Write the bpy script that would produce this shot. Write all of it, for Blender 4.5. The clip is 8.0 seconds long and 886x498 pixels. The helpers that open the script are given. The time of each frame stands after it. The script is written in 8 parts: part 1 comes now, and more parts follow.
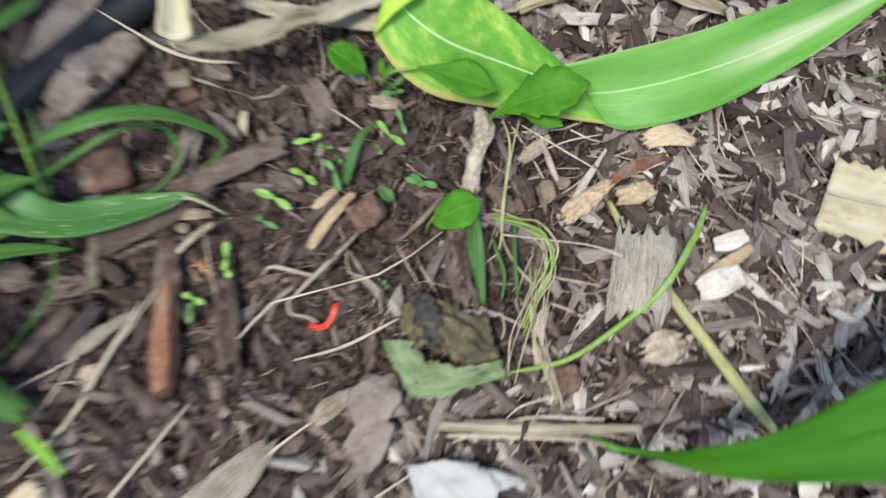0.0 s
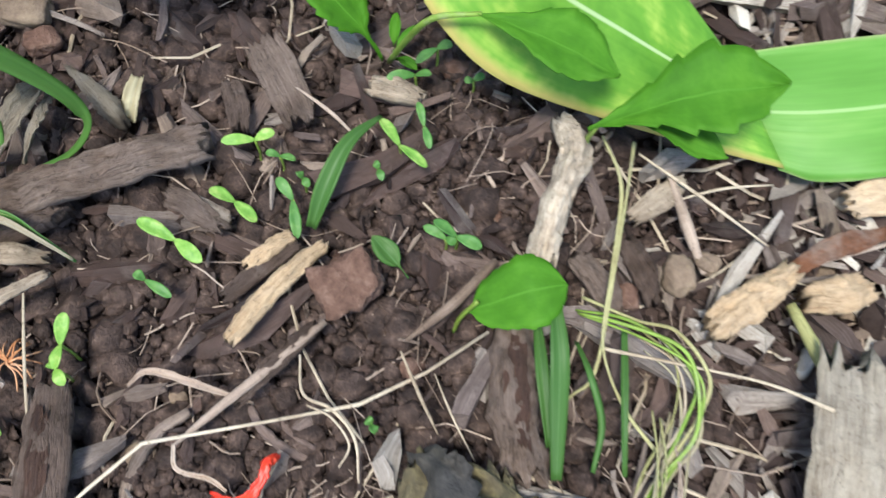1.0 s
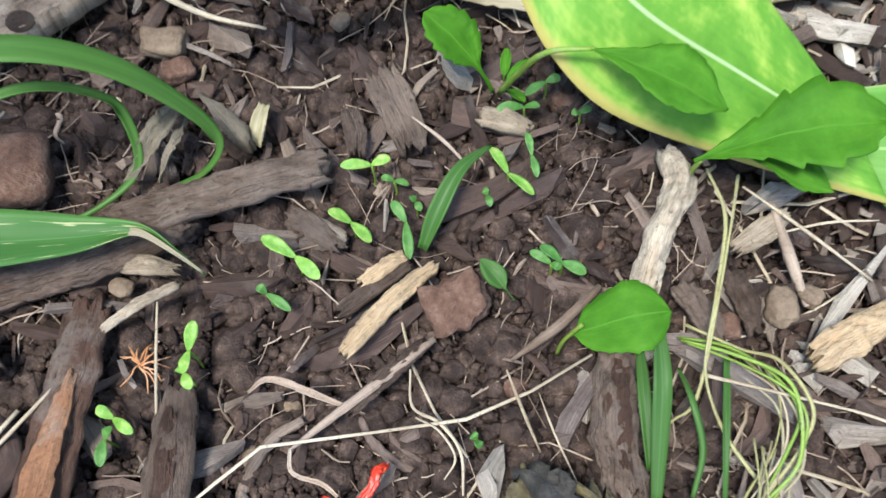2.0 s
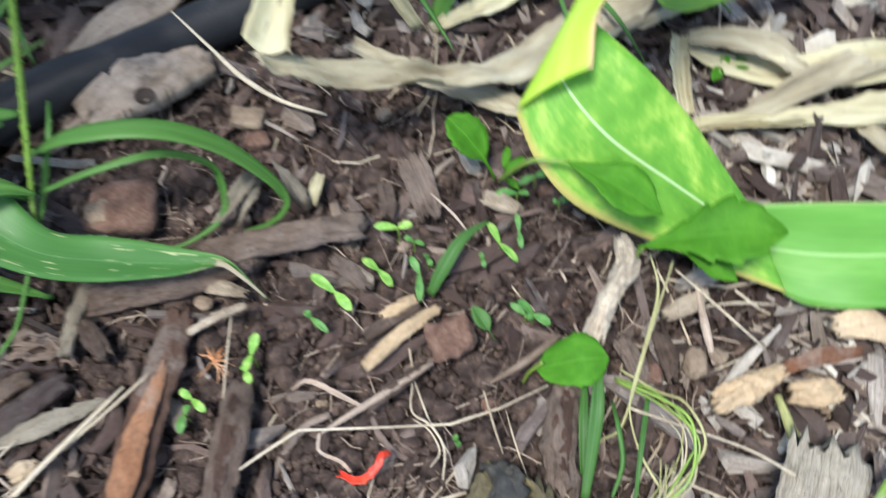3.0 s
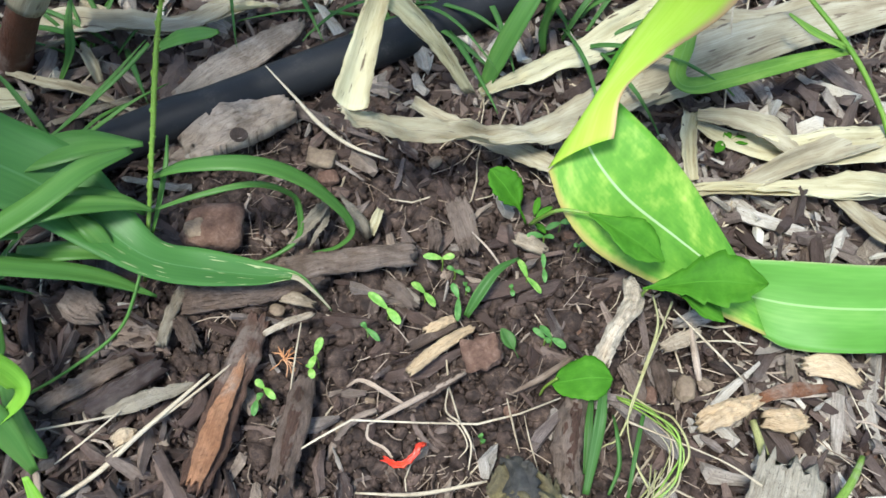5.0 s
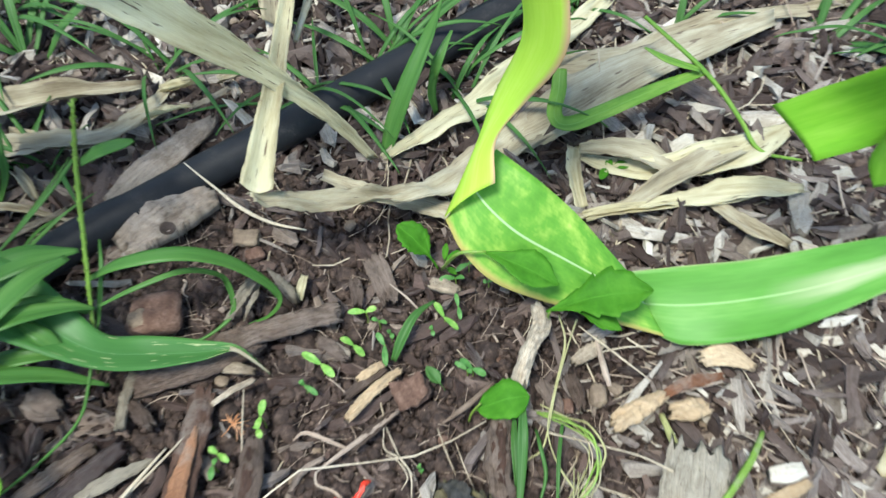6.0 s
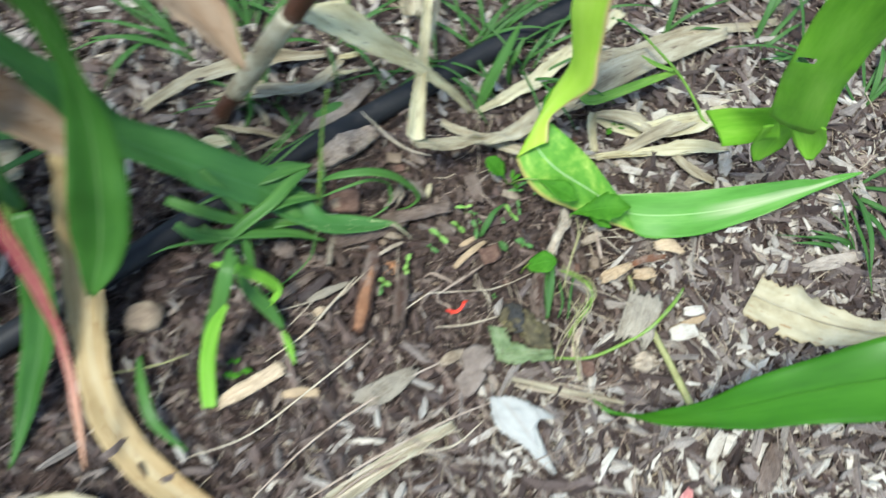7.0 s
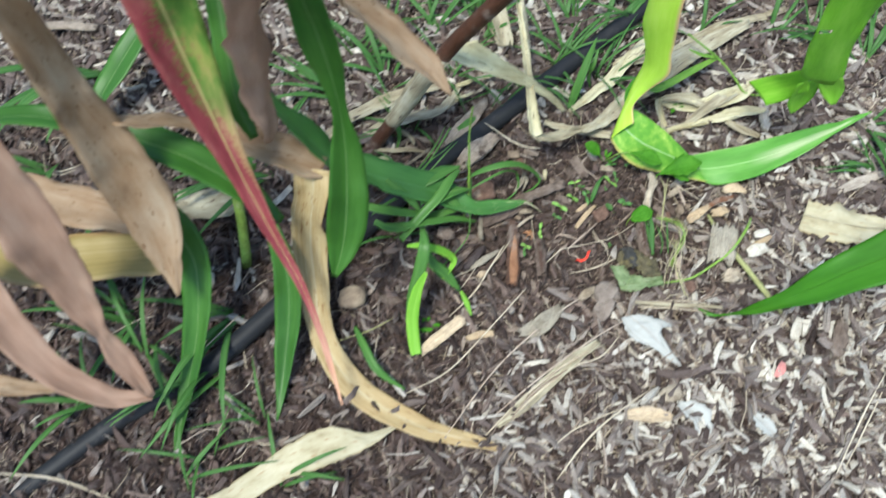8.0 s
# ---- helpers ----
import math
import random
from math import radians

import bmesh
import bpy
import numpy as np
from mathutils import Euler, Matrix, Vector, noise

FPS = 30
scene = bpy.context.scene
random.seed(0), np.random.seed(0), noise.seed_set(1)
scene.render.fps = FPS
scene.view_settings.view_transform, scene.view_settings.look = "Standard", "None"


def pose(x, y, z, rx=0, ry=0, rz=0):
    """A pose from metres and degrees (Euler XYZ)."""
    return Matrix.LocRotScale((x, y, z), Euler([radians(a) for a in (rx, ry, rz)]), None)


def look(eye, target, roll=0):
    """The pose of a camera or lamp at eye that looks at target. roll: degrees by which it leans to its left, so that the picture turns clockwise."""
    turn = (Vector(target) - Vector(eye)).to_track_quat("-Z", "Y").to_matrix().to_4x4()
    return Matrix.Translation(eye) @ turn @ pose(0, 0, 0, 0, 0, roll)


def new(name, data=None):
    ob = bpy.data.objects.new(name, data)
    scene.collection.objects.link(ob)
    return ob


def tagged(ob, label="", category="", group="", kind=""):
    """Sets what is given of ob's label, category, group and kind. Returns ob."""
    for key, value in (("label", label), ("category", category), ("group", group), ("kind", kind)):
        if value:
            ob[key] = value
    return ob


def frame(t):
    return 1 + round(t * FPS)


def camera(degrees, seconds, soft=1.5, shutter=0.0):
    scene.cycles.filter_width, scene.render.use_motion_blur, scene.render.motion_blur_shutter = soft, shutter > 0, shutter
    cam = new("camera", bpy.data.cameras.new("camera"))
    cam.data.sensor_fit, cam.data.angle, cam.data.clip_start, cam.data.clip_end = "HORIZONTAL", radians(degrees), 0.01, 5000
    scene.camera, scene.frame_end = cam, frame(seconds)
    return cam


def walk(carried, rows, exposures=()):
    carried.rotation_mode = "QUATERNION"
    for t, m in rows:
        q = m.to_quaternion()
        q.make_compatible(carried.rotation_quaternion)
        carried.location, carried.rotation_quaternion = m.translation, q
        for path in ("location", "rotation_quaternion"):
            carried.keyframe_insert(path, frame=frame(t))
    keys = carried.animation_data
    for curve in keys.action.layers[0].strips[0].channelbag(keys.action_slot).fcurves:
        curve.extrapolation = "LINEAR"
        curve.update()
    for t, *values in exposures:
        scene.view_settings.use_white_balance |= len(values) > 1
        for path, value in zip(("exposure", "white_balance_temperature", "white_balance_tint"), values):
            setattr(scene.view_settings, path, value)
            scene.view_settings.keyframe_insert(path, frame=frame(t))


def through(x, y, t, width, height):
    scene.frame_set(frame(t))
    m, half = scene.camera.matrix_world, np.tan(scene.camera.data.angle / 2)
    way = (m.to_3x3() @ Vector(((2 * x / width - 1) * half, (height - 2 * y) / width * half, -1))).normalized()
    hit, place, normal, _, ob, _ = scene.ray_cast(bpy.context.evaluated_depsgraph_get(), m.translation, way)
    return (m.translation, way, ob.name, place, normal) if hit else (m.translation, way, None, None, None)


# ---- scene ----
cam = camera(52.0, 8.0, soft=1.5, shutter=0.5)
PATH = [
    (0, (0.096, -0.151, 0.531), (-0.02, 0.328, -1.408), -6.5),
    (0.3, (0.048, -0.121, 0.403), (0.165, 0.428, -1.517), 21.3),
    (0.5, (0.066, -0.128, 0.338), (0.11, 0.546, -1.545), 13.6),
    (0.8, (0.058, -0.105, 0.293), (0.077, 0.591, -1.582), 12.9),
    (1, (0.042, -0.09, 0.286), (0.058, 0.606, -1.589), 13.2),
    (1.2, (0.040, -0.088, 0.277), (-0.010, 0.623, -1.592), 8.9),
    (1.5, (0.029, -0.095, 0.277), (-0.034, 0.635, -1.584), 8.9),
    (1.7, (0.028, -0.098, 0.281), (-0.08, 0.636, -1.577), 5.8),
    (2.8, (0.056, -0.123, 0.367), (-0.166, 0.638, -1.469), 1.4),
    (3, (0.043, -0.131, 0.393), (-0.166, 0.655, -1.435), 5.0),
    (3.2, (0.024, -0.128, 0.422), (-0.180, 0.649, -1.410), 8.1),
    (3.5, (0.017, -0.14, 0.439), (-0.201, 0.692, -1.366), 10.5),
    (4, (0.026, -0.165, 0.461), (-0.208, 0.701, -1.327), 10.6),
    (4.2, (0.024, -0.168, 0.461), (-0.21, 0.677, -1.336), 10.3),
    (5.3, (0.047, -0.173, 0.466), (-0.219, 0.694, -1.316), 5.3),
    (5.5, (0.049, -0.172, 0.469), (-0.209, 0.717, -1.304), 4.9),
    (5.8, (0.068, -0.170, 0.485), (-0.205, 0.761, -1.264), 2.5),
    (6, (0.084, -0.183, 0.511), (-0.174, 0.77, -1.229), -0.0),
    (6.2, (0.077, -0.210, 0.555), (-0.107, 0.641, -1.245), 2.4),
    (6.5, (0.081, -0.241, 0.655), (-0.096, 0.465, -1.208), 1.0),
    (7, (0.052, -0.338, 0.895), (-0.125, 0.343, -0.977), 4.1),
    (7.2, (-0.014, -0.403, 0.961), (-0.136, 0.360, -0.883), 11.1),
    (7.5, (0.01, -0.42, 1.068), (-0.198, 0.307, -0.783), -0.7),
    (7.8, (-0.036, -0.504, 1.134), (-0.241, 0.244, -0.710), -5.4),
    (8, (-0.056, -0.549, 1.146), (-0.268, 0.192, -0.7), -5.6),
]
# the clip starts a little darker and turns slightly greener as the camera rises
EXPOSURES = [(0, 1.36, 6350, 10), (0.5, 1.46, 6350, 10), (1, 1.58, 6350, 10), (1.5, 1.63, 6350, 9), (3.5, 1.65, 6200, 8), (5.5, 1.64, 6200, 3), (6.5, 1.58, 6150, 1), (8, 1.52, 6200, 2)]
walk(cam, [(t, look(eye, target, roll)) for t, eye, target, roll in PATH], EXPOSURES)

# ---- light ----
world = bpy.data.worlds.new("sky")
scene.world = world
world.use_nodes = True
sky = world.node_tree.nodes.new("ShaderNodeTexSky")
sky.sky_type = "NISHITA"
sky.sun_disc = False
sky.sun_elevation, sky.sun_rotation = radians(71), radians(205)
world.node_tree.links.new(sky.outputs[0], world.node_tree.nodes["Background"].inputs[0])
world.node_tree.nodes["Background"].inputs[1].default_value = 0.12
sun = new("sun", bpy.data.lights.new("sun", "SUN"))
sun.data.energy, sun.data.angle, sun.data.color = 2.1, radians(13), (1.0, 0.97, 0.92)
sun.matrix_world = look((-0.14, -0.3, 1.0), (0, 0, 0))


# ---- materials ----
class Nodes:
    """A small builder for node materials."""

    def __init__(self, name):
        self.m = bpy.data.materials.new(name)
        self.m.use_nodes = True
        self.t = self.m.node_tree
        self.out, self.b = self.t.nodes["Material Output"], self.t.nodes["Principled BSDF"]

    def put(self, socket, value):
        if isinstance(value, bpy.types.NodeSocket):
            self.t.links.new(value, socket)
        elif value is not None:
            socket.default_value = value

    def node(self, kind, out=0, operation=None, **inputs):
        n = self.t.nodes.new("ShaderNode" + kind)
        if operation:
            n.operation = operation
        for key, value in inputs.items():
            self.put(n.inputs[int(key[1:])], value)
        return n.outputs[out]

    def math(self, op, a, b=0.0, c=0.0):
        return self.node("Math", 0, op, i0=a, i1=b, i2=c)

    def noise(self, vector, scale, detail=4.0, rough=0.6):
        return self.node("TexNoise", 0, None, i0=vector, i2=scale, i3=detail, i4=rough)

    def ramp(self, fac, stops):
        n = self.t.nodes.new("ShaderNodeValToRGB")
        e = n.color_ramp.elements
        while len(e) < len(stops):
            e.new(0.5)
        for k, (at, col) in enumerate(stops):
            e[k].position, e[k].color = at, (*col, 1)
        self.t.links.new(fac, n.inputs[0])
        return n.outputs[0]

    def mix(self, fac, a, b, blend="MIX"):
        n = self.t.nodes.new("ShaderNodeMix")
        n.data_type, n.blend_type = "RGBA", blend
        for k, v in ((0, fac), (6, a), (7, b)):
            self.put(n.inputs[k], (*v, 1) if isinstance(v, tuple) and len(v) == 3 else v)
        return n.outputs[2]

    def strand(self, along, across):
        """UV coordinates stretched along the fibre, shifted from piece to piece."""
        uv = self.node("UVMap")
        sx = self.node("SeparateXYZ", 0, None, i0=uv)
        sy = self.node("SeparateXYZ", 1, None, i0=uv)
        rnd = self.math("ADD", self.node("NewGeometry", 8), self.node("ObjectInfo", 5))
        v = self.node("CombineXYZ", 0, None, i0=self.math("MULTIPLY", sx, along), i1=self.math("MULTIPLY", sy, across), i2=self.math("MULTIPLY", rnd, 37.0))
        return v, sx, sy, rnd

    def done(self, colour, rough=0.6, height=None, strength=0.3, distance=0.001, through=0.0, spec=0.4, thin=None):
        self.put(self.b.inputs["Base Color"], colour)
        self.put(self.b.inputs["Roughness"], rough)
        self.put(self.b.inputs["Specular IOR Level"], spec)
        if height is not None:
            bump = self.node("Bump", 0, None, i0=strength, i1=distance, i3=height)
            self.put(self.b.inputs["Normal"], bump)
        if through:
            tr = self.node("BsdfTranslucent", 0, None, i0=thin or colour)
            both = self.node("MixShader", 0, None, i0=through, i1=self.b.outputs[0], i2=tr)
            self.t.links.new(both, self.out.inputs[0])
        return self.m


def wood(name, stops, along=14.0, across=6.0, rough=0.85, strength=0.6, dirt=0.35, dirt_colour=(0.04, 0.028, 0.02), patina=0.6, spec=0.25):
    """Wood, bark, straw: colour varies from piece to piece, with grain and cracks along it and dirt."""
    n = Nodes(name)
    v, sx, sy, rnd = n.strand(along, across)
    grain = n.noise(v, 1.0, 9.0, 0.78)
    w, _, _, _ = n.strand(along * 0.6, across * 0.45)
    crack = n.noise(w, 1.0, 3.0, 0.5)
    f, _, _, _ = n.strand(along * 3.5, across * 4.5)
    fibre = n.noise(f, 1.0, 5.0, 0.7)
    place = n.node("TexCoord", 3)
    blot = n.noise(place, 60.0, 5.0, 0.65)
    fine = n.noise(place, 420.0, 4.0, 0.75)
    pick = n.math("ADD", n.math("MULTIPLY", n.math("FRACT", rnd), 0.6), n.math("MULTIPLY", n.math("ADD", grain, fine), 0.2))
    col = n.ramp(pick, stops)
    col = n.mix(n.math("MULTIPLY", n.node("MapRange", 0, None, i0=grain, i1=0.4, i2=0.62, i3=1.0, i4=0.0), 0.35), col, (0.4, 0.35, 0.31), "MULTIPLY")
    split = n.node("MapRange", 0, None, i0=n.math("ABSOLUTE", n.math("SUBTRACT", crack, 0.5)), i1=0.0, i2=0.011, i3=1.0, i4=0.0)
    col = n.mix(n.math("MULTIPLY", split, 0.35), col, (0.3, 0.24, 0.2), "MULTIPLY")
    col = n.mix(n.node("MapRange", 0, None, i0=fibre, i1=0.5, i2=0.3, i3=0.0, i4=0.75), col, (0.42, 0.36, 0.31), "MULTIPLY")
    col = n.mix(n.node("MapRange", 0, None, i0=fibre, i1=0.55, i2=0.75, i3=0.0, i4=0.6), col, (1.0, 0.95, 0.86), "SOFT_LIGHT")
    col = n.mix(n.math("MULTIPLY", n.node("MapRange", 0, None, i0=blot, i1=0.46, i2=0.66), dirt), col, dirt_colour)
    patch = n.noise(place, 28.0, 6.0, 0.7)
    col = n.mix(n.math("MULTIPLY", n.node("MapRange", 0, None, i0=patch, i1=0.5, i2=0.64), patina), col, (0.5, 0.43, 0.36), "MULTIPLY")
    col = n.mix(n.math("MULTIPLY", n.node("MapRange", 0, None, i0=patch, i1=0.44, i2=0.34), patina * 0.6), col, (0.36, 0.32, 0.27))
    speck = n.noise(place, 900.0, 2.0, 0.6)
    col = n.mix(n.node("MapRange", 0, None, i0=speck, i1=0.62, i2=0.7, i3=0.0, i4=0.55), col, (0.05, 0.035, 0.025))
    high = n.math("SUBTRACT", n.math("ADD", n.math("ADD", n.math("MULTIPLY", grain, 0.6), patch), n.math("ADD", n.math("MULTIPLY", fine, 0.8), n.math("MULTIPLY", fibre, 0.6))), n.math("MULTIPLY", split, 0.6))
    return n.done(col, rough, high, strength, 0.002, spec=spec)


def blade_material(name, stops, rib, edge, rough=0.42, through=0.35, rib_width=0.07, veins=16.0, spots=0.0, spot_colour=(0.6, 0.5, 0.25), edge_from=0.86, mottle=9.0, spec=0.28, streak=0.25, scar=None, relief=0.35, spots_from=None, edge_side=0):
    """Grass-like leaf: midrib, fine long veins, a margin of its own colour, mottling and dead flecks."""
    n = Nodes(name)
    v, sx, sy, rnd = n.strand(3.0, veins)
    vein = n.noise(v, 1.0, 3.0, 0.55)
    w, _, _, _ = n.strand(mottle, 1.1)
    broad = n.noise(w, 1.0, 4.0, 0.6)
    col = n.ramp(n.math("ADD", n.math("MULTIPLY", broad, 1.0 - streak), n.math("MULTIPLY", vein, streak)), stops)
    away = n.math("ABSOLUTE", sy)
    if edge:
        wob = n.math("ADD", n.math("MULTIPLY", sy, float(edge_side)) if edge_side else away, n.math("MULTIPLY", n.math("SUBTRACT", broad, 0.5), 0.35))
        col = n.mix(n.node("MapRange", 0, None, i0=wob, i1=edge_from, i2=edge_from + 0.13), col, edge)
    if rib:
        col = n.mix(n.node("MapRange", 0, None, i0=away, i1=rib_width, i2=rib_width * 0.45), col, rib)
    if spots:
        f, _, _, _ = n.strand(60.0, 7.0)
        fleck = n.noise(f, 1.0, 2.0, 0.5)
        much = n.node("MapRange", 0, None, i0=fleck, i1=0.66 - spots * 0.1, i2=0.70)
        if spots_from:
            much = n.math("MULTIPLY", much, n.node("MapRange", 0, None, i0=sx, i1=spots_from, i2=spots_from + 0.03))
        col = n.mix(much, col, spot_colour)
    if scar:
        start, end, half = scar
        along = n.math("MULTIPLY", n.node("MapRange", 0, None, i0=sx, i1=start, i2=start + 0.05), n.node("MapRange", 0, None, i0=sx, i1=end, i2=end - 0.015))
        beside = n.node("MapRange", 0, None, i0=n.math("ADD", away, n.math("MULTIPLY", n.math("SUBTRACT", broad, 0.5), 0.9)), i1=half, i2=half * 0.3)
        col = n.mix(n.math("MULTIPLY", n.math("MULTIPLY", along, beside), 0.55), col, (0.64, 0.64, 0.4))
    high = n.math("ADD", vein, n.math("MULTIPLY", n.math("MULTIPLY", away, away), -0.2))
    return n.done(col, rough, high, relief, 0.0008, through, spec)


def plain(name, stops, scale=60.0, rough=0.7, strength=0.5, through=0.0, fine=600.0, spec=0.4):
    n = Nodes(name)
    place = n.node("TexCoord", 3)
    a, b = n.noise(place, scale, 5.0, 0.65), n.noise(place, fine, 3.0, 0.7)
    col = n.ramp(n.math("ADD", n.math("MULTIPLY", a, 0.7), n.math("MULTIPLY", b, 0.3)), stops)
    return n.done(col, rough, n.math("ADD", a, n.math("MULTIPLY", b, 0.4)), strength, 0.002, through, spec)


SOIL = plain("soil", [(0.3, (0.0125, 0.008, 0.0064)), (0.5, (0.032, 0.0205, 0.0162)), (0.7, (0.07, 0.047, 0.0375))], 70, 0.85, 0.9, spec=0.2)
CRUMB = plain("soil_crumb", [(0.32, (0.0085, 0.0053, 0.004)), (0.45, (0.029, 0.0182, 0.0136)), (0.57, (0.076, 0.05, 0.038)), (0.7, (0.2, 0.142, 0.108))], 150, 0.7, 1.0, fine=1100.0, spec=0.3)
DARK = wood("dark_mulch", [(0.18, (0.026, 0.016, 0.0135)), (0.36, (0.072, 0.044, 0.0345)), (0.53, (0.132, 0.087, 0.07)), (0.68, (0.216, 0.16, 0.131)), (0.82, (0.37, 0.3, 0.23))], 42, 7.0, rough=0.6, dirt=0.4, patina=0.3, spec=0.38)
PALE = wood("pale_mulch", [(0.2, (0.05, 0.034, 0.029)), (0.38, (0.105, 0.077, 0.066)), (0.53, (0.18, 0.142, 0.125)), (0.64, (0.31, 0.265, 0.228)), (0.8, (0.53, 0.49, 0.42))], 42, 7.0, dirt=0.22, patina=0.25)
GREY_WOOD = wood("weathered_wood", [(0.1, (0.261, 0.209, 0.161)), (0.5, (0.469, 0.392, 0.31)), (0.9, (0.677, 0.595, 0.489))], 42, 7.0, 0.9, 0.9, 0.25)
# wet wood, its tone lowered further to hold shade under the tall plant
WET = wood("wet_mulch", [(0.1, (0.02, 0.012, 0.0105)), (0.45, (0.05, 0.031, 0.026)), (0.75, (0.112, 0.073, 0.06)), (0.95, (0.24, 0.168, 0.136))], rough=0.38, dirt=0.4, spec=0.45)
BOARD = wood("grey_board", [(0.1, (0.22, 0.19, 0.14)), (0.5, (0.32, 0.28, 0.21)), (0.9, (0.43, 0.38, 0.29))], 42, 9.0, 0.9, 0.8, 0.3)
KNOTTY = wood("knotty_wood", [(0.1, (0.425, 0.339, 0.264)), (0.5, (0.517, 0.429, 0.341)), (0.9, (0.598, 0.508, 0.407))], 42, 7.0, 0.9, 0.9, 0.3)
BROWN_WOOD = wood("brown_wood", [(0.0, (0.095, 0.064, 0.049)), (0.5, (0.19, 0.138, 0.108)), (1.0, (0.32, 0.25, 0.2))], 42, 7.0, 0.9, 1.0, 0.4)
GREY_BARK = wood("greyish_bark", [(0.0, (0.15, 0.11, 0.085)), (0.5, (0.28, 0.215, 0.172)), (1.0, (0.45, 0.37, 0.3))], 42, 7.0, 0.9, 1.0, 0.35)
RUSTY = wood("rusty_bark", [(0.0, (0.085, 0.046, 0.032)), (0.5, (0.175, 0.1, 0.07)), (1.0, (0.3, 0.19, 0.135))], 42, 7.0, 0.85, 1.0, 0.35)
RED_BARK = wood("red_bark", [(0.0, (0.15, 0.066, 0.034)), (0.5, (0.28, 0.125, 0.062)), (1.0, (0.43, 0.23, 0.125))], 42, 7.0, 0.85, 0.7, 0.3)
TAN_WOOD = wood("tan_wood", [(0.0, (0.36, 0.255, 0.145)), (0.5, (0.5, 0.375, 0.23)), (1.0, (0.64, 0.51, 0.35))], 60, 3.0, 0.85, 0.6, 0.22, patina=0.35)
PALE_WOOD = wood("pale_wood", [(0.1, (0.3, 0.24, 0.165)), (0.5, (0.43, 0.36, 0.265)), (0.9, (0.57, 0.5, 0.39))], 60, 2.5, 0.85, 0.6, 0.4)
WHITE_WOOD = wood("white_chip", [(0.0, (0.485, 0.441, 0.36)), (0.5, (0.6, 0.558, 0.468)), (1.0, (0.706, 0.675, 0.594))], 42, 7.0, 0.8, 0.4, 0.12, (0.309, 0.225, 0.153))
STRAW = wood("straw", [(0.0, (0.346, 0.286, 0.196)), (0.5, (0.54, 0.462, 0.333)), (1.0, (0.713, 0.638, 0.483))], 42, 7.0, 0.6, 0.3, 0.15)
ROOT = wood("grey_rootlet", [(0.1, (0.163, 0.119, 0.0875)), (0.5, (0.35, 0.275, 0.213)), (0.9, (0.575, 0.475, 0.375))], 42, 7.0, 0.8, 0.3, 0.2)
GREEN_STRAW = wood("green_straw", [(0.0, (0.24, 0.25, 0.09)), (0.5, (0.36, 0.36, 0.15)), (1.0, (0.48, 0.46, 0.24))], 40, 5, 0.5, 0.3, 0.1)
STEM_GREEN = wood("green_stem", [(0.0, (0.13, 0.24, 0.035)), (0.5, (0.2, 0.33, 0.05)), (1.0, (0.28, 0.4, 0.09))], 40, 4, 0.45, 0.2, 0.05)
CLOD = plain("brown_stone", [(0.3, (0.048, 0.026, 0.0175)), (0.5, (0.115, 0.066, 0.046)), (0.7, (0.21, 0.14, 0.104))], 130, 0.95, 1.0, spec=0.2)
TAN_STONE = plain("tan_stone", [(0.3, (0.0808, 0.0574, 0.0405)), (0.5, (0.177, 0.131, 0.09)), (0.7, (0.294, 0.23, 0.153))], 60, 0.9, 0.7, spec=0.2)
GREY_STONE = plain("grey_stone", [(0.3, (0.1, 0.075, 0.059)), (0.5, (0.182, 0.144, 0.115)), (0.7, (0.27, 0.222, 0.182))], 60, 0.9, 0.7, spec=0.2)
PIPE = plain("black_pipe_plastic", [(0.3, (0.007, 0.007, 0.008)), (0.56, (0.012, 0.012, 0.013)), (0.72, (0.05, 0.045, 0.04))], 40, 0.58, 0.2, fine=900, spec=0.24)
# the pale yellow end of the mottle paints dappled sun onto the blade
CORN = blade_material("corn_blade", [(0.34, (0.085, 0.27, 0.024)), (0.5, (0.165, 0.39, 0.043)), (0.6, (0.36, 0.55, 0.09)), (0.68, (0.56, 0.64, 0.16))], (0.458, 0.612, 0.302), (0.572, 0.507, 0.151), 0.5, 0.4, 0.03, edge_from=0.84, streak=0.1, mottle=34.0, relief=0.12, edge_side=-1)
CORN_END = blade_material("corn_blade_end", [(0.3, (0.082, 0.245, 0.026)), (0.5, (0.125, 0.335, 0.046)), (0.7, (0.215, 0.43, 0.088))], (0.304, 0.5, 0.17), (0.587, 0.57, 0.31), 0.5, 0.35, 0.035, edge_from=0.96, streak=0.12, scar=(0.07, 0.235, 0.42), relief=0.15, spec=0.35)
CORN_PLAIN = blade_material("plain_corn_blade", [(0.3, (0.0351, 0.135, 0.0051)), (0.5, (0.0507, 0.18, 0.0085)), (0.7, (0.0741, 0.23, 0.0153))], (0.0702, 0.23, 0.017), (0.172, 0.295, 0.051), 0.38, 0.35, 0.025, edge_from=0.97, streak=0.12, relief=0.12)
CORN_PURPLE = blade_material("purple_ribbed_blade", [(0.3, (0.15, 0.37, 0.022)), (0.5, (0.24, 0.52, 0.04)), (0.7, (0.35, 0.62, 0.075))], None, None, 0.38, 0.4, 0.06, streak=0.12, relief=0.12)
# underside green raised to bright yellow so the twist looks lit from behind
CORN_YELLOW = blade_material("corn_blade_underside", [(0.3, (0.46, 0.66, 0.06)), (0.5, (0.56, 0.76, 0.1)), (0.7, (0.66, 0.8, 0.2))], None, (0.72, 0.5, 0.29), 0.5, 0.5, edge_from=0.85, streak=0.2, relief=0.12, edge_side=1)
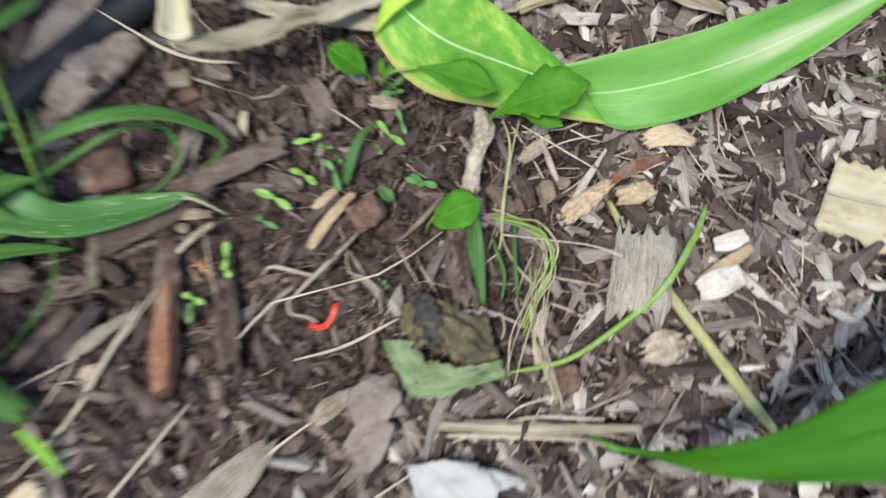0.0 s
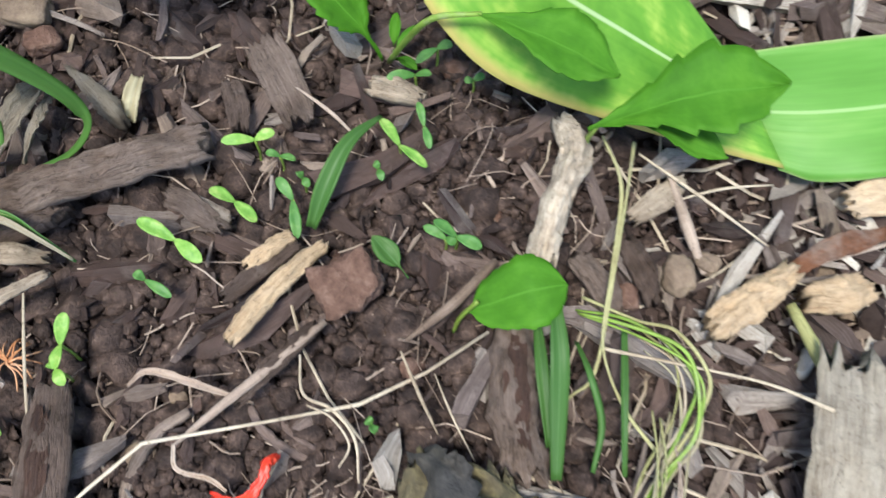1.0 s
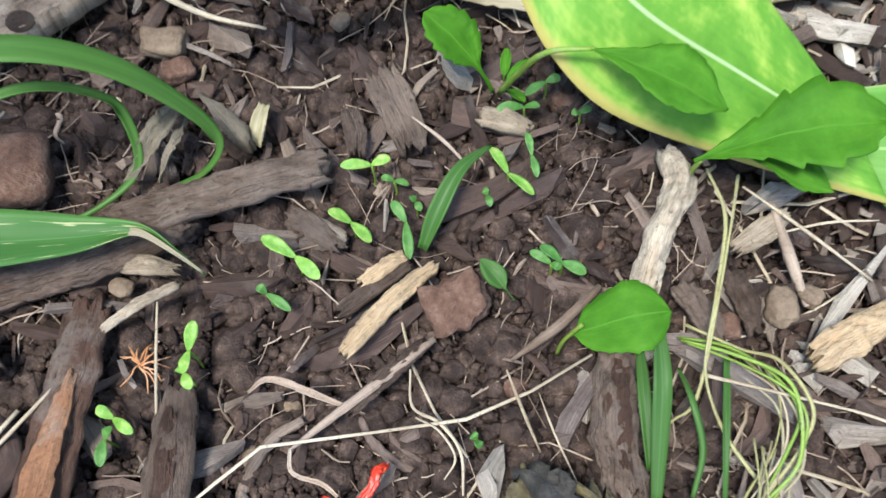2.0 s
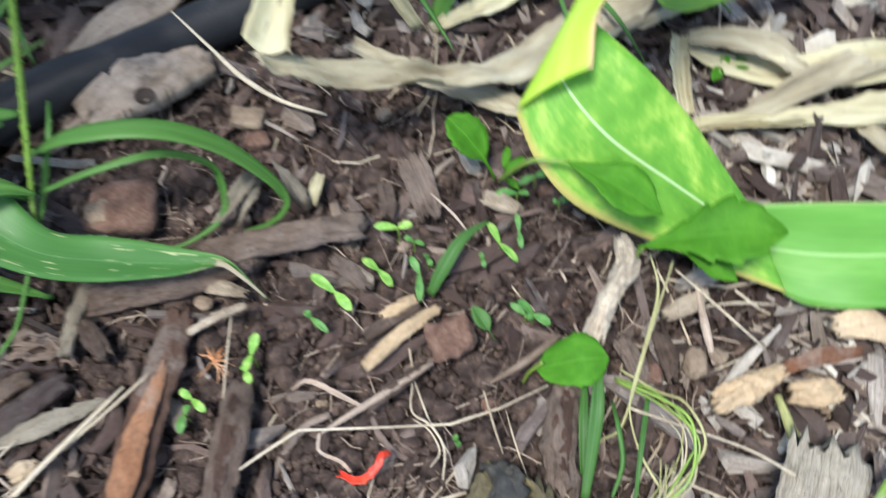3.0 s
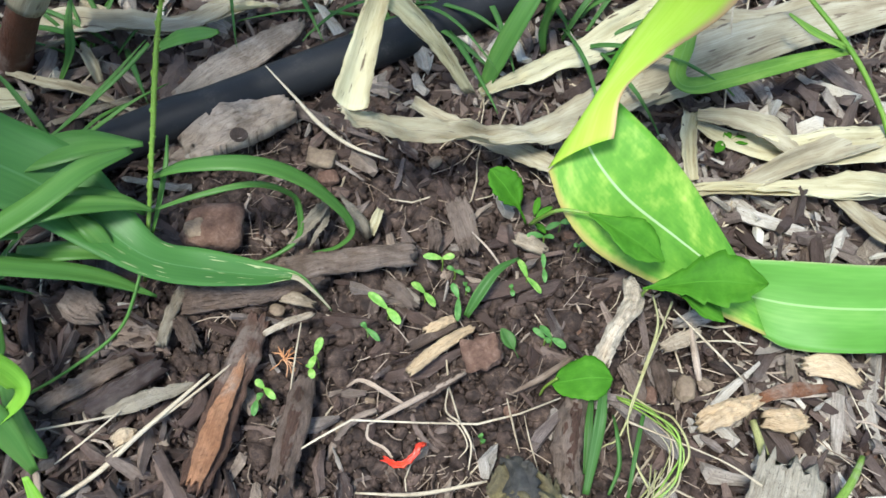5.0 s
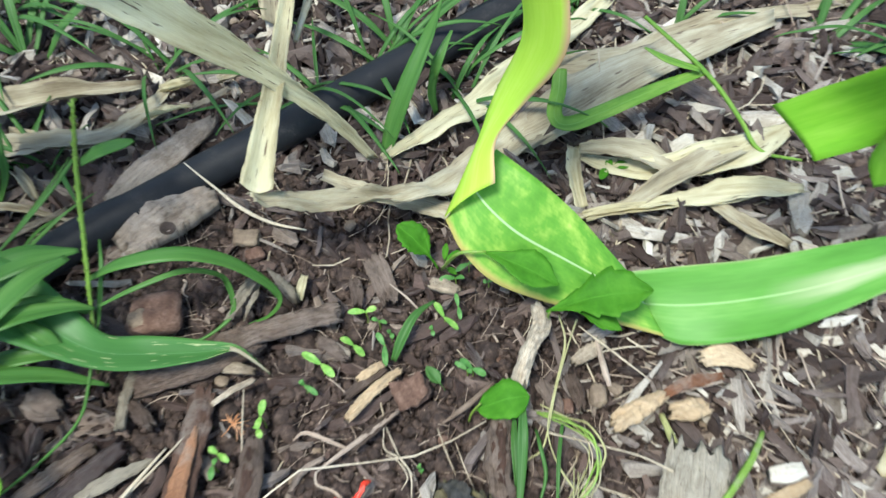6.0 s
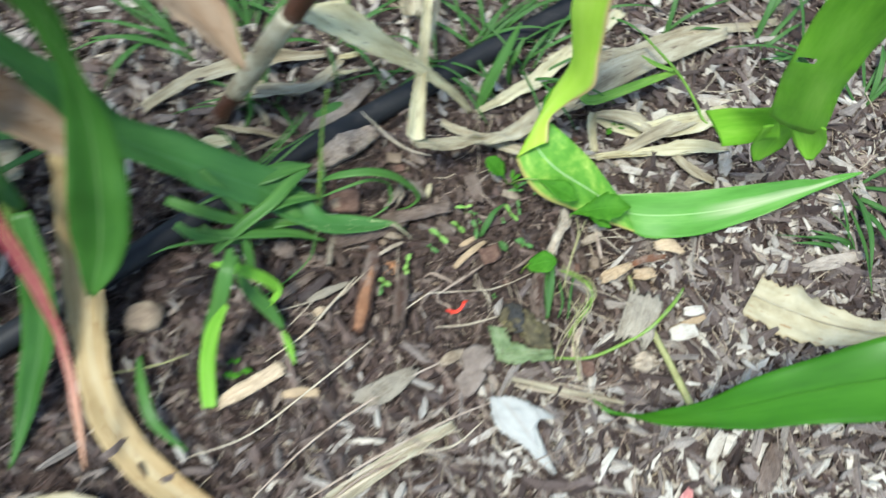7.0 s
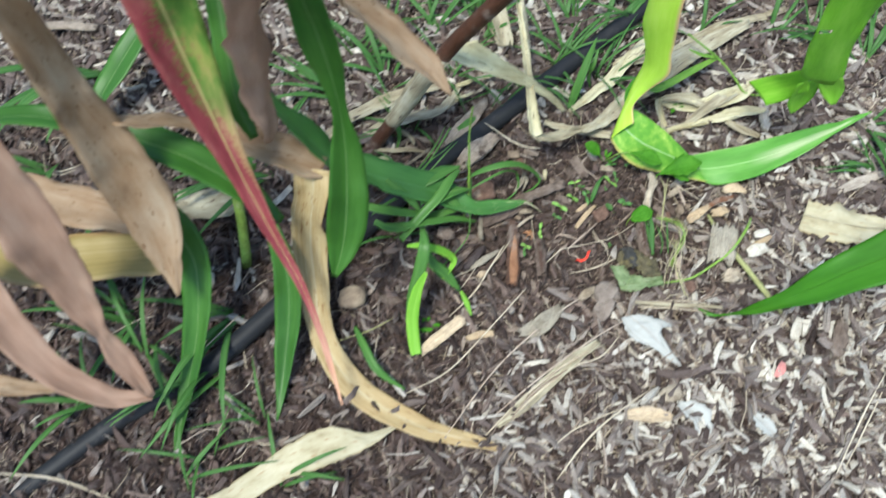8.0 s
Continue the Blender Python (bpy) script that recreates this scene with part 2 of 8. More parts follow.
CORN_DARK = blade_material("sorghum_blade", [(0.3, (0.0277, 0.0922, 0.0123)), (0.5, (0.0436, 0.128, 0.0169)), (0.7, (0.0673, 0.171, 0.027))], (0.127, 0.214, 0.0693), None, 0.42, 0.3, 0.035, 12, streak=0.15, relief=0.12)
SCARRED = blade_material("scarred_blade", [(0.3, (0.044, 0.128, 0.026)), (0.5, (0.061, 0.168, 0.035)), (0.7, (0.09, 0.216, 0.05))], (0.085, 0.2, 0.062), None, 0.45, 0.25, 0.04, spots=0.15, spot_colour=(0.42, 0.45, 0.22), relief=0.12, spots_from=0.36)
GRASS = blade_material("grass_blade", [(0.3, (0.056, 0.149, 0.028)), (0.5, (0.086, 0.208, 0.04)), (0.7, (0.13, 0.261, 0.058))], None, None, 0.42, 0.4, 0.08, 9, streak=0.15, relief=0.12)
# grass with sunlight and its patches painted in as lighter, mottled green
GRASS_SUNLIT = blade_material("sunlit_grass_blade", [(0.3, (0.11, 0.24, 0.03)), (0.5, (0.17, 0.33, 0.045)), (0.7, (0.28, 0.42, 0.08))], (0.2, 0.36, 0.07), None, 0.45, 0.4, 0.08, 9, mottle=40.0, streak=0.15, relief=0.12)
GRASS_DULL = blade_material("dull_grass_blade", [(0.3, (0.0382, 0.111, 0.0216)), (0.5, (0.0595, 0.153, 0.0306)), (0.7, (0.0935, 0.196, 0.045))], (0.085, 0.187, 0.054), None, 0.5, 0.35, 0.08, 9, streak=0.2, relief=0.12)
# brighter copy of the grass for blades in sun spots, sunlight in its colour
GRASS_LIME_SUNLIT = blade_material("sunlit_lime_blade", [(0.3, (0.17, 0.408, 0.033)), (0.5, (0.255, 0.51, 0.055)), (0.7, (0.34, 0.578, 0.11))], None, None, 0.4, 0.45, 0.08, 10)
WEED = blade_material("weed_leaf", [(0.3, (0.042, 0.15, 0.0085)), (0.5, (0.066, 0.212, 0.0135)), (0.7, (0.104, 0.28, 0.024))], (0.085, 0.25, 0.022), None, 0.65, 0.35, 0.04, 4.0, mottle=90.0, streak=0.2, relief=0.3, spec=0.15)
# seed leaves in two tones: a lit green and a darker one painted as shaded
COTYLEDON = plain("cotyledon", [(0.3, (0.085, 0.24, 0.028)), (0.5, (0.19, 0.38, 0.06)), (0.68, (0.4, 0.52, 0.15))], 160, 0.5, 0.3, 0.25)
COTYLEDON_SHADED = plain("shaded_cotyledon", [(0.3, (0.045, 0.15, 0.028)), (0.5, (0.085, 0.22, 0.045)), (0.68, (0.16, 0.31, 0.08))], 160, 0.5, 0.3, 0.25)
DRY = blade_material("dry_leaf", [(0.3, (0.25, 0.152, 0.06)), (0.45, (0.374, 0.264, 0.12)), (0.58, (0.452, 0.352, 0.184)), (0.72, (0.515, 0.44, 0.28))], (0.468, 0.4, 0.256), None, 0.6, 0.25, 0.06, 18, spots=0.1, spot_colour=(0.22, 0.11, 0.04), streak=0.55)
DRY_BROWN = blade_material("brown_dry_leaf", [(0.3, (0.25, 0.145, 0.075)), (0.44, (0.36, 0.235, 0.135)), (0.56, (0.43, 0.31, 0.2)), (0.7, (0.48, 0.385, 0.27))], None, None, 0.65, 0.45, 0.06, 24, spots=0.12, spot_colour=(0.2, 0.11, 0.05), streak=0.3, mottle=14.0)
DRY_PINK = blade_material("pinkish_dry_leaf", [(0.3, (0.26, 0.15, 0.098)), (0.5, (0.395, 0.25, 0.175)), (0.7, (0.5, 0.35, 0.255))], None, None, 0.6, 0.45, 0.06, 24, streak=0.3)
DRY_YELLOW = blade_material("yellowing_leaf", [(0.25, (0.2, 0.15, 0.045)), (0.5, (0.31, 0.235, 0.085)), (0.75, (0.4, 0.31, 0.15))], None, (0.4, 0.27, 0.13), 0.55, 0.3, 0.06, 14, streak=0.55)
HUSK = blade_material("dry_husk", [(0.3, (0.16, 0.12, 0.07)), (0.42, (0.3, 0.25, 0.16)), (0.54, (0.43, 0.38, 0.26)), (0.7, (0.6, 0.56, 0.42))], None, None, 0.75, 0.3, 0.06, 34, spots=0.1, spot_colour=(0.17, 0.13, 0.09), streak=0.3, mottle=22.0, relief=0.5)
HUSK_PALE = blade_material("pale_husk", [(0.3, (0.36, 0.28, 0.15)), (0.42, (0.52, 0.46, 0.28)), (0.54, (0.66, 0.61, 0.4)), (0.7, (0.8, 0.77, 0.57))], None, None, 0.65, 0.42, 0.06, 32, streak=0.3, spots=0.05, spot_colour=(0.2, 0.155, 0.1), mottle=20.0, relief=0.6)
CREAM = blade_material("cream_leaf", [(0.3, (0.255, 0.204, 0.111)), (0.45, (0.391, 0.34, 0.212)), (0.7, (0.493, 0.442, 0.306))], None, (0.34, 0.255, 0.128), 0.7, 0.2, 0.06, 6, streak=0.15, edge_from=0.9, mottle=30.0, spots=0.1, spot_colour=(0.3, 0.2, 0.1), relief=0.5)
WHITE_LEAF = blade_material("bleached_leaf", [(0.3, (0.232, 0.215, 0.188)), (0.45, (0.36, 0.351, 0.315)), (0.7, (0.437, 0.436, 0.398))], (0.32, 0.292, 0.253), None, 0.7, 0.15, 0.05, 10, streak=0.55)
PALE_GREEN = blade_material("wilted_green_leaf", [(0.3, (0.078, 0.114, 0.0444)), (0.48, (0.156, 0.213, 0.0888)), (0.7, (0.234, 0.281, 0.148))], None, (0.0936, 0.076, 0.037), 0.6, 0.25, 0.05, 3, spots=0.2, spot_colour=(0.08, 0.06, 0.03), streak=0.1, mottle=60.0, edge_from=0.92)
ROTTEN = plain("rotting_leaf", [(0.3, (0.03, 0.025, 0.014)), (0.5, (0.085, 0.07, 0.035)), (0.7, (0.2, 0.17, 0.07))], 90, 0.8, 0.7, 0.1)
DARK_ROT = plain("blackened_leaf", [(0.3, (0.012, 0.011, 0.01)), (0.5, (0.03, 0.028, 0.024)), (0.7, (0.075, 0.066, 0.048))], 90, 0.7, 0.7)
RED = plain("red_plastic", [(0.3, (0.42, 0.018, 0.01)), (0.5, (0.58, 0.04, 0.02)), (0.8, (0.68, 0.13, 0.04))], 120, 0.35, 0.2)
RED_FADED = plain("faded_red_plastic", [(0.3, (0.35, 0.1, 0.08)), (0.55, (0.5, 0.22, 0.19)), (0.8, (0.6, 0.42, 0.38))], 120, 0.5, 0.3)
MAROON = wood("maroon_stem", [(0.0, (0.042, 0.015, 0.0078)), (0.5, (0.066, 0.0252, 0.0143)), (1.0, (0.102, 0.045, 0.026))], 30, 4, 0.5, 0.4, 0.2)
ORANGE_ROOT = wood("orange_fibre", [(0.0, (0.4, 0.16, 0.06)), (0.5, (0.56, 0.27, 0.12)), (1.0, (0.7, 0.4, 0.22))], 42, 7.0, 0.8, 0.3, 0.1)


def red_blade():
    """Leaf with one half turned crimson, green towards its base on the other."""
    n = Nodes("reddened_blade")
    v, sx, sy, rnd = n.strand(3.0, 16.0)
    vein = n.noise(v, 1.0, 3.0, 0.55)
    w, _, _, _ = n.strand(14.0, 2.0)
    broad = n.noise(w, 1.0, 4.0, 0.6)
    green = n.ramp(broad, [(0.3, (0.07, 0.19, 0.025)), (0.5, (0.15, 0.28, 0.045)), (0.66, (0.36, 0.36, 0.09))])
    tan = n.ramp(broad, [(0.3, (0.42, 0.22, 0.1)), (0.7, (0.55, 0.36, 0.2))])
    red = n.ramp(broad, [(0.3, (0.19, 0.032, 0.038)), (0.5, (0.28, 0.052, 0.058)), (0.72, (0.42, 0.15, 0.12))])
    col = n.mix(n.node("MapRange", 0, None, i0=n.math("ADD", sx, n.math("MULTIPLY", broad, 0.12)), i1=0.34, i2=0.46), green, tan)
    speck = n.noise(n.node("TexCoord", 3), 170.0, 4.0, 0.75)
    side = n.math("ADD", n.math("MULTIPLY", sy, -1.0), n.math("MULTIPLY", n.math("SUBTRACT", n.math("ADD", broad, speck), 1.0), 1.6))
    side = n.math("ADD", side, n.node("MapRange", 0, None, i0=sx, i1=0.3, i2=0.46, i3=-0.15, i4=1.1))
    col = n.mix(n.node("MapRange", 0, None, i0=side, i1=-0.35, i2=0.35), col, red)
    col = n.mix(n.node("MapRange", 0, None, i0=n.math("ABSOLUTE", sy), i1=0.06, i2=0.03), col, (0.5, 0.42, 0.16))
    pale = n.mix(broad, (0.5, 0.2, 0.14), (0.6, 0.42, 0.25))
    col = n.mix(n.node("MapRange", 0, None, i0=sx, i1=0.62, i2=0.72), col, pale)
    return n.done(col, 0.45, vein, 0.3, 0.0008, 0.25)


RED_BLADE = red_blade()


# ---- building blocks ----
def smooth_path(pts, per):
    """Catmull-Rom through rows of any width."""
    p = np.array(pts, float)
    if per == 1:
        return p
    p = np.vstack([2 * p[0] - p[1], p, 2 * p[-1] - p[-2]])
    rows = []
    for k in range(1, len(p) - 2):
        for j in range(per):
            t = j / per
            a, b, c, d = p[k - 1], p[k], p[k + 1], p[k + 2]
            rows.append(0.5 * (2 * b + (c - a) * t + (2 * a - 5 * b + 4 * c - d) * t * t + (3 * b - a - 3 * c + d) * t**3))
    rows.append(p[-2])
    return np.array(rows)


def to_mesh(name, verts, faces, uvs, material, smooth=True):
    me = bpy.data.meshes.new(name)
    me.from_pydata([tuple(v) for v in verts], [], faces)
    layer = me.uv_layers.new(name="UVMap")
    idx = np.empty(len(me.loops), np.int32)
    me.loops.foreach_get("vertex_index", idx)
    layer.data.foreach_set("uv", np.asarray(uvs, np.float32)[idx].ravel())
    me.materials.append(material)
    me.polygons.foreach_set("use_smooth", [smooth] * len(me.polygons))
    me.update()
    return me


def ribbon_mesh(name, pts, material, roll=0.0, cup=0.0, wave=0.0, thick=0.0005, per=6, across=6, ragged=0.0, seed=0, teeth=0.0, teeth_step=0.006, crinkle=0.0):
    """A leaf-like strip along rows of x, y, z, width. roll: degrees about its length, one or a row a point; cup: how deep it is
    folded along the middle, as a share of its width; wave: waviness of the margins; ragged: torn margins; teeth: toothed margins."""
    rolls = list(roll) if isinstance(roll, (list, tuple)) else [roll] * len(pts)
    rows = smooth_path([(*p, r) for p, r in zip(pts, rolls)], per)
    rng = np.random.RandomState(seed + 7)
    place, width, turn = rows[:, :3], np.maximum(rows[:, 3], 0.0002), np.radians(rows[:, 4])
    tan = np.gradient(place, axis=0)
    tan /= np.linalg.norm(tan, axis=1)[:, None] + 1e-9
    side = np.cross(tan, (0, 0, 1.0))
    for k in range(len(side)):
        if np.linalg.norm(side[k]) < 0.25 and k:
            side[k] = side[k - 1]
        side[k] /= np.linalg.norm(side[k]) + 1e-9
        if k and side[k] @ side[k - 1] < 0:
            side[k] *= -1
    up = np.cross(side, tan)
    s2 = side * np.cos(turn)[:, None] + up * np.sin(turn)[:, None]
    u2 = np.cross(s2, tan)
    u2 *= np.sign(u2[:, 2:3] * np.cos(turn)[:, None] + 1e-9)
    run = np.r_[0, np.cumsum(np.linalg.norm(np.diff(place, axis=0), axis=1))]
    n, m = len(place), across + 1
    phase = rng.rand(4) * 6
    top, uv = [], []
    for k in range(n):
        tear = 1 + ragged * (rng.rand(2) - 0.6)
        if teeth:
            tear = np.array([1.0, 1.0]) + teeth * (((run[k] / teeth_step) % 1.0) - 0.5)
        for j in range(m):
            s = 2 * j / across - 1
            h = cup * width[k] * (abs(s) ** 1.3 - 0.3)
            h += wave * s * abs(s) * np.sin(run[k] * 55 + phase[0] + (2.2 if s > 0 else 0)) + 0.4 * wave * abs(s) * np.sin(run[k] * 130 + phase[1])
            if crinkle:
                q = Vector((run[k] * 60, s * 2.2, seed * 1.7))
                h += crinkle * (noise.noise(q) + 0.6 * noise.noise(q * 2.7))
            edge = s * (tear[1 if s > 0 else 0] if abs(s) > 0.6 else 1.0)
            top.append(place[k] + s2[k] * edge * width[k] / 2 + u2[k] * h)
            uv.append((run[k], s))
    top = np.array(top)
    low = top - np.repeat(u2, m, axis=0) * thick
    verts, uvs, faces = np.vstack([top, low]), uv + uv, []
    N = n * m
    for k in range(n - 1):
        for j in range(m - 1):
            a, b, c, d = k * m + j, k * m + j + 1, (k + 1) * m + j + 1, (k + 1) * m + j
            faces += [(a, d, c, b), (N + a, N + b, N + c, N + d)]
        for j, flip in ((0, False), (m - 1, True)):
            a, d = k * m + j, (k + 1) * m + j
            faces.append((a, N + a, N + d, d) if not flip else (a, d, N + d, N + a))
    for j in range(m - 1):
        faces.append((j, j + 1, N + j + 1, N + j))
        a = (n - 1) * m + j
        faces.append((a, N + a, N + a + 1, a + 1))
    return to_mesh(name, verts, faces, uvs, material)


def sheet_mesh(name, left, right, material, bulge=0.0, wave=0.0, thick=0.0005, per=8, across=10, seed=0, crinkle=0.0, ragged=0.0):
    """A broad blade spread between two margins, each a row of x, y, z. bulge: how far the middle stands off, as a share of the width."""
    a, b = smooth_path(left, per), smooth_path(right, per)
    rng = np.random.RandomState(seed + 19)
    mid = (a + b) / 2
    run = np.r_[0, np.cumsum(np.linalg.norm(np.diff(mid, axis=0), axis=1))]
    width = np.linalg.norm(b - a, axis=1)
    tan = np.gradient(mid, axis=0)
    up = np.cross(b - a, tan)
    up /= np.linalg.norm(up, axis=1)[:, None] + 1e-9
    up *= np.sign(np.sum(up * up[0], axis=1) + 1e-9)[:, None] * (1 if up[0][2] >= 0 else -1)
    n, m = len(a), across + 1
    phase = rng.rand(2) * 6
    top, uv = [], []
    for k in range(n):
        tear = ragged * (rng.rand(2) - 0.5)
        for j in range(m):
            s = 2 * j / across - 1
            f = (s + 1) / 2 + (tear[int(s > 0)] * abs(s) if abs(s) > 0.95 else 0.0)
            h = bulge * width[k] * (1 - s * s) + wave * abs(s) ** 3 * np.sin(run[k] * 70 + phase[int(s > 0)])
            if crinkle:
                q = Vector((run[k] * 60, s * 2.2, seed * 1.7))
                h += crinkle * (noise.noise(q) + 0.6 * noise.noise(q * 2.7))
            top.append(a[k] + (b[k] - a[k]) * f + up[k] * h)
            uv.append((run[k], s))
    top = np.array(top)
    low = top - np.repeat(up, m, axis=0) * thick
    N, faces = n * m, []
    for k in range(n - 1):
        for j in range(m - 1):
            p, q, r, t = k * m + j, k * m + j + 1, (k + 1) * m + j + 1, (k + 1) * m + j
            faces += [(p, t, r, q), (N + p, N + q, N + r, N + t)]
        for j, flip in ((0, False), (m - 1, True)):
            p, t = k * m + j, (k + 1) * m + j
            faces.append((p, N + p, N + t, t) if not flip else (p, t, N + t, N + p))
    for j in range(m - 1):
        faces.append((j, j + 1, N + j + 1, N + j))
        p = (n - 1) * m + j
        faces.append((p, N + p, N + p + 1, p + 1))
    return to_mesh(name, np.vstack([top, low]), faces, uv + uv, material)


def rod_mesh(name, pts, material, sides=6, per=5, rough=0.0, seed=0):
    """A round stem along rows of x, y, z, width."""
    rows = smooth_path(pts, per)
    rng = np.random.RandomState(seed + 3)
    place, width = rows[:, :3], np.maximum(rows[:, 3], 0.0003)
    tan = np.gradient(place, axis=0)
    tan /= np.linalg.norm(tan, axis=1)[:, None] + 1e-9
    ref = np.array((0.3, 0.2, 1.0)) if abs(tan[0][2]) < 0.8 else np.array((1.0, 0.2, 0.1))
    a = np.cross(tan, ref)
    a /= np.linalg.norm(a, axis=1)[:, None] + 1e-9
    b = np.cross(tan, a)
    run = np.r_[0, np.cumsum(np.linalg.norm(np.diff(place, axis=0), axis=1))]
    verts, uv, faces, n = [], [], [], len(place)
    for k in range(n):
        for j in range(sides):
            t = 2 * math.pi * j / sides
            r = width[k] / 2 * (1 + rough * (rng.rand() - 0.5))
            verts.append(place[k] + r * (a[k] * math.cos(t) + b[k] * math.sin(t)))
            uv.append((run[k], 2 * j / sides - 1))
    for k in range(n - 1):
        for j in range(sides):
            p, q = k * sides + j, k * sides + (j + 1) % sides
            faces.append((p, q, q + sides, p + sides))
    faces += [tuple(range(sides))[::-1], tuple(range((n - 1) * sides, n * sides))]
    return to_mesh(name, verts, faces, uv, material)


def slab_mesh(name, pts, material, thick, seed=0, per=5, across=5, rough=0.12, arch=0.3, ends=0.5):
    """A piece of wood or bark along rows of x, y, z, width: arched across, uneven, with broken ends."""
    rows = smooth_path(pts, per)
    rng = np.random.RandomState(seed + 11)
    place, width = rows[:, :3], rows[:, 3]
    tan = np.gradient(place, axis=0)
    tan /= np.linalg.norm(tan, axis=1)[:, None] + 1e-9
    side = np.cross(tan, (0, 0, 1.0))
    side /= np.linalg.norm(side, axis=1)[:, None] + 1e-9
    run = np.r_[0, np.cumsum(np.linalg.norm(np.diff(place, axis=0), axis=1))]
    n, m = len(place), across + 1
    broken = (rng.rand(2, m) - 0.5) * ends * width.mean()
    ridge = (rng.rand(m) - 0.5) * rough * 0.7
    top, low, uv = [], [], []
    for k in range(n):
        f = k / (n - 1)
        wander = run[k] / max(width.mean(), 1e-4)
        jit = [1 + 1.1 * rough * noise.noise(Vector((wander * w, e * 5.0, seed * 1.3))) + 0.6 * rough * noise.noise(Vector((wander * w * 3, e * 9.0, seed * 2.1))) for e, w in ((0, 1.1), (1, 1.3))]
        for j in range(m):
            s = 2 * j / across - 1
            push = (broken[0, j] * max(0, 1 - f * n / 1.2) if f < 0.5 else broken[1, j] * max(0, 1 - (1 - f) * n / 1.2))
            base = place[k] + side[k] * s * width[k] / 2 * jit[0 if s < 0 else 1] + tan[k] * push
            q = Vector((run[k] / max(width.mean(), 1e-4) * 1.3, s * 1.6, seed * 2.3))
            hump = thick * (1 - arch * s * s + ridge[j] + rough * (rng.rand() - 0.5) + 2.4 * rough * noise.noise(q) + 2.0 * rough * noise.noise(q * 2.6) + 1.2 * rough * noise.noise(q * 6.1))
            top.append(base + np.array((0, 0, hump / 2)))
            low.append(base - np.array((0, 0, thick / 2 * (1 - 0.4 * s * s))) - side[k] * s * width[k] * 0.06)
            uv.append((run[k], s))
    N, faces = n * m, []
    for k in range(n - 1):
        for j in range(m - 1):
            a, b, c, d = k * m + j, k * m + j + 1, (k + 1) * m + j + 1, (k + 1) * m + j
            faces += [(a, d, c, b), (N + a, N + b, N + c, N + d)]
        for j, flip in ((0, False), (m - 1, True)):
            a, d = k * m + j, (k + 1) * m + j
            faces.append((a, N + a, N + d, d) if not flip else (a, d, N + d, N + a))
    for j in range(m - 1):
        faces.append((j, j + 1, N + j + 1, N + j))
        a = (n - 1) * m + j
        faces.append((a, N + a, N + a + 1, a + 1))
    me = to_mesh(name, np.vstack([top, low]), faces, uv + uv, material, across > 6)
    return me


def lump_mesh(name, size, material, seed=0, boxy=0.6, rough=0.2, level=3):
    """A stone or clod of the given size: a rounded block with worn faces and hollows."""
    bm = bmesh.new()
    bmesh.ops.create_icosphere(bm, subdivisions=level, radius=1.0)
    off = Vector((seed * 3.1, seed * 1.7, seed * 0.9))
    for v in bm.verts:
        d = v.co.normalized()
        cube = d / max(abs(d.x), abs(d.y), abs(d.z))
        p = d.lerp(cube * 0.8, boxy)
        p *= 1 + rough * noise.noise(d * 1.4 + off) + 0.4 * rough * noise.noise(d * 4 + off)
        v.co = Vector((p.x * size[0] / 2, p.y * size[1] / 2, p.z * size[2] / 2))
    me = bpy.data.meshes.new(name)
    bm.to_mesh(me)
    bm.free()
    me.uv_layers.new(name="UVMap")
    me.materials.append(material)
    me.polygons.foreach_set("use_smooth", [True] * len(me.polygons))
    return me


def thing(name, data, label, category, group=""):
    return tagged(new(name, data), label, category, group)


def part(name, data, parent, label=""):
    ob = new(name, data)
    ob.parent = parent
    return tagged(ob, label)


def rooted(name, at, label, category, group=""):
    """An Empty at the base of a thing made of parts, which are given in world places."""
    ob = tagged(new(name), label, category, group)
    ob.location = at
    return ob


def hung(name, data, parent, label=""):
    """A part given in world places under a thing that stands elsewhere."""
    ob = part(name, data, parent, label)
    ob.matrix_parent_inverse = Matrix.Translation(parent.location).inverted()
    return ob


# ---- ground ----
def ground_z(x, y):
    return -0.007 + 0.006 * noise.noise(Vector((x * 7, y * 7, 0.3))) + 0.0035 * noise.noise(Vector((x * 26, y * 26, 1.3)))


def build_ground():
    xs = np.r_[-40, -12, -4, np.linspace(-1.3, 0.8, 211), 4, 12, 40]
    ys = np.r_[-40, -12, -4, np.linspace(-0.9, 1.0, 191), 4, 12, 40]
    verts = [(x, y, ground_z(x, y) + (0.0018 * noise.noise(Vector((x * 90, y * 90, 2.0))) if abs(x) < 2 and abs(y) < 2 else 0)) for y in ys for x in xs]
    w = len(xs)
    faces = [(j * w + i, j * w + i + 1, (j + 1) * w + i + 1, (j + 1) * w + i) for j in range(len(ys) - 1) for i in range(w - 1)]
    me = to_mesh("ground", verts, faces, [(v[0], v[1]) for v in verts], SOIL)
    tagged(new("ground", me), "dark brown garden soil under wood mulch", "soil", kind="structure")


build_ground()


def wet_shade_share(x, y):
    """Where the mulch is dark: wet, and coloured darker for the tall plant's leaf shade."""
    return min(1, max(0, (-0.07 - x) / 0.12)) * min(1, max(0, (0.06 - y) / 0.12))


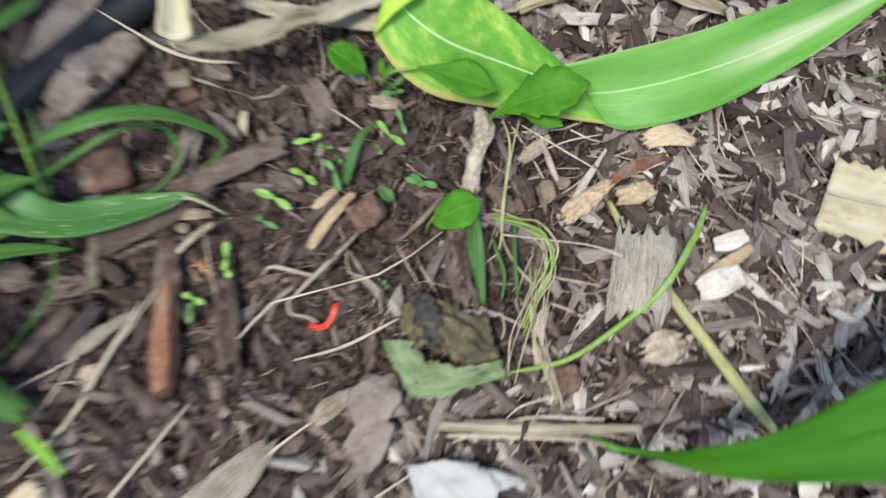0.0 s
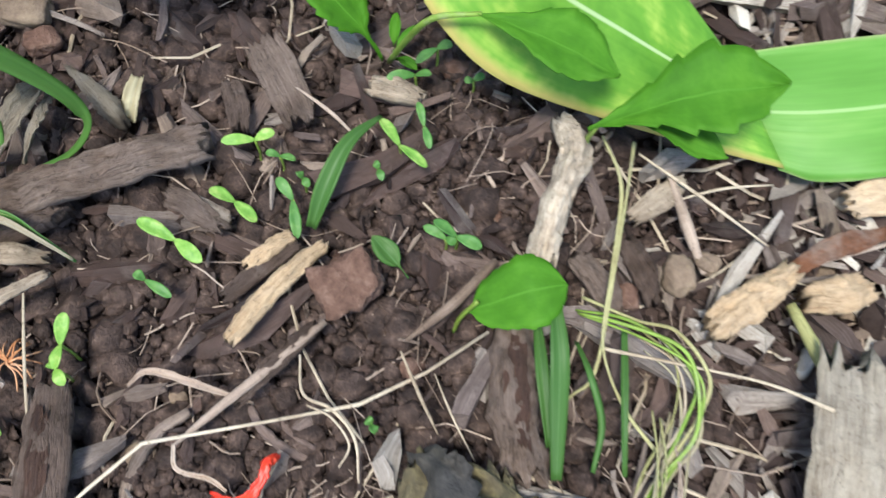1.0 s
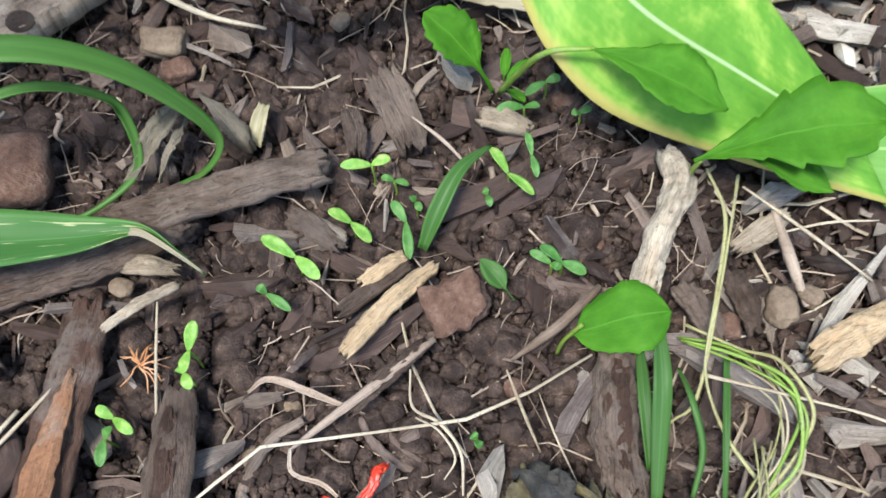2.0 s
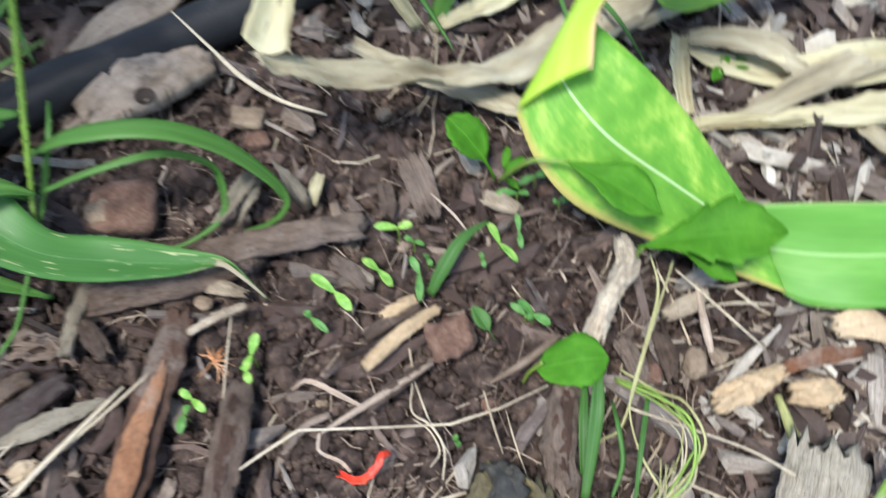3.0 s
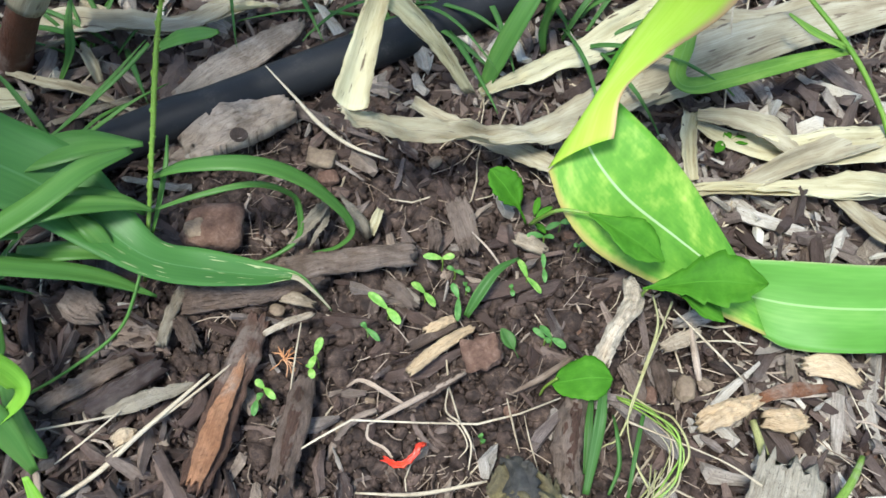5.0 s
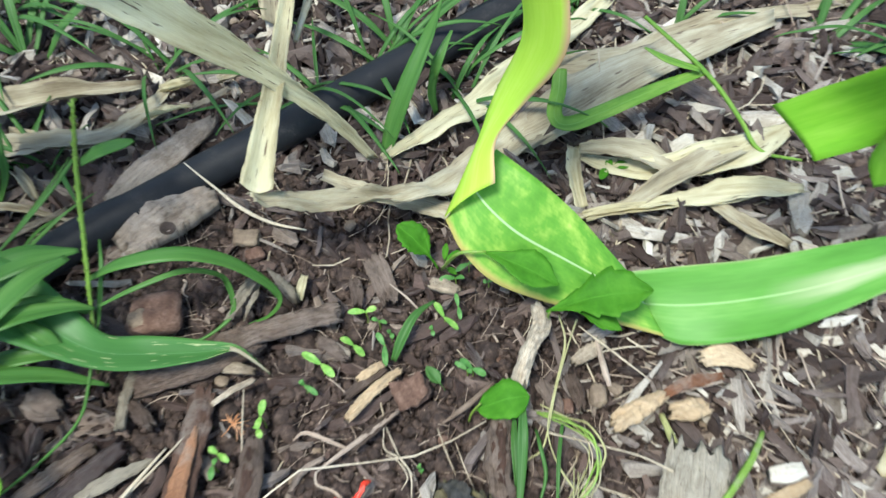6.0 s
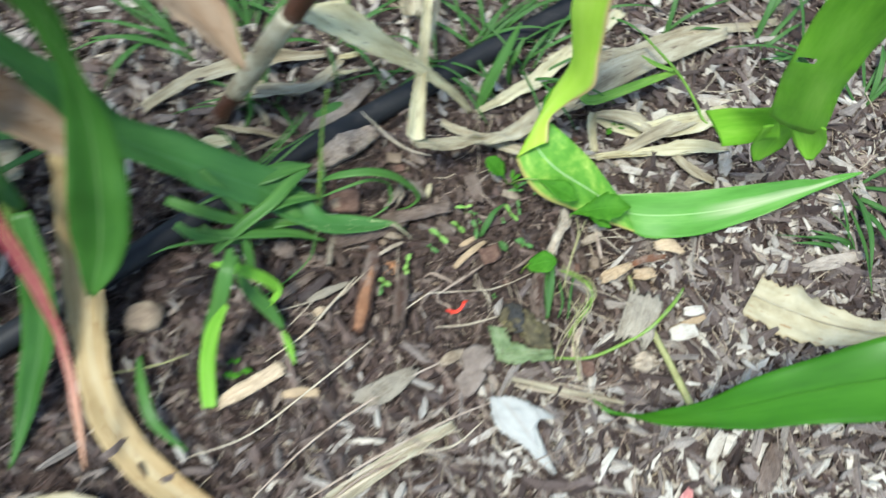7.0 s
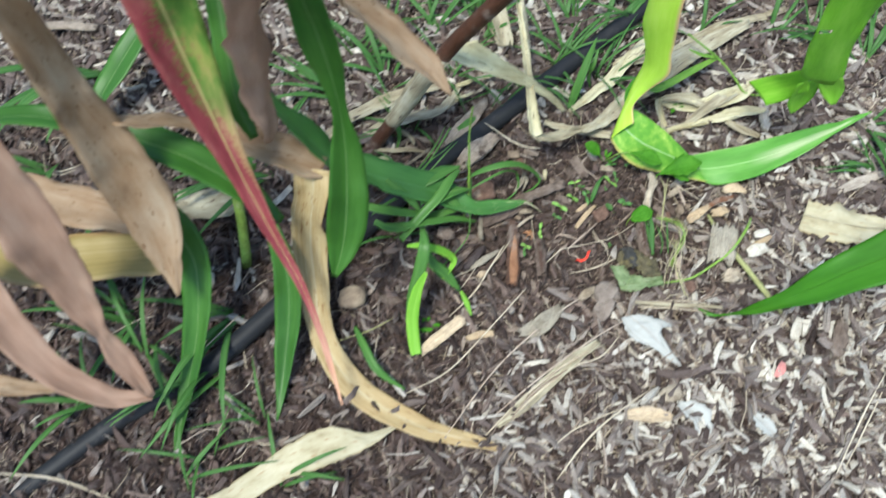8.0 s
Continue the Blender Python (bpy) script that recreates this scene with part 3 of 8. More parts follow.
def pale_share(x, y):
    """How much of the mulch is dry and pale: dark round the seedlings, pale away from them."""
    d = math.hypot((x + 0.06) / 0.28, (y + 0.02) / (0.17 if y > -0.02 else 0.22))
    p = min(1, max(0, (d - 0.45) / 0.9))
    # fewer pale pieces where damp and painted leaf shade darken the bed
    p *= 1 - 0.95 * wet_shade_share(x, y)
    if y < 0.14:
        p += 0.4 * min(1, max(0, (x - 0.04) / 0.08))
    # paler wood here, and more of it to put strong sunlight into the colour
    if x > 0.05 and y < -0.12:
        p = min(1.15, 0.2 + p * 1.3)
    return 0.08 + 0.8 * p


def scatter(name, label, count, rng, shape, material, pick, kind_name, area=(-1.25, 0.75, -0.8, 0.95), smooth=False):
    """One sheet of loose pieces, each a small solid of its own."""
    V, F, U = [], [], []
    base = 0
    made = 0
    while made < count:
        x, y = rng.uniform(area[0], area[1]), rng.uniform(area[2], area[3])
        if not pick(x, y, rng):
            continue
        v, f, u = shape(rng)
        v = v + (x, y, ground_z(x, y))
        V.append(v), U.append(u)
        F += [tuple(i + base for i in q) for q in f]
        base += len(v)
        made += 1
    me = to_mesh(name, np.vstack(V), F, np.vstack(U), material, smooth)
    tagged(new(name, me), label, kind_name, kind="stuff")


CHIP_FACES = [(0, 1, 2, 3), (0, 3, 4, 5), (9, 8, 7, 6), (11, 10, 9, 6)] + [(k, k + 6, (k + 1) % 6 + 6, (k + 1) % 6) for k in range(6)]


def turned(v, rng, tilt):
    a, b, c = rng.uniform(0, 6.283), rng.normal(0, tilt), rng.normal(0, tilt)
    v = v @ np.array([[1, 0, 0], [0, math.cos(b), -math.sin(b)], [0, math.sin(b), math.cos(b)]])
    v = v @ np.array([[math.cos(c), 0, math.sin(c)], [0, 1, 0], [-math.sin(c), 0, math.cos(c)]])
    return v @ np.array([[math.cos(a), -math.sin(a), 0], [math.sin(a), math.cos(a), 0], [0, 0, 1]])


def chip_shape(mean, slim, high):
    def shape(rng):
        length = min(mean * math.exp(rng.normal(0, 0.5)), mean * 3.2)
        width = length * min(0.75, max(0.1, slim * math.exp(rng.normal(0, 0.45))))
        thick = min(0.006, 0.2 * width + 0.0008)
        x = np.array([-0.5, -0.18, 0.25, 0.5, 0.2, -0.2]) * length + rng.normal(0, 0.07 * length, 6)
        y = np.array([-0.1, -0.5, -0.45, 0.12, 0.5, 0.45]) * width + rng.normal(0, 0.12 * width, 6)
        z = rng.normal(0, 0.18 * thick, 6)
        v = np.vstack([np.c_[x, y, z + thick / 2], np.c_[x * 0.97, y * 0.93, z - thick / 2]])
        u = np.c_[v[:, 0], v[:, 1] / (width / 2)]
        v = turned(v, rng, 0.24)
        v[:, 2] += rng.uniform(0.0, high)
        return v, CHIP_FACES, u

    return shape


SPLINTER_FACES = [(4 * k + j, 4 * k + (j + 1) % 4, 4 * k + 4 + (j + 1) % 4, 4 * k + 4 + j) for k in range(2) for j in range(4)] + [(3, 2, 1, 0), (8, 9, 10, 11)]


def splinter_shape(mean, slim, high, most=2.8):
    """A broken sliver of wood: three uneven stations along a slight bend."""

    def shape(rng):
        length = min(mean * math.exp(rng.normal(0, 0.55)), mean * most)
        width = min(length * min(0.6, max(0.07, slim * math.exp(rng.normal(0, 0.5)))), 0.011)
        thick = width * rng.uniform(0.3, 0.7)
        bend, v, u = rng.normal(0, 0.06) * length, [], []
        for t, w in ((-0.5, 0.6), (rng.uniform(-0.25, 0.25), 1.0), (0.5, 0.5)):
            w = w * rng.uniform(0.6, 1.15) * width / 2
            x = t * length + rng.normal(0, 0.04) * length
            y = bend * (1 - 4 * t * t)
            h = thick * rng.uniform(0.7, 1.2)
            e = rng.normal(0, 0.1, 4) * width
            v += [(x + e[0] * 2, y - w, e[1]), (x + e[1] * 2, y + e[2], h), (x + e[2] * 2, y + w, e[3]), (x, y, -h * 0.6)]
            u += [(x, -1), (x, 0.1), (x, 1), (x, 0)]
        v = turned(np.array(v), rng, 0.3)
        v[:, 2] += rng.uniform(0.0, high)
        return v, SPLINTER_FACES, np.array(u)

    return shape


OCT = [(0, 2, 4), (2, 1, 4), (1, 3, 4), (3, 0, 4), (2, 0, 5), (1, 2, 5), (3, 1, 5), (0, 3, 5)]


def crumb_shape(rng):
    s = 0.0016 * math.exp(rng.normal(0, 0.5))
    v = np.array([(1, 0, 0), (-1, 0, 0), (0, 1, 0), (0, -1, 0), (0, 0, 0.8), (0, 0, -0.8)], float) * s * rng.uniform(0.45, 1.5, (6, 1)) * rng.uniform(0.5, 1.3, (1, 3)) + rng.normal(0, 0.3 * s, (6, 3))
    u = v[:, :2].copy()
    v = turned(v, rng, 1.0)
    v[:, 2] += rng.uniform(0, 0.004)
    return v, OCT, u


PHI = 1.618
ICO = [(-1, PHI, 0), (1, PHI, 0), (-1, -PHI, 0), (1, -PHI, 0), (0, -1, PHI), (0, 1, PHI), (0, -1, -PHI), (0, 1, -PHI), (PHI, 0, -1), (PHI, 0, 1), (-PHI, 0, -1), (-PHI, 0, 1)]
ICO_FACES = [(0, 11, 5), (0, 5, 1), (0, 1, 7), (0, 7, 10), (0, 10, 11), (1, 5, 9), (5, 11, 4), (11, 10, 2), (10, 7, 6), (7, 1, 8), (3, 9, 4), (3, 4, 2), (3, 2, 6), (3, 6, 8), (3, 8, 9), (4, 9, 5), (2, 4, 11), (6, 2, 10), (8, 6, 7), (9, 8, 1)]


def clump_shape(rng):
    """A small lump of earth with broken corners."""
    s = min(0.0023 * math.exp(rng.normal(0, 0.55)), 0.008) / 1.9
    v = np.array(ICO) * rng.uniform(0.65, 1.2, (12, 1)) * rng.uniform(0.6, 1.2, (1, 3)) * s
    u = v[:, :2].copy()
    v = turned(v, rng, 1.0)
    v[:, 2] += rng.uniform(0.001, 0.005)
    return v, ICO_FACES, u


def strand_shape(mean, width, high):
    def shape(rng):
        length = mean * math.exp(rng.normal(0, 0.5))
        w = width * rng.uniform(0.5, 1.5)
        t = np.linspace(-0.5, 0.5, 5)
        bend, bend2 = rng.normal(0, 0.25), rng.normal(0, 0.35)
        x, y = t * length, length * (bend * (t * t * 2 - 0.2) + bend2 * t**3 * 2)
        z = length * rng.normal(0, 0.1) * t + 0.25 * length * abs(rng.normal(0, 0.15)) * (0.25 - t * t) * 4
        v, u, f = [], [], []
        for k in range(5):
            r = w * (1 - 0.5 * abs(t[k]) ** 2)
            v += [(x[k], y[k] - r, z[k]), (x[k], y[k] + r, z[k]), (x[k], y[k], z[k] + r)]
            u += [(t[k] * length, -1), (t[k] * length, 1), (t[k] * length, 0)]
        for k in range(4):
            for j in range(3):
                p, q = 3 * k + j, 3 * k + (j + 1) % 3
                f.append((p, q, q + 3, p + 3))
        f += [(2, 1, 0), (12, 13, 14)]
        v = turned(np.array(v), rng, 0.12)
        v[:, 2] += rng.uniform(0.002, high)
        return v, f, np.array(u)

    return shape


def mulch_edge(x, y):
    """1 over the middle of the bed, falling to 0 at the uneven edge of the dense mulch."""
    d = math.hypot((x + 0.25) / 1.0, (y - 0.06) / 0.88) + 0.12 * noise.noise(Vector((x * 4, y * 4, 5.0)))
    return min(1, max(0, (1.0 - d) / 0.3))


def in_view(x, y, rng):
    return rng.rand() < mulch_edge(x, y)


rng = np.random.RandomState(5)
def bare(x, y):
    """The bare patch of crumbly soil round the seedlings."""
    return math.hypot((x + 0.01) / 0.17, (y - 0.01) / 0.13) < 1.0


scatter("soil_crumbs", "loose dark soil crumbs between the mulch", 38000, rng, crumb_shape, CRUMB, lambda x, y, r: abs(x + 0.05) < 0.42 and abs(y) < 0.34 and r.rand() > pale_share(x, y) * 0.8 and (bare(x, y) or r.rand() < 0.6), "soil", smooth=True)
scatter("soil_clumps", "dark damp lumps of earth on the bed", 13000, rng, clump_shape, CRUMB, lambda x, y, r: abs(x + 0.03) < 0.4 and abs(y) < 0.32 and r.rand() > pale_share(x, y) and (bare(x, y) or r.rand() < 0.3), "soil", smooth=True)
scatter("dark_mulch", "dark brown decayed wood mulch slivers", 24000, rng, splinter_shape(0.0115, 0.27, 0.01, 3.2), DARK, lambda x, y, r: in_view(x, y, r) and r.rand() > pale_share(x, y) * 0.8 and r.rand() > 0.8 * wet_shade_share(x, y) and (not bare(x, y) or r.rand() < 0.17), "mulch")
# densest under the tall plant, where the dark slivers also stand for shade
scatter("wet_mulch", "blackish wet wood and bark slivers", 15000, rng, splinter_shape(0.015, 0.24, 0.008, 3.0), WET, lambda x, y, r: in_view(x, y, r) and r.rand() < max(wet_shade_share(x, y), 0.3) * (0.12 if bare(x, y) else 1.0), "mulch")
scatter("fine_mulch", "fine dark wood crumbs and slivers", 9000, rng, splinter_shape(0.0055, 0.3, 0.007, 2.5), DARK, lambda x, y, r: in_view(x, y, r) and (abs(x) < 0.5 and abs(y) < 0.4 or r.rand() < 0.4) and (not bare(x, y) or r.rand() < 0.4), "mulch")
scatter("dark_flakes", "thin dark bark flakes in the mulch", 2500, rng, chip_shape(0.008, 0.42, 0.005), DARK, lambda x, y, r: in_view(x, y, r) and r.rand() > pale_share(x, y) * 0.8 and (not bare(x, y) or r.rand() < 0.3), "mulch")
scatter("pale_mulch", "dry greyish tan wood slivers", 26000, rng, splinter_shape(0.0165, 0.29, 0.014), PALE, lambda x, y, r: in_view(x, y, r) and r.rand() < pale_share(x, y) and (not bare(x, y) or r.rand() < 0.5), "mulch")
scatter("pale_flakes", "thin pale wood flakes in the mulch", 3500, rng, chip_shape(0.011, 0.42, 0.009), PALE, lambda x, y, r: in_view(x, y, r) and r.rand() < pale_share(x, y) ** 1.5 and not bare(x, y), "mulch")
# clean chips, massed at lower right so their white also stands for sunlight
scatter("whitish_chips", "clean whitish wood chips over the mulch", 3200, rng, splinter_shape(0.015, 0.4, 0.013), WHITE_WOOD, lambda x, y, r: in_view(x, y, r) and r.rand() < max(0.0, pale_share(x, y) - 0.35) and ((x > 0.08 and y < -0.1) or r.rand() < 0.3) and not bare(x, y), "mulch")
scatter("dry_straw_bits", "fine pale straw scattered over mulch", 3400, rng, strand_shape(0.032, 0.0005, 0.011), STRAW, lambda x, y, r: in_view(x, y, r) and r.rand() < pale_share(x, y) + (0.0 if bare(x, y) else 0.1), "straw")
scatter("grey_straw", "long grey dry straw pieces over the mulch", 900, rng, strand_shape(0.055, 0.0006, 0.013), ROOT, lambda x, y, r: -0.5 < x < 0.5 and (y < -0.1 or x > 0.15) and r.rand() < pale_share(x, y), "straw")
scatter("grey_slivers", "flat grey weathered wood slivers", 2600, rng, splinter_shape(0.024, 0.2, 0.012, 2.2), PALE, lambda x, y, r: in_view(x, y, r) and (abs(x) > 0.22 or y < -0.12) and r.rand() < pale_share(x, y) - 0.3, "mulch")
scatter("rootlets", "thin grey rootlets and fibres on soil", 6500, rng, strand_shape(0.016, 0.00026, 0.009), ROOT, lambda x, y, r: in_view(x, y, r) and (bare(x, y) or r.rand() < 0.35), "roots")


scatter("outer_mulch", "coarse greyish wood mulch thinning out over the soil", 12000, rng, splinter_shape(0.026, 0.26, 0.008), PALE, lambda x, y, r: r.rand() > mulch_edge(x, y) and r.rand() < max(0.0, 1.25 - math.hypot(x + 0.2, y) / 2.2) ** 2, "mulch", (-3.0, 2.6, -2.8, 2.8))


def mulch_pieces():
    """The larger loose pieces round the seedlings, each a thing of its own on a shared mesh."""
    rng = np.random.RandomState(77)
    kinds = (("dark", DARK, "dark brown wood chip loose on the soil", 8), ("brown", BROWN_WOOD, "brown weathered wood chip in the mulch", 4), ("grey", GREY_WOOD, "silvery grey weathered wood chip in mulch", 3), ("pale", PALE, "dry pale tan wood chip in mulch", 6))
    meshes = []
    for name, material, label, count in kinds:
        for k in range(count):
            n = 0.5 * rng.uniform(0.7, 1.3)
            w = rng.uniform(0.16, 0.5)
            rows = [(-n, 0, 0, w * 0.6), (-n * 0.3, rng.normal(0, 0.05), 0.02, w), (n * 0.4, rng.normal(0, 0.05), 0.02, w * 0.9), (n, 0, 0, w * 0.5)]
            me = slab_mesh("wood_chip", rows, material, rng.uniform(0.1, 0.22), 300 + 10 * k, 2, 4, 0.3, 0.5, 0.7)
            meshes.append((me, label, name))
    made = 0
    while made < 260:
        x, y = rng.uniform(-0.36, 0.36), rng.uniform(-0.24, 0.24)
        pale = rng.rand() < 0.65 * pale_share(x, y)
        me, label, name = meshes[rng.randint(len(meshes))]
        if (name in ("pale", "grey")) != bool(pale):
            continue
        if bare(x, y):
            continue
        size = 0.018 * math.exp(rng.normal(0, 0.4)) * (1.15 if pale else 0.95)
        ob = thing("wood_chip", me, label, "wood chip", "mulch chips")
        ob.matrix_world = pose(x, y, ground_z(x, y) + 0.004 + 0.1 * size, rng.normal(0, 9), rng.normal(0, 9), rng.uniform(0, 360)) @ Matrix.Diagonal((size, size, size, 1))
        made += 1


mulch_pieces()


# ---- irrigation pipe ----
PIPE_LINE = [(-0.7221, -0.5963, -0.0100, 0.0206), (-0.6418, -0.4964, -0.0060, 0.0253), (-0.5553, -0.3984, 0.0010, 0.0259), (-0.4778, -0.3301, 0.0080, 0.0262), (-0.4093, -0.2470, 0.0140, 0.0267), (-0.2271, 0.0182, 0.0140, 0.0195), (-0.1852, 0.0690, 0.0140, 0.0208), (-0.1312, 0.1359, 0.0130, 0.0225), (-0.0697, 0.2129, 0.0120, 0.0221), (-0.0094, 0.2846, 0.0120, 0.0286), (0.0686, 0.3876, 0.0100, 0.0292), (0.1786, 0.5281, 0.0080, 0.0292)]
PIPE_LINE = [(x, y, z, 0.026) for x, y, z, w in PIPE_LINE]
thing("irrigation_pipe", rod_mesh("irrigation_pipe", PIPE_LINE, PIPE, 24, 8), "black plastic irrigation pipe lying across the mulch", "pipe")


# ---- pieces of wood, bark and stone ----
def wood_piece(name, pts, material, thick, label, category="wood piece", seed=0, arch=0.3, rough=0.14, ends=0.5, per=5, group=""):
    return thing(name, slab_mesh(name, pts, material, thick, seed, max(per, 10), 12, rough * 0.8, arch, ends), label, category, group)


def lump(name, at, size, material, label, category, seed=0, turn=(0, 0, 0), boxy=0.6, rough=0.2, level=3, group=""):
    ob = thing(name, lump_mesh(name, size, material, seed, boxy, rough, level), label, category, group)
    ob.matrix_world = pose(*at, *turn)
    return ob


BRANCHES = [wood_piece("branch_piece", [(-0.1011, -0.0066, 0.0100, 0.0130), (-0.0816, 0.0049, 0.0130, 0.0142), (-0.0601, 0.0188, 0.0130, 0.0131), (-0.0394, 0.0323, 0.0110, 0.0127)], GREY_BARK, 0.011, "dark weathered branch piece lying on the soil", seed=1, arch=0.8, rough=0.22)]
BRANCHES += [wood_piece("branch_piece", [(-0.1424, -0.0437, 0.0060, 0.0173), (-0.1199, -0.0297, 0.0090, 0.0184), (-0.0976, -0.0132, 0.0090, 0.0164), (-0.0797, 0.0007, 0.0070, 0.0114)], BROWN_WOOD, 0.012, "dark brown rotting branch piece under a grass blade", seed=2, arch=0.8, rough=0.24)]
bark = wood_piece("bark_strip", [(-0.1005, -0.0353, 0.0080, 0.0150), (-0.0958, -0.0589, 0.0120, 0.0166), (-0.0919, -0.0838, 0.0120, 0.0178), (-0.0872, -0.1122, 0.0100, 0.0184), (-0.0861, -0.1276, 0.0080, 0.0151)], RUSTY, 0.007, "curled reddish bark strip with an orange split", "bark", 3, 1.2, 0.25)
part("inner_bark", slab_mesh("inner_bark", [(-0.0935, -0.0600, 0.0150, 0.0030), (-0.0915, -0.0760, 0.0168, 0.0075), (-0.0900, -0.0930, 0.0168, 0.0100), (-0.0870, -0.1120, 0.0155, 0.0110), (-0.0850, -0.1270, 0.0125, 0.0070)], RED_BARK, 0.004, 44, 8, 5, 0.2, 0.6, 0.6), bark, "exposed orange inner bark")
BRANCHES += [wood_piece("stick", [(-0.0615, -0.0572, 0.0080, 0.0129), (-0.0566, -0.0742, 0.0110, 0.0147), (-0.0520, -0.0933, 0.0110, 0.0149), (-0.0488, -0.1077, 0.0080, 0.0127)], BROWN_WOOD, 0.011, "thick brown stick with worn bark", "stick", 4, 0.9, 0.2)]
wood_piece("wood_splinter", [(-0.0140, -0.0310, 0.0100, 0.0050), (-0.0095, -0.0230, 0.0135, 0.0066), (-0.0020, -0.0095, 0.0145, 0.0064), (0.0070, 0.0050, 0.0110, 0.0046)], TAN_WOOD, 0.006, "split tan wood splinter beside the brown clod", "wood chip", 5, 0.7, 0.25)
wood_piece("wood_splinter", [(-0.0150, -0.0070, 0.0090, 0.0052), (-0.0095, -0.0005, 0.0120, 0.0062), (-0.0040, 0.0060, 0.0100, 0.0044)], TAN_WOOD, 0.005, "short pale orange wood splinter", "wood chip", 6, 0.5, 0.3)
wood_piece("wood_splinter", [(-0.0198, -0.0180, 0.0070, 0.0050), (-0.0106, -0.0064, 0.0090, 0.0061), (-0.0024, 0.0044, 0.0080, 0.0051)], BROWN_WOOD, 0.005, "dark wood splinter between two tan ones", "wood chip", 7)
lump("clod", (0.0172, -0.0045, 0.0090), (0.0225, 0.0205, 0.02), CLOD, "reddish brown square clod on the soil", "clod", 2, (16, -14, 32), 0.95, 0.34, 4)
lump("clod", (-0.1474, 0.0006, 0.0090), (0.036, 0.029, 0.02), CLOD, "rough brown clod under a curved grass blade", "clod", 5, (0, 4, 25), 0.5, 0.35)
lump("stone", (-0.1527, -0.0061, 0.0150), (0.014, 0.014, 0.008), TAN_STONE, "tan face of a broken clod", "clod", 9, (0, 10, 40), 0.4, 0.3)
lump("stone", (-0.1149, 0.0682, 0.0060), (0.02, 0.013, 0.01), TAN_STONE, "small tan brown stone", "stone", 11, (0, 0, 10), 0.7, 0.25)
lump("stone", (-0.1059, 0.0586, 0.0050), (0.014, 0.009, 0.008), CLOD, "small brown stone on dark soil", "stone", 12, (0, 0, 30), 0.6, 0.25)
lump("stone", (-0.0539, 0.0952, 0.0050), (0.009, 0.007, 0.006), TAN_STONE, "small rounded tan pebble on soil", "stone", 13, (0, 0, 60), 0.2, 0.2)
lump("stone", (-0.0934, -0.0272, 0.0060), (0.009, 0.007, 0.006), TAN_STONE, "small rounded tan pebble on soil", "stone", 14, (0, 0, 0), 0.2, 0.2)
lump("stone", (-0.2921, -0.1824, 0.0100), (0.04, 0.032, 0.02), TAN_STONE, "rounded tan stone on the mulch", "stone", 15, (0, 0, 20), 0.3, 0.25)
lump("stone", (0.0378, -0.1146, 0.0060), (0.034, 0.03, 0.016), GREY_STONE, "flat brownish grey stone", "stone", 16, (0, 0, 30), 0.6, 0.42, 4)
lump("stone", (0.0389, -0.1366, 0.0060), (0.034, 0.026, 0.015), GREY_STONE, "flat brownish grey stone", "stone", 17, (0, 0, 60), 0.6, 0.42, 4)

# weathered wood with a knot
knotty = wood_piece("knotty_wood", [(-0.1832, 0.0376, 0.0110, 0.0186), (-0.1715, 0.0550, 0.0160, 0.0277), (-0.1601, 0.0711, 0.0160, 0.0292), (-0.1473, 0.0895, 0.0110, 0.0205)], KNOTTY, 0.017, "weathered grey wood chunk with a knot hole", seed=8, rough=0.16, arch=0.25, per=8, ends=0.3)
bm = bmesh.new()
bmesh.ops.create_uvsphere(bm, u_segments=14, v_segments=7, radius=1.0)
for v in bm.verts:
    r = math.hypot(v.co.x, v.co.y)
    v.co = Vector((v.co.x * 0.0055, v.co.y * 0.0048, v.co.z * 0.0016 - (0.0016 if r < 0.6 else 0)))
me = bpy.data.meshes.new("knot")
bm.to_mesh(me)
bm.free()
me.uv_layers.new(name="UVMap")
me.materials.append(BROWN_WOOD)
part("knot", me, knotty, "dark round knot").location = (-0.1582, 0.0532, 0.0240)

wood_piece("bark_flake", [(-0.2110, 0.0660, 0.0080, 0.0124), (-0.1977, 0.0872, 0.0140, 0.0206), (-0.1848, 0.1085, 0.0160, 0.0208), (-0.1721, 0.1372, 0.0140, 0.0142), (-0.1690, 0.1480, 0.0120, 0.0065)], GREY_WOOD, 0.006, "split silvery grey bark flake beside the pipe", "bark", 9, 0.5, 0.16)
wood_piece("bark_flake", [(-0.0319, 0.0736, 0.0080, 0.0132), (-0.0217, 0.0610, 0.0100, 0.0154), (-0.0123, 0.0487, 0.0080, 0.0117)], BROWN_WOOD, 0.004, "flat dark grey bark flake standing by a weed", "bark", 10, 0.2)
wood_piece("pale_branch", [(0.0750, 0.0665, 0.0110, 0.0070), (0.0795, 0.0590, 0.0150, 0.0112), (0.0812, 0.0510, 0.0170, 0.0118), (0.0785, 0.0400, 0.0170, 0.0098), (0.0768, 0.0280, 0.0150, 0.0094), (0.0760, 0.0150, 0.0110, 0.0098)], PALE_WOOD, 0.011, "pale crooked bare branch piece", "branch", 11, 0.9, 0.24)
BRANCHES += [wood_piece("log_piece", [(0.0730, -0.0040, 0.0070, 0.0130), (0.0728, -0.0200, 0.0100, 0.0148), (0.0765, -0.0370, 0.0100, 0.0154), (0.0840, -0.0540, 0.0080, 0.0140)], GREY_BARK, 0.014, "dark barked log piece below a round leaf", "branch", 12, 1.1, 0.3)]
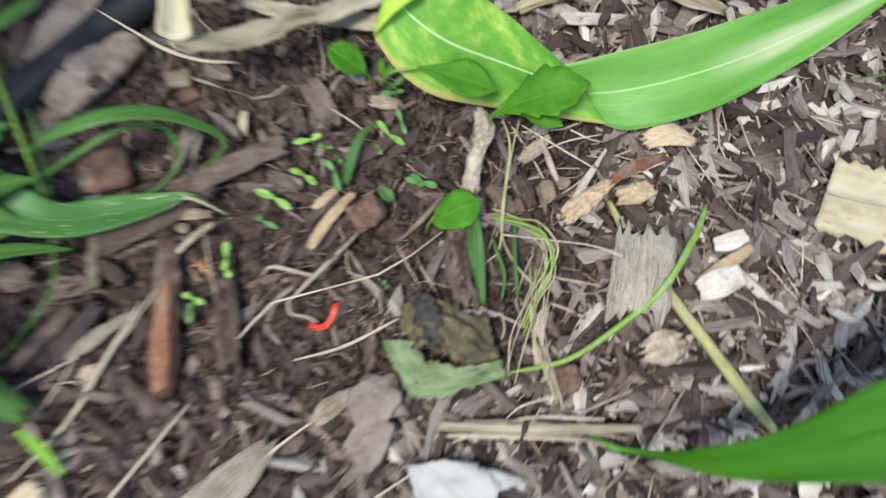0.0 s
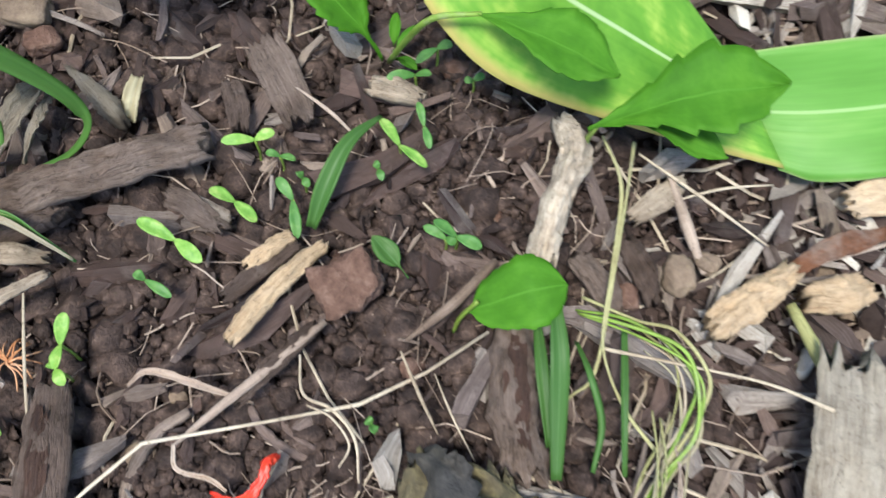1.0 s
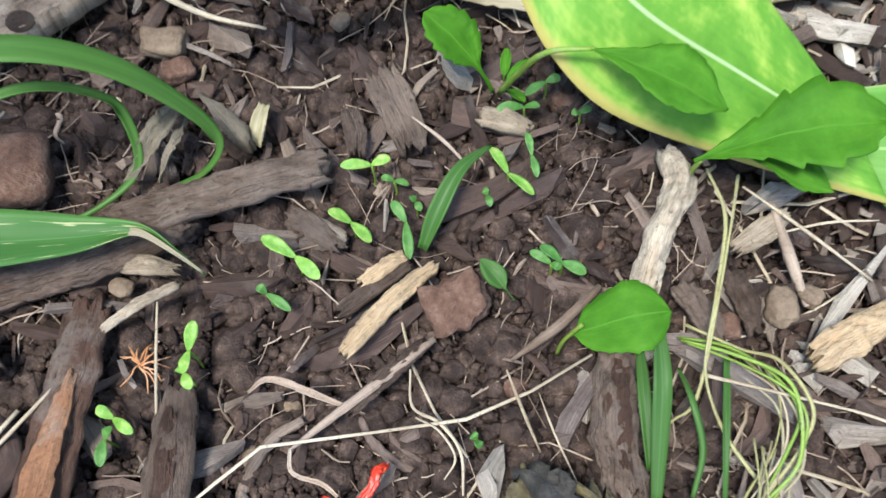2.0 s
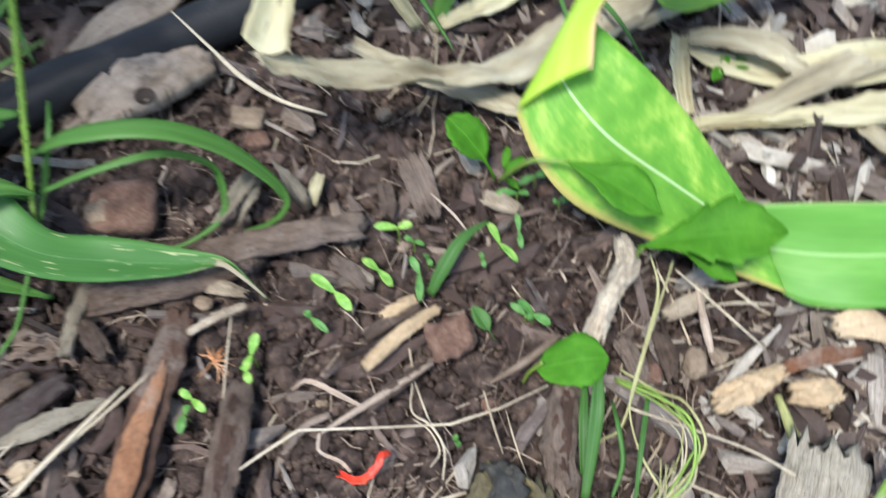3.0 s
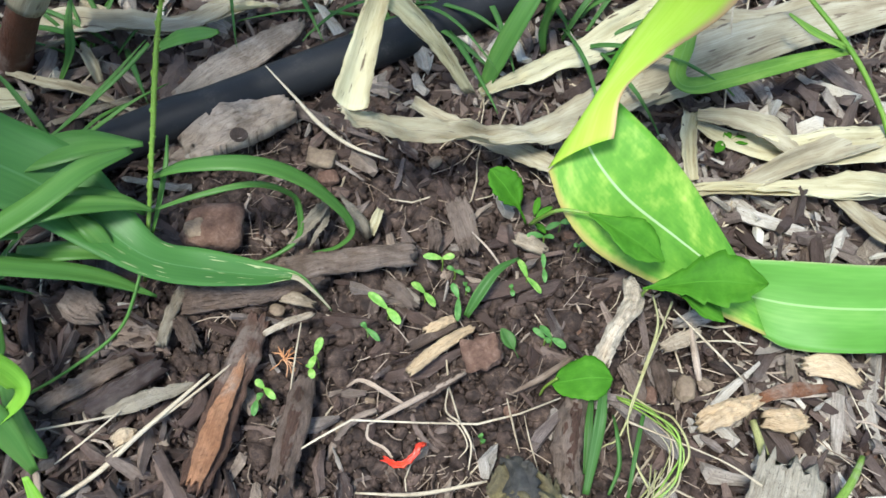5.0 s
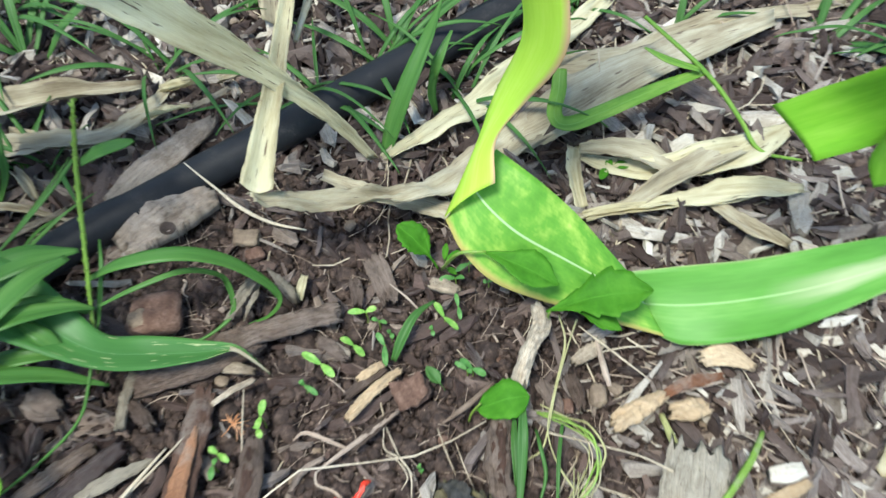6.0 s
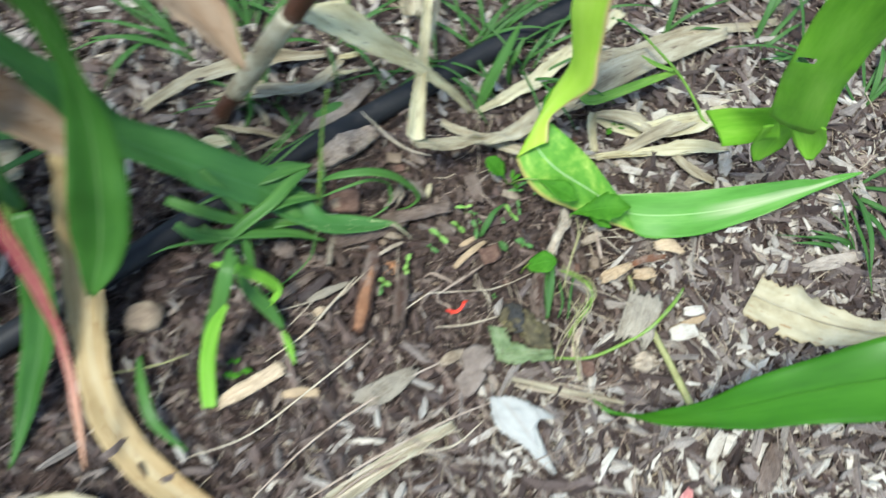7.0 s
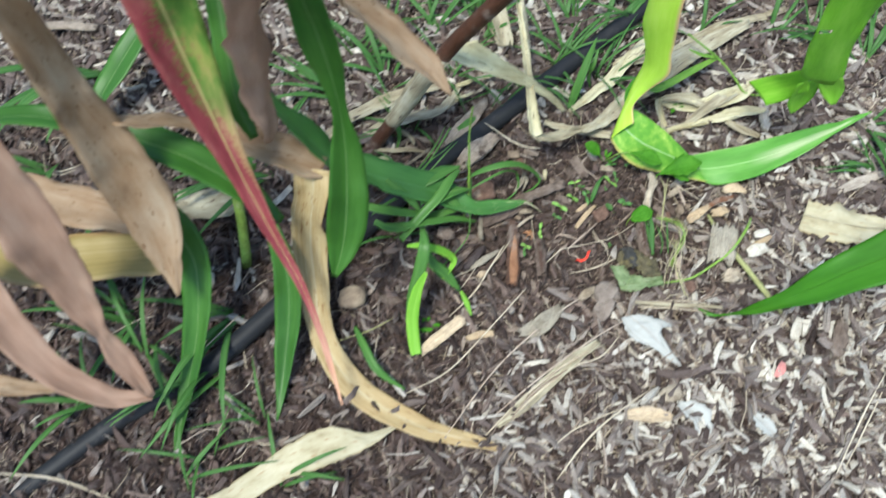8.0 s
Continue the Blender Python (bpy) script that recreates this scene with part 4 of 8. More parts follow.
wood_piece("wood_chip", [(0.1340, 0.0040, 0.0100, 0.0090), (0.1410, 0.0120, 0.0150, 0.0125), (0.1500, 0.0200, 0.0150, 0.0110), (0.1580, 0.0290, 0.0120, 0.0070)], TAN_WOOD, 0.007, "thick tan wood chip with a ragged end", "wood chip", 13, 0.5, 0.35)
wood_piece("wood_chip", [(0.1645, 0.0215, 0.0100, 0.0100), (0.1735, 0.0235, 0.0130, 0.0125), (0.1835, 0.0295, 0.0110, 0.0100)], TAN_WOOD, 0.009, "ribbed block of tan wood", "wood chip", 14, 0.2, 0.2)
wood_piece("wood_chip", [(0.1590, 0.0300, 0.0120, 0.0050), (0.1720, 0.0400, 0.0150, 0.0080), (0.1900, 0.0500, 0.0120, 0.0050)], RED_BARK, 0.004, "reddish wood chip among tan ones", "wood chip", 15, 0.3, 0.3)
wood_piece("wood_chip", [(0.1768, 0.0580, 0.0100, 0.0102), (0.1909, 0.0640, 0.0130, 0.0147), (0.2076, 0.0613, 0.0100, 0.0051)], TAN_WOOD, 0.004, "thin tan wood chip below the corn leaf", "wood chip", 16, 0.3)
wood_piece("wood_board", [(0.1812, 0.0010, 0.0190, 0.0325), (0.1803, -0.0168, 0.0220, 0.0351), (0.1791, -0.0353, 0.0220, 0.0351), (0.1786, -0.0497, 0.0190, 0.0330)], BOARD, 0.006, "flat grey tan wood board with frayed ends", "wood chip", 17, 0.15, 0.26, 0.45)
wood_piece("white_chip", [(0.2149, -0.0293, 0.0100, 0.0118), (0.2251, -0.0248, 0.0140, 0.0169), (0.2394, -0.0166, 0.0100, 0.0120)], WHITE_WOOD, 0.007, "clean whitish wood chip on the mulch", "wood chip", 18, 0.2, 0.1, 0.15)
wood_piece("white_chip", [(0.2224, -0.0011, 0.0100, 0.0082), (0.2309, 0.0013, 0.0130, 0.0106), (0.2407, 0.0072, 0.0100, 0.0083)], WHITE_WOOD, 0.006, "small whitish wood chip on mulch", "wood chip", 19, 0.2, 0.1, 0.15)
wood_piece("wood_chip", [(0.2143, -0.0240, 0.0080, 0.0048), (0.2296, -0.0122, 0.0110, 0.0081), (0.2455, 0.0014, 0.0080, 0.0049)], TAN_WOOD, 0.005, "long tan wood chip on mulch", "wood chip", 20)
wood_piece("wood_chip", [(0.1858, -0.0692, 0.0080, 0.0115), (0.1981, -0.0643, 0.0120, 0.0206), (0.2086, -0.0597, 0.0080, 0.0116)], PALE_WOOD, 0.006, "pale grey crumbling wood chip", "wood chip", 21, 0.3, 0.35)
wood_piece("wood_chip", [(0.1046, 0.0377, 0.0080, 0.0056), (0.1118, 0.0450, 0.0110, 0.0090), (0.1203, 0.0556, 0.0080, 0.0051)], PALE_WOOD, 0.004, "small pale wood chip", "wood chip", 22)
wood_piece("wood_chip", [(-0.0388, 0.0565, 0.0060, 0.0072), (-0.0331, 0.0469, 0.0090, 0.0082), (-0.0312, 0.0411, 0.0060, 0.0065)], BROWN_WOOD, 0.006, "short brown wood chip", "wood chip", 23)
wood_piece("wood_chip", [(0.0085, 0.0672, 0.0070, 0.0077), (0.0182, 0.0656, 0.0100, 0.0088), (0.0265, 0.0664, 0.0070, 0.0059)], PALE_WOOD, 0.006, "short pale stick by a weed", "wood chip", 24)
wood_piece("bark_flake", [(-0.0464, 0.0105, 0.0060, 0.0040), (-0.0363, 0.0091, 0.0090, 0.0074), (-0.0252, 0.0090, 0.0060, 0.0040)], GREY_WOOD, 0.004, "dark curled bark flake on soil", "bark", 25)
wood_piece("wood_chip", [(-0.0942, -0.0206, 0.0090, 0.0056), (-0.0858, -0.0198, 0.0130, 0.0072), (-0.0763, -0.0175, 0.0090, 0.0039)], PALE_WOOD, 0.004, "pale split chip near the grass tip", "wood chip", 26)
wood_piece("stick", [(-0.1534, -0.1146, 0.0080, 0.0120), (-0.1424, -0.0984, 0.0100, 0.0126), (-0.1334, -0.0801, 0.0080, 0.0096)], WET, 0.01, "wet blackish stick on mulch", "stick", 27, 0.8)
wood_piece("stick", [(-0.1070, -0.1039, 0.0060, 0.0068), (-0.1036, -0.0886, 0.0090, 0.0079), (-0.1159, -0.0790, 0.0070, 0.0059)], DARK, 0.007, "brown twig piece on mulch", "stick", 28, 0.8)
wood_piece("bark_flake", [(-0.1983, -0.0672, 0.0080, 0.0138), (-0.1850, -0.0705, 0.0120, 0.0190), (-0.1761, -0.0694, 0.0080, 0.0109)], BROWN_WOOD, 0.006, "grey splintered bark flake", "bark", 29, 0.4, 0.15, 0.3)
wood_piece("tan_stick", [(-0.1879, -0.2398, 0.0100, 0.0121), (-0.1693, -0.2195, 0.0130, 0.0165), (-0.1416, -0.1862, 0.0120, 0.0156)], TAN_WOOD, 0.009, "thick tan stick end by bright grass", "stick", 30, 0.8)
wood_piece("tan_stick", [(-0.1323, -0.2106, 0.0080, 0.0066), (-0.1169, -0.2040, 0.0100, 0.0100), (-0.0990, -0.1975, 0.0080, 0.0078)], TAN_WOOD, 0.005, "short tan wood chip", "wood chip", 31, 0.5)
wood_piece("wood_chip", [(-0.0558, -0.1947, 0.0080, 0.0111), (-0.0391, -0.1754, 0.0130, 0.0254), (-0.0171, -0.1461, 0.0090, 0.0101)], BOARD, 0.005, "leaf-shaped brownish wood chip", "wood chip", 32, 0.3)
wood_piece("wood_chip", [(0.0040, -0.1330, 0.0080, 0.0060), (0.0120, -0.1240, 0.0110, 0.0120), (0.0220, -0.1130, 0.0080, 0.0080)], PALE_WOOD, 0.004, "pale wood flake on mulch", "wood chip", 33)
wood_piece("wood_chip", [(0.3359, -0.1507, 0.0080, 0.0162), (0.3375, -0.1226, 0.0110, 0.0185), (0.3405, -0.1041, 0.0080, 0.0132)], BROWN_WOOD, 0.008, "reddish brown wood piece", "wood chip", 34)
wood_piece("white_chip", [(0.2805, -0.1386, 0.0080, 0.0087), (0.2828, -0.1267, 0.0100, 0.0131), (0.2877, -0.1075, 0.0080, 0.0077)], WHITE_WOOD, 0.004, "narrow whitish chip on mulch", "wood chip", 35)
wood_piece("wood_chip", [(0.3302, 0.0837, 0.0100, 0.0082), (0.3556, 0.0995, 0.0140, 0.0153), (0.3897, 0.1214, 0.0100, 0.0083)], GREY_WOOD, 0.005, "long silvery wood chip", "wood chip", 36)
wood_piece("wood_chip", [(-0.0655, -0.1913, 0.0080, 0.0103), (-0.0420, -0.1767, 0.0120, 0.0221), (-0.0193, -0.1516, 0.0080, 0.0089)], BOARD, 0.004, "pale brown wood chip", "wood chip", 37)
wood_piece("wood_chip", [(-0.8936, 0.1571, 0.0100, 0.0122), (-0.8313, 0.1696, 0.0140, 0.0156), (-0.7799, 0.1757, 0.0100, 0.0104)], GREY_WOOD, 0.006, "long grey wood chip", "wood chip", 38)

for name, rows, material, thick, label, category, seed in (
    ("twig_piece", [(-0.1440, -0.0370, 0.0090, 0.0060), (-0.1420, -0.0520, 0.0110, 0.0065), (-0.1380, -0.0700, 0.0090, 0.0060)], BOARD, 0.006, "greyish twig piece beside a grass stem", "twig", 51),
    ("wood_stub", [(-0.1370, -0.0550, 0.0090, 0.0080), (-0.1300, -0.0590, 0.0110, 0.0095), (-0.1210, -0.0650, 0.0090, 0.0070)], BROWN_WOOD, 0.008, "short brown wood stub in the mulch", "wood piece", 52),
    ("stick", [(-0.1760, -0.1240, 0.0080, 0.0080), (-0.1620, -0.1050, 0.0110, 0.0095), (-0.1470, -0.0830, 0.0080, 0.0070)], BROWN_WOOD, 0.008, "long brownish weathered stick on wet mulch", "stick", 53),
    ("wood_chip", [(-0.1320, -0.1240, 0.0100, 0.0060), (-0.1290, -0.1200, 0.0120, 0.0085), (-0.1245, -0.1160, 0.0100, 0.0050)], TAN_WOOD, 0.004, "splintered peach-coloured wood chip", "wood chip", 54),
    ("bark_shred", [(-0.1440, -0.1140, 0.0100, 0.0060), (-0.1280, -0.0990, 0.0130, 0.0090), (-0.1110, -0.0820, 0.0100, 0.0040)], BOARD, 0.003, "pale shredded bark strip on dark mulch", "bark", 55),
    ("wood_splinter", [(-0.0920, -0.0430, 0.0100, 0.0030), (-0.0830, -0.0330, 0.0130, 0.0042), (-0.0730, -0.0230, 0.0120, 0.0030)], PALE_WOOD, 0.003, "thin pale splinter below a grass tip", "wood chip", 56),
    ("bark_flake", [(-0.0470, 0.0120, 0.0080, 0.0070), (-0.0370, 0.0080, 0.0110, 0.0085), (-0.0260, 0.0040, 0.0080, 0.0050)], BROWN_WOOD, 0.004, "dark split bark flake among seedlings", "bark", 57),
    ("twig_piece", [(-0.0070, -0.0490, 0.0090, 0.0040), (0.0020, -0.0350, 0.0120, 0.0060), (0.0110, -0.0210, 0.0100, 0.0045)], BROWN_WOOD, 0.005, "flat weathered twig below the brown clod", "twig", 58),
    ("wood_stub", [(0.0880, 0.0200, 0.0080, 0.0070), (0.0960, 0.0120, 0.0110, 0.0090), (0.1040, 0.0030, 0.0080, 0.0060)], BROWN_WOOD, 0.008, "short brown wood stub in the mulch", "wood piece", 59),
    ("wood_stub", [(0.1030, 0.0290, 0.0080, 0.0060), (0.1100, 0.0190, 0.0110, 0.0090), (0.1150, 0.0110, 0.0080, 0.0060)], BROWN_WOOD, 0.008, "curved brown wood stub in the mulch", "wood piece", 60),
):
    wood_piece(name, rows, material, thick, label, category, seed, 0.7, 0.3, 0.6)


def loose_scraps():
    """Curled bark scraps, broken twigs and small clods round the seedlings, alike ones on shared meshes."""
    pick = np.random.RandomState(31)
    kinds = []
    for k in range(6):
        rows = [(-0.011, 0, 0, 0.005), (-0.004, pick.normal(0, 0.001), 0.002, 0.0085), (0.004, pick.normal(0, 0.001), 0.002, 0.008), (0.011, 0, 0, 0.003)]
        me = ribbon_mesh("bark_scrap", rows, (DARK, WET, BROWN_WOOD)[k % 3], cup=0.5, wave=0.001, thick=0.0009, per=5, across=6, ragged=0.45, seed=400 + k, crinkle=0.0016)
        kinds.append((me, "bark_scrap", "curled dark bark scrap on the soil", "bark", 0.25, 0.004))
    for k in range(6):
        bend = pick.normal(0, 0.004, 2)
        me = rod_mesh("twig_bit", [(-0.016, 0, 0, 0.0026), (-0.006, bend[0], 0.0008, 0.0036), (0.006, bend[1], 0.0006, 0.0032), (0.017, 0, 0, 0.0018)], (DARK, BROWN_WOOD, ROOT)[k % 3], 7, 4, 0.5, 420 + k)
        kinds.append((me, "twig_bit", "short broken brown twig on the soil", "twig", 0.12, 0.004))
    for k in range(5):
        me = lump_mesh("small_clod", (0.0085, 0.0068, 0.0058), (CLOD, CRUMB, TAN_STONE)[k % 3], 440 + k, 0.5, 0.45, 2)
        kinds.append((me, "small_clod", "small rounded clod of brown earth", "clod", 0.5, 0.0025))
    made = 0
    while made < 210:
        x, y = pick.uniform(-0.24, 0.24), pick.uniform(-0.16, 0.16)
        me, name, label, category, tilt, lift = kinds[pick.randint(len(kinds))]
        if pick.rand() < 0.5 * pale_share(x, y) or (name != "small_clod" and bare(x, y) and pick.rand() < 0.45):
            continue
        size = 0.85 * math.exp(pick.normal(0, 0.35))
        ob = thing(name, me, label, category, "loose scraps")
        ob.matrix_world = pose(x, y, ground_z(x, y) + lift + 0.001, math.degrees(pick.normal(0, tilt)), math.degrees(pick.normal(0, tilt)), pick.uniform(0, 360)) @ Matrix.Diagonal((size, size, size, 1))
        made += 1


loose_scraps()


def bark_patch(parent, rows, material, label, seed):
    """A thin patch of another surface along the top of a stick."""
    part("bark_patch", slab_mesh("bark_patch", rows, material, 0.0022, seed, 6, 6, 0.35, 0.8, 0.9), parent, label)


bark_patch(BRANCHES[1], [(-0.1330, -0.0375, 0.0120, 0.0050), (-0.1160, -0.0265, 0.0145, 0.0070), (-0.1000, -0.0145, 0.0142, 0.0046)], BROWN_WOOD, "loose dark bark", 502)
bark_patch(BRANCHES[2], [(-0.0600, -0.0640, 0.0145, 0.0040), (-0.0560, -0.0770, 0.0162, 0.0064), (-0.0520, -0.0930, 0.0160, 0.0050), (-0.0500, -0.1020, 0.0145, 0.0028)], RUSTY, "worn reddish bark", 503)
bark_patch(BRANCHES[3], [(0.0730, -0.0110, 0.0145, 0.0044), (0.0735, -0.0230, 0.0168, 0.0070), (0.0765, -0.0360, 0.0168, 0.0066), (0.0805, -0.0460, 0.0150, 0.0034)], RUSTY, "peeling bark", 504)

# dry leaf strips that cling to the soil
def strip(name, pts, material, label, category="dry leaf", group="", **kw):
    if "green" not in label and "grass" not in label:
        kw.setdefault("crinkle", 0.0022)
        kw.setdefault("across", 8)
        kw.setdefault("per", 9)
    return thing(name, ribbon_mesh(name, pts, material, **kw), label, category, group)


scrap = rooted("leaf_scrap", (-0.1040, 0.0230, 0.0000), "torn and crumpled tan leaf scrap on soil", "dry leaf")
hung("torn_strip", ribbon_mesh("torn_strip", [(-0.0960, 0.0410, 0.0100, 0.0035), (-0.0950, 0.0260, 0.0200, 0.0062), (-0.0990, 0.0160, 0.0180, 0.0058), (-0.1060, 0.0080, 0.0100, 0.0030)], BOARD, cup=0.45, wave=0.003, ragged=0.35, seed=1, per=10, crinkle=0.0025), scrap)
hung("torn_strip", ribbon_mesh("torn_strip", [(-0.0960, 0.0400, 0.0100, 0.0030), (-0.0910, 0.0250, 0.0190, 0.0050), (-0.0920, 0.0170, 0.0170, 0.0042), (-0.0940, 0.0120, 0.0090, 0.0018)], BOARD, cup=-0.4, wave=0.003, ragged=0.4, seed=31, per=10, crinkle=0.0025), scrap)
strip("leaf_scrap", [(-0.0930, 0.0500, 0.0080, 0.0030), (-0.0800, 0.0410, 0.0160, 0.0066), (-0.0700, 0.0340, 0.0170, 0.0080), (-0.0660, 0.0320, 0.0080, 0.0050)], BOARD, "curled striped tan leaf scrap on soil", cup=-0.4, wave=0.003, ragged=0.3, seed=2, crinkle=0.002)
strip("leaf_scrap", [(-0.0669, 0.0349, 0.0070, 0.0041), (-0.0672, 0.0412, 0.0120, 0.0059), (-0.0685, 0.0507, 0.0100, 0.0041)], HUSK_PALE, "whitish folded leaf scrap", cup=0.3, ragged=0.2, seed=3)

# ---- dry husks ----
husk = rooted("hanging_husk", (0.0510, 0.2087, 0.0000), "dry pale sorghum husk folded over onto the mulch", "husk")
hung("upper_strip", ribbon_mesh("upper_strip", [(-0.1442, 0.2736, 0.0780, 0.0086), (-0.1302, 0.2226, 0.0800, 0.0097), (-0.1118, 0.1522, 0.0840, 0.0117), (-0.0971, 0.0917, 0.0880, 0.0148), (-0.0875, 0.0551, 0.0920, 0.0190)], HUSK_PALE, cup=0.35, ragged=0.12, roll=15, seed=4, per=10, crinkle=0.002), husk)
hung("lower_strip", ribbon_mesh("lower_strip", [(-0.0884, 0.0509, 0.0930, 0.0085), (-0.0693, 0.0671, 0.0720, 0.0138), (-0.0391, 0.0910, 0.0480, 0.0125), (-0.0078, 0.1229, 0.0280, 0.0168), (0.0207, 0.1623, 0.0140, 0.0228), (0.0494, 0.2011, 0.0120, 0.0261), (0.0821, 0.2456, 0.0110, 0.0262), (0.1185, 0.2856, 0.0100, 0.0179), (0.1628, 0.3189, 0.0080, 0.0105)], HUSK, cup=0.2, wave=0.004, ragged=0.12, seed=5, per=12, across=9, crinkle=0.004), husk)
strip("dry_husk", [(-0.0809, 0.1212, 0.0140, 0.0081), (-0.0504, 0.1186, 0.0130, 0.0131), (-0.0100, 0.1189, 0.0130, 0.0142), (0.0156, 0.1179, 0.0120, 0.0110)], HUSK, "flat grey dry husk strip", "husk", cup=0.1, wave=0.002, ragged=0.25, seed=6)
vee = rooted("bent_husk", (-0.0481, 0.1535, 0.0000), "pale dry husk bent sharply at the ground", "husk")
hung("upper_strip", sheet_mesh("upper_strip", [(-0.2111, 0.0823, 0.2043), (-0.1620, 0.1010, 0.1500), (-0.1180, 0.1230, 0.1000), (-0.0830, 0.1370, 0.0560), (-0.0560, 0.1440, 0.0100)], [(-0.1773, 0.1208, 0.1912), (-0.1420, 0.1270, 0.1480), (-0.1020, 0.1360, 0.0980), (-0.0730, 0.1430, 0.0560), (-0.0500, 0.1480, 0.0100)], HUSK_PALE, -0.18, 0.001, seed=7, per=10, crinkle=0.0018, ragged=0.1), vee)
hung("lower_strip", ribbon_mesh("lower_strip", [(-0.0464, 0.1499, 0.0060, 0.0039), (-0.0364, 0.1591, 0.0120, 0.0109), (-0.0177, 0.1808, 0.0160, 0.0162), (0.0084, 0.2137, 0.0180, 0.0178), (0.0402, 0.2713, 0.0160, 0.0164), (0.0728, 0.3306, 0.0120, 0.0122)], HUSK_PALE, cup=0.15, wave=0.004, seed=8, per=12, across=8, crinkle=0.003), vee)
strip("dry_husk", [(-0.3336, 0.0653, 0.0100, 0.0127), (-0.3004, 0.0836, 0.0140, 0.0165), (-0.2587, 0.0993, 0.0160, 0.0172), (-0.2305, 0.1187, 0.0160, 0.0141), (-0.2157, 0.1489, 0.0120, 0.0093), (-0.2107, 0.1724, 0.0080, 0.0034)], HUSK, "long weathered dry husk strip", "husk", cup=0.2, wave=0.004, ragged=0.15, seed=9)
strip("dry_husk", [(0.0745, 0.1917, 0.0100, 0.0097), (0.0779, 0.1686, 0.0160, 0.0100), (0.0886, 0.1450, 0.0100, 0.0081)], HUSK_PALE, "short pale husk piece on soil", "husk", cup=0.3, ragged=0.2, seed=10)
strip("dry_husk", [(0.0786, 0.1854, 0.0160, 0.0064), (0.0985, 0.1891, 0.0180, 0.0139), (0.1284, 0.1887, 0.0180, 0.0220), (0.1544, 0.1843, 0.0140, 0.0125)], HUSK, "broad pale dry leaf among the mulch", "husk", cup=0.2, wave=0.004, ragged=0.2, seed=11)
strip("dry_husk", [(0.0794, 0.1354, 0.0100, 0.0049), (0.1116, 0.1480, 0.0140, 0.0074), (0.1387, 0.1740, 0.0180, 0.0136), (0.1706, 0.2072, 0.0160, 0.0190), (0.1928, 0.2327, 0.0100, 0.0130)], HUSK, "long pale dry leaf on mulch", "husk", cup=0.3, wave=0.003, seed=12)
strip("dry_husk", [(0.0928, 0.1371, 0.0120, 0.0043), (0.1296, 0.1532, 0.0140, 0.0080), (0.1775, 0.1750, 0.0160, 0.0123), (0.2009, 0.1908, 0.0100, 0.0075)], HUSK_PALE, "narrow pale dry leaf", "husk", cup=0.3, wave=0.003, seed=13)
strip("dry_husk", [(0.0718, 0.1857, 0.0100, 0.0081), (0.1275, 0.1831, 0.0140, 0.0177), (0.1807, 0.2097, 0.0160, 0.0275), (0.2159, 0.2484, 0.0100, 0.0082)], HUSK_PALE, "pale dry leaf piece", "husk", cup=0.2, wave=0.003, seed=14)
strip("dry_husk", [(-0.3951, 0.0325, 0.0080, 0.0113), (-0.3409, 0.0924, 0.0180, 0.0195), (-0.2818, 0.1298, 0.0200, 0.0196), (-0.2304, 0.1643, 0.0100, 0.0083)], HUSK, "bent tan dry leaf", "husk", cup=0.4, wave=0.003, seed=16)
strip("dry_husk", [(-0.3018, 0.1003, 0.0080, 0.0115), (-0.2445, 0.1075, 0.0120, 0.0130), (-0.2025, 0.1495, 0.0100, 0.0082)], HUSK, "narrow tan dry leaf", "husk", cup=0.4, wave=0.002, seed=17)
strip("dry_husk", [(-0.1777, 0.2740, 0.0100, 0.0170), (-0.1555, 0.2425, 0.0160, 0.0218), (-0.1765, 0.2901, 0.0300, 0.0253)], HUSK, "broken tan dry leaf", "husk", cup=0.4, seed=18)
strip("dry_husk", [(0.0001, 0.2422, 0.0100, 0.0116), (0.0798, 0.2625, 0.0140, 0.0215), (0.1569, 0.3256, 0.0140, 0.0167), (0.2460, 0.3740, 0.0100, 0.0084)], HUSK, "long brown dry leaf", "husk", cup=0.3, wave=0.003, ragged=0.2, seed=19)
strip("dry_husk", [(-0.3229, 0.0080, 0.0080, 0.0080), (-0.3042, 0.0182, 0.0120, 0.0176), (-0.2868, 0.0306, 0.0080, 0.0080)], HUSK_PALE, "small whitish husk piece", "husk", cup=0.3, seed=20)
strip("dry_husk", [(-0.5706, -0.0852, 0.0100, 0.0317), (-0.5261, -0.0893, 0.0160, 0.0471), (-0.4882, -0.0675, 0.0120, 0.0553)], HUSK, "broad pale dry leaf behind the grass", "husk", cup=0.2, wave=0.003, ragged=0.2, seed=21)
pale = rooted("dry_leaf", (-0.3000, -0.4000, 0.0000), "broad yellowish white dry leaf lying on grass", "dry leaf")
hung("blade", sheet_mesh("blade", [(-0.4260, -0.4830, 0.0060), (-0.3500, -0.4110, 0.0120), (-0.3120, -0.3790, 0.0280), (-0.2740, -0.3590, 0.0340), (-0.2350, -0.3570, 0.0220), (-0.1990, -0.3380, 0.0100)], [(-0.3700, -0.4760, 0.0060), (-0.3230, -0.4320, 0.0120), (-0.2810, -0.4100, 0.0180), (-0.2430, -0.3860, 0.0200), (-0.2190, -0.3660, 0.0160), (-0.1970, -0.3410, 0.0080)], CREAM, 0.08, 0.003, seed=22, per=9, across=12, crinkle=0.002, ragged=0.06), pale)
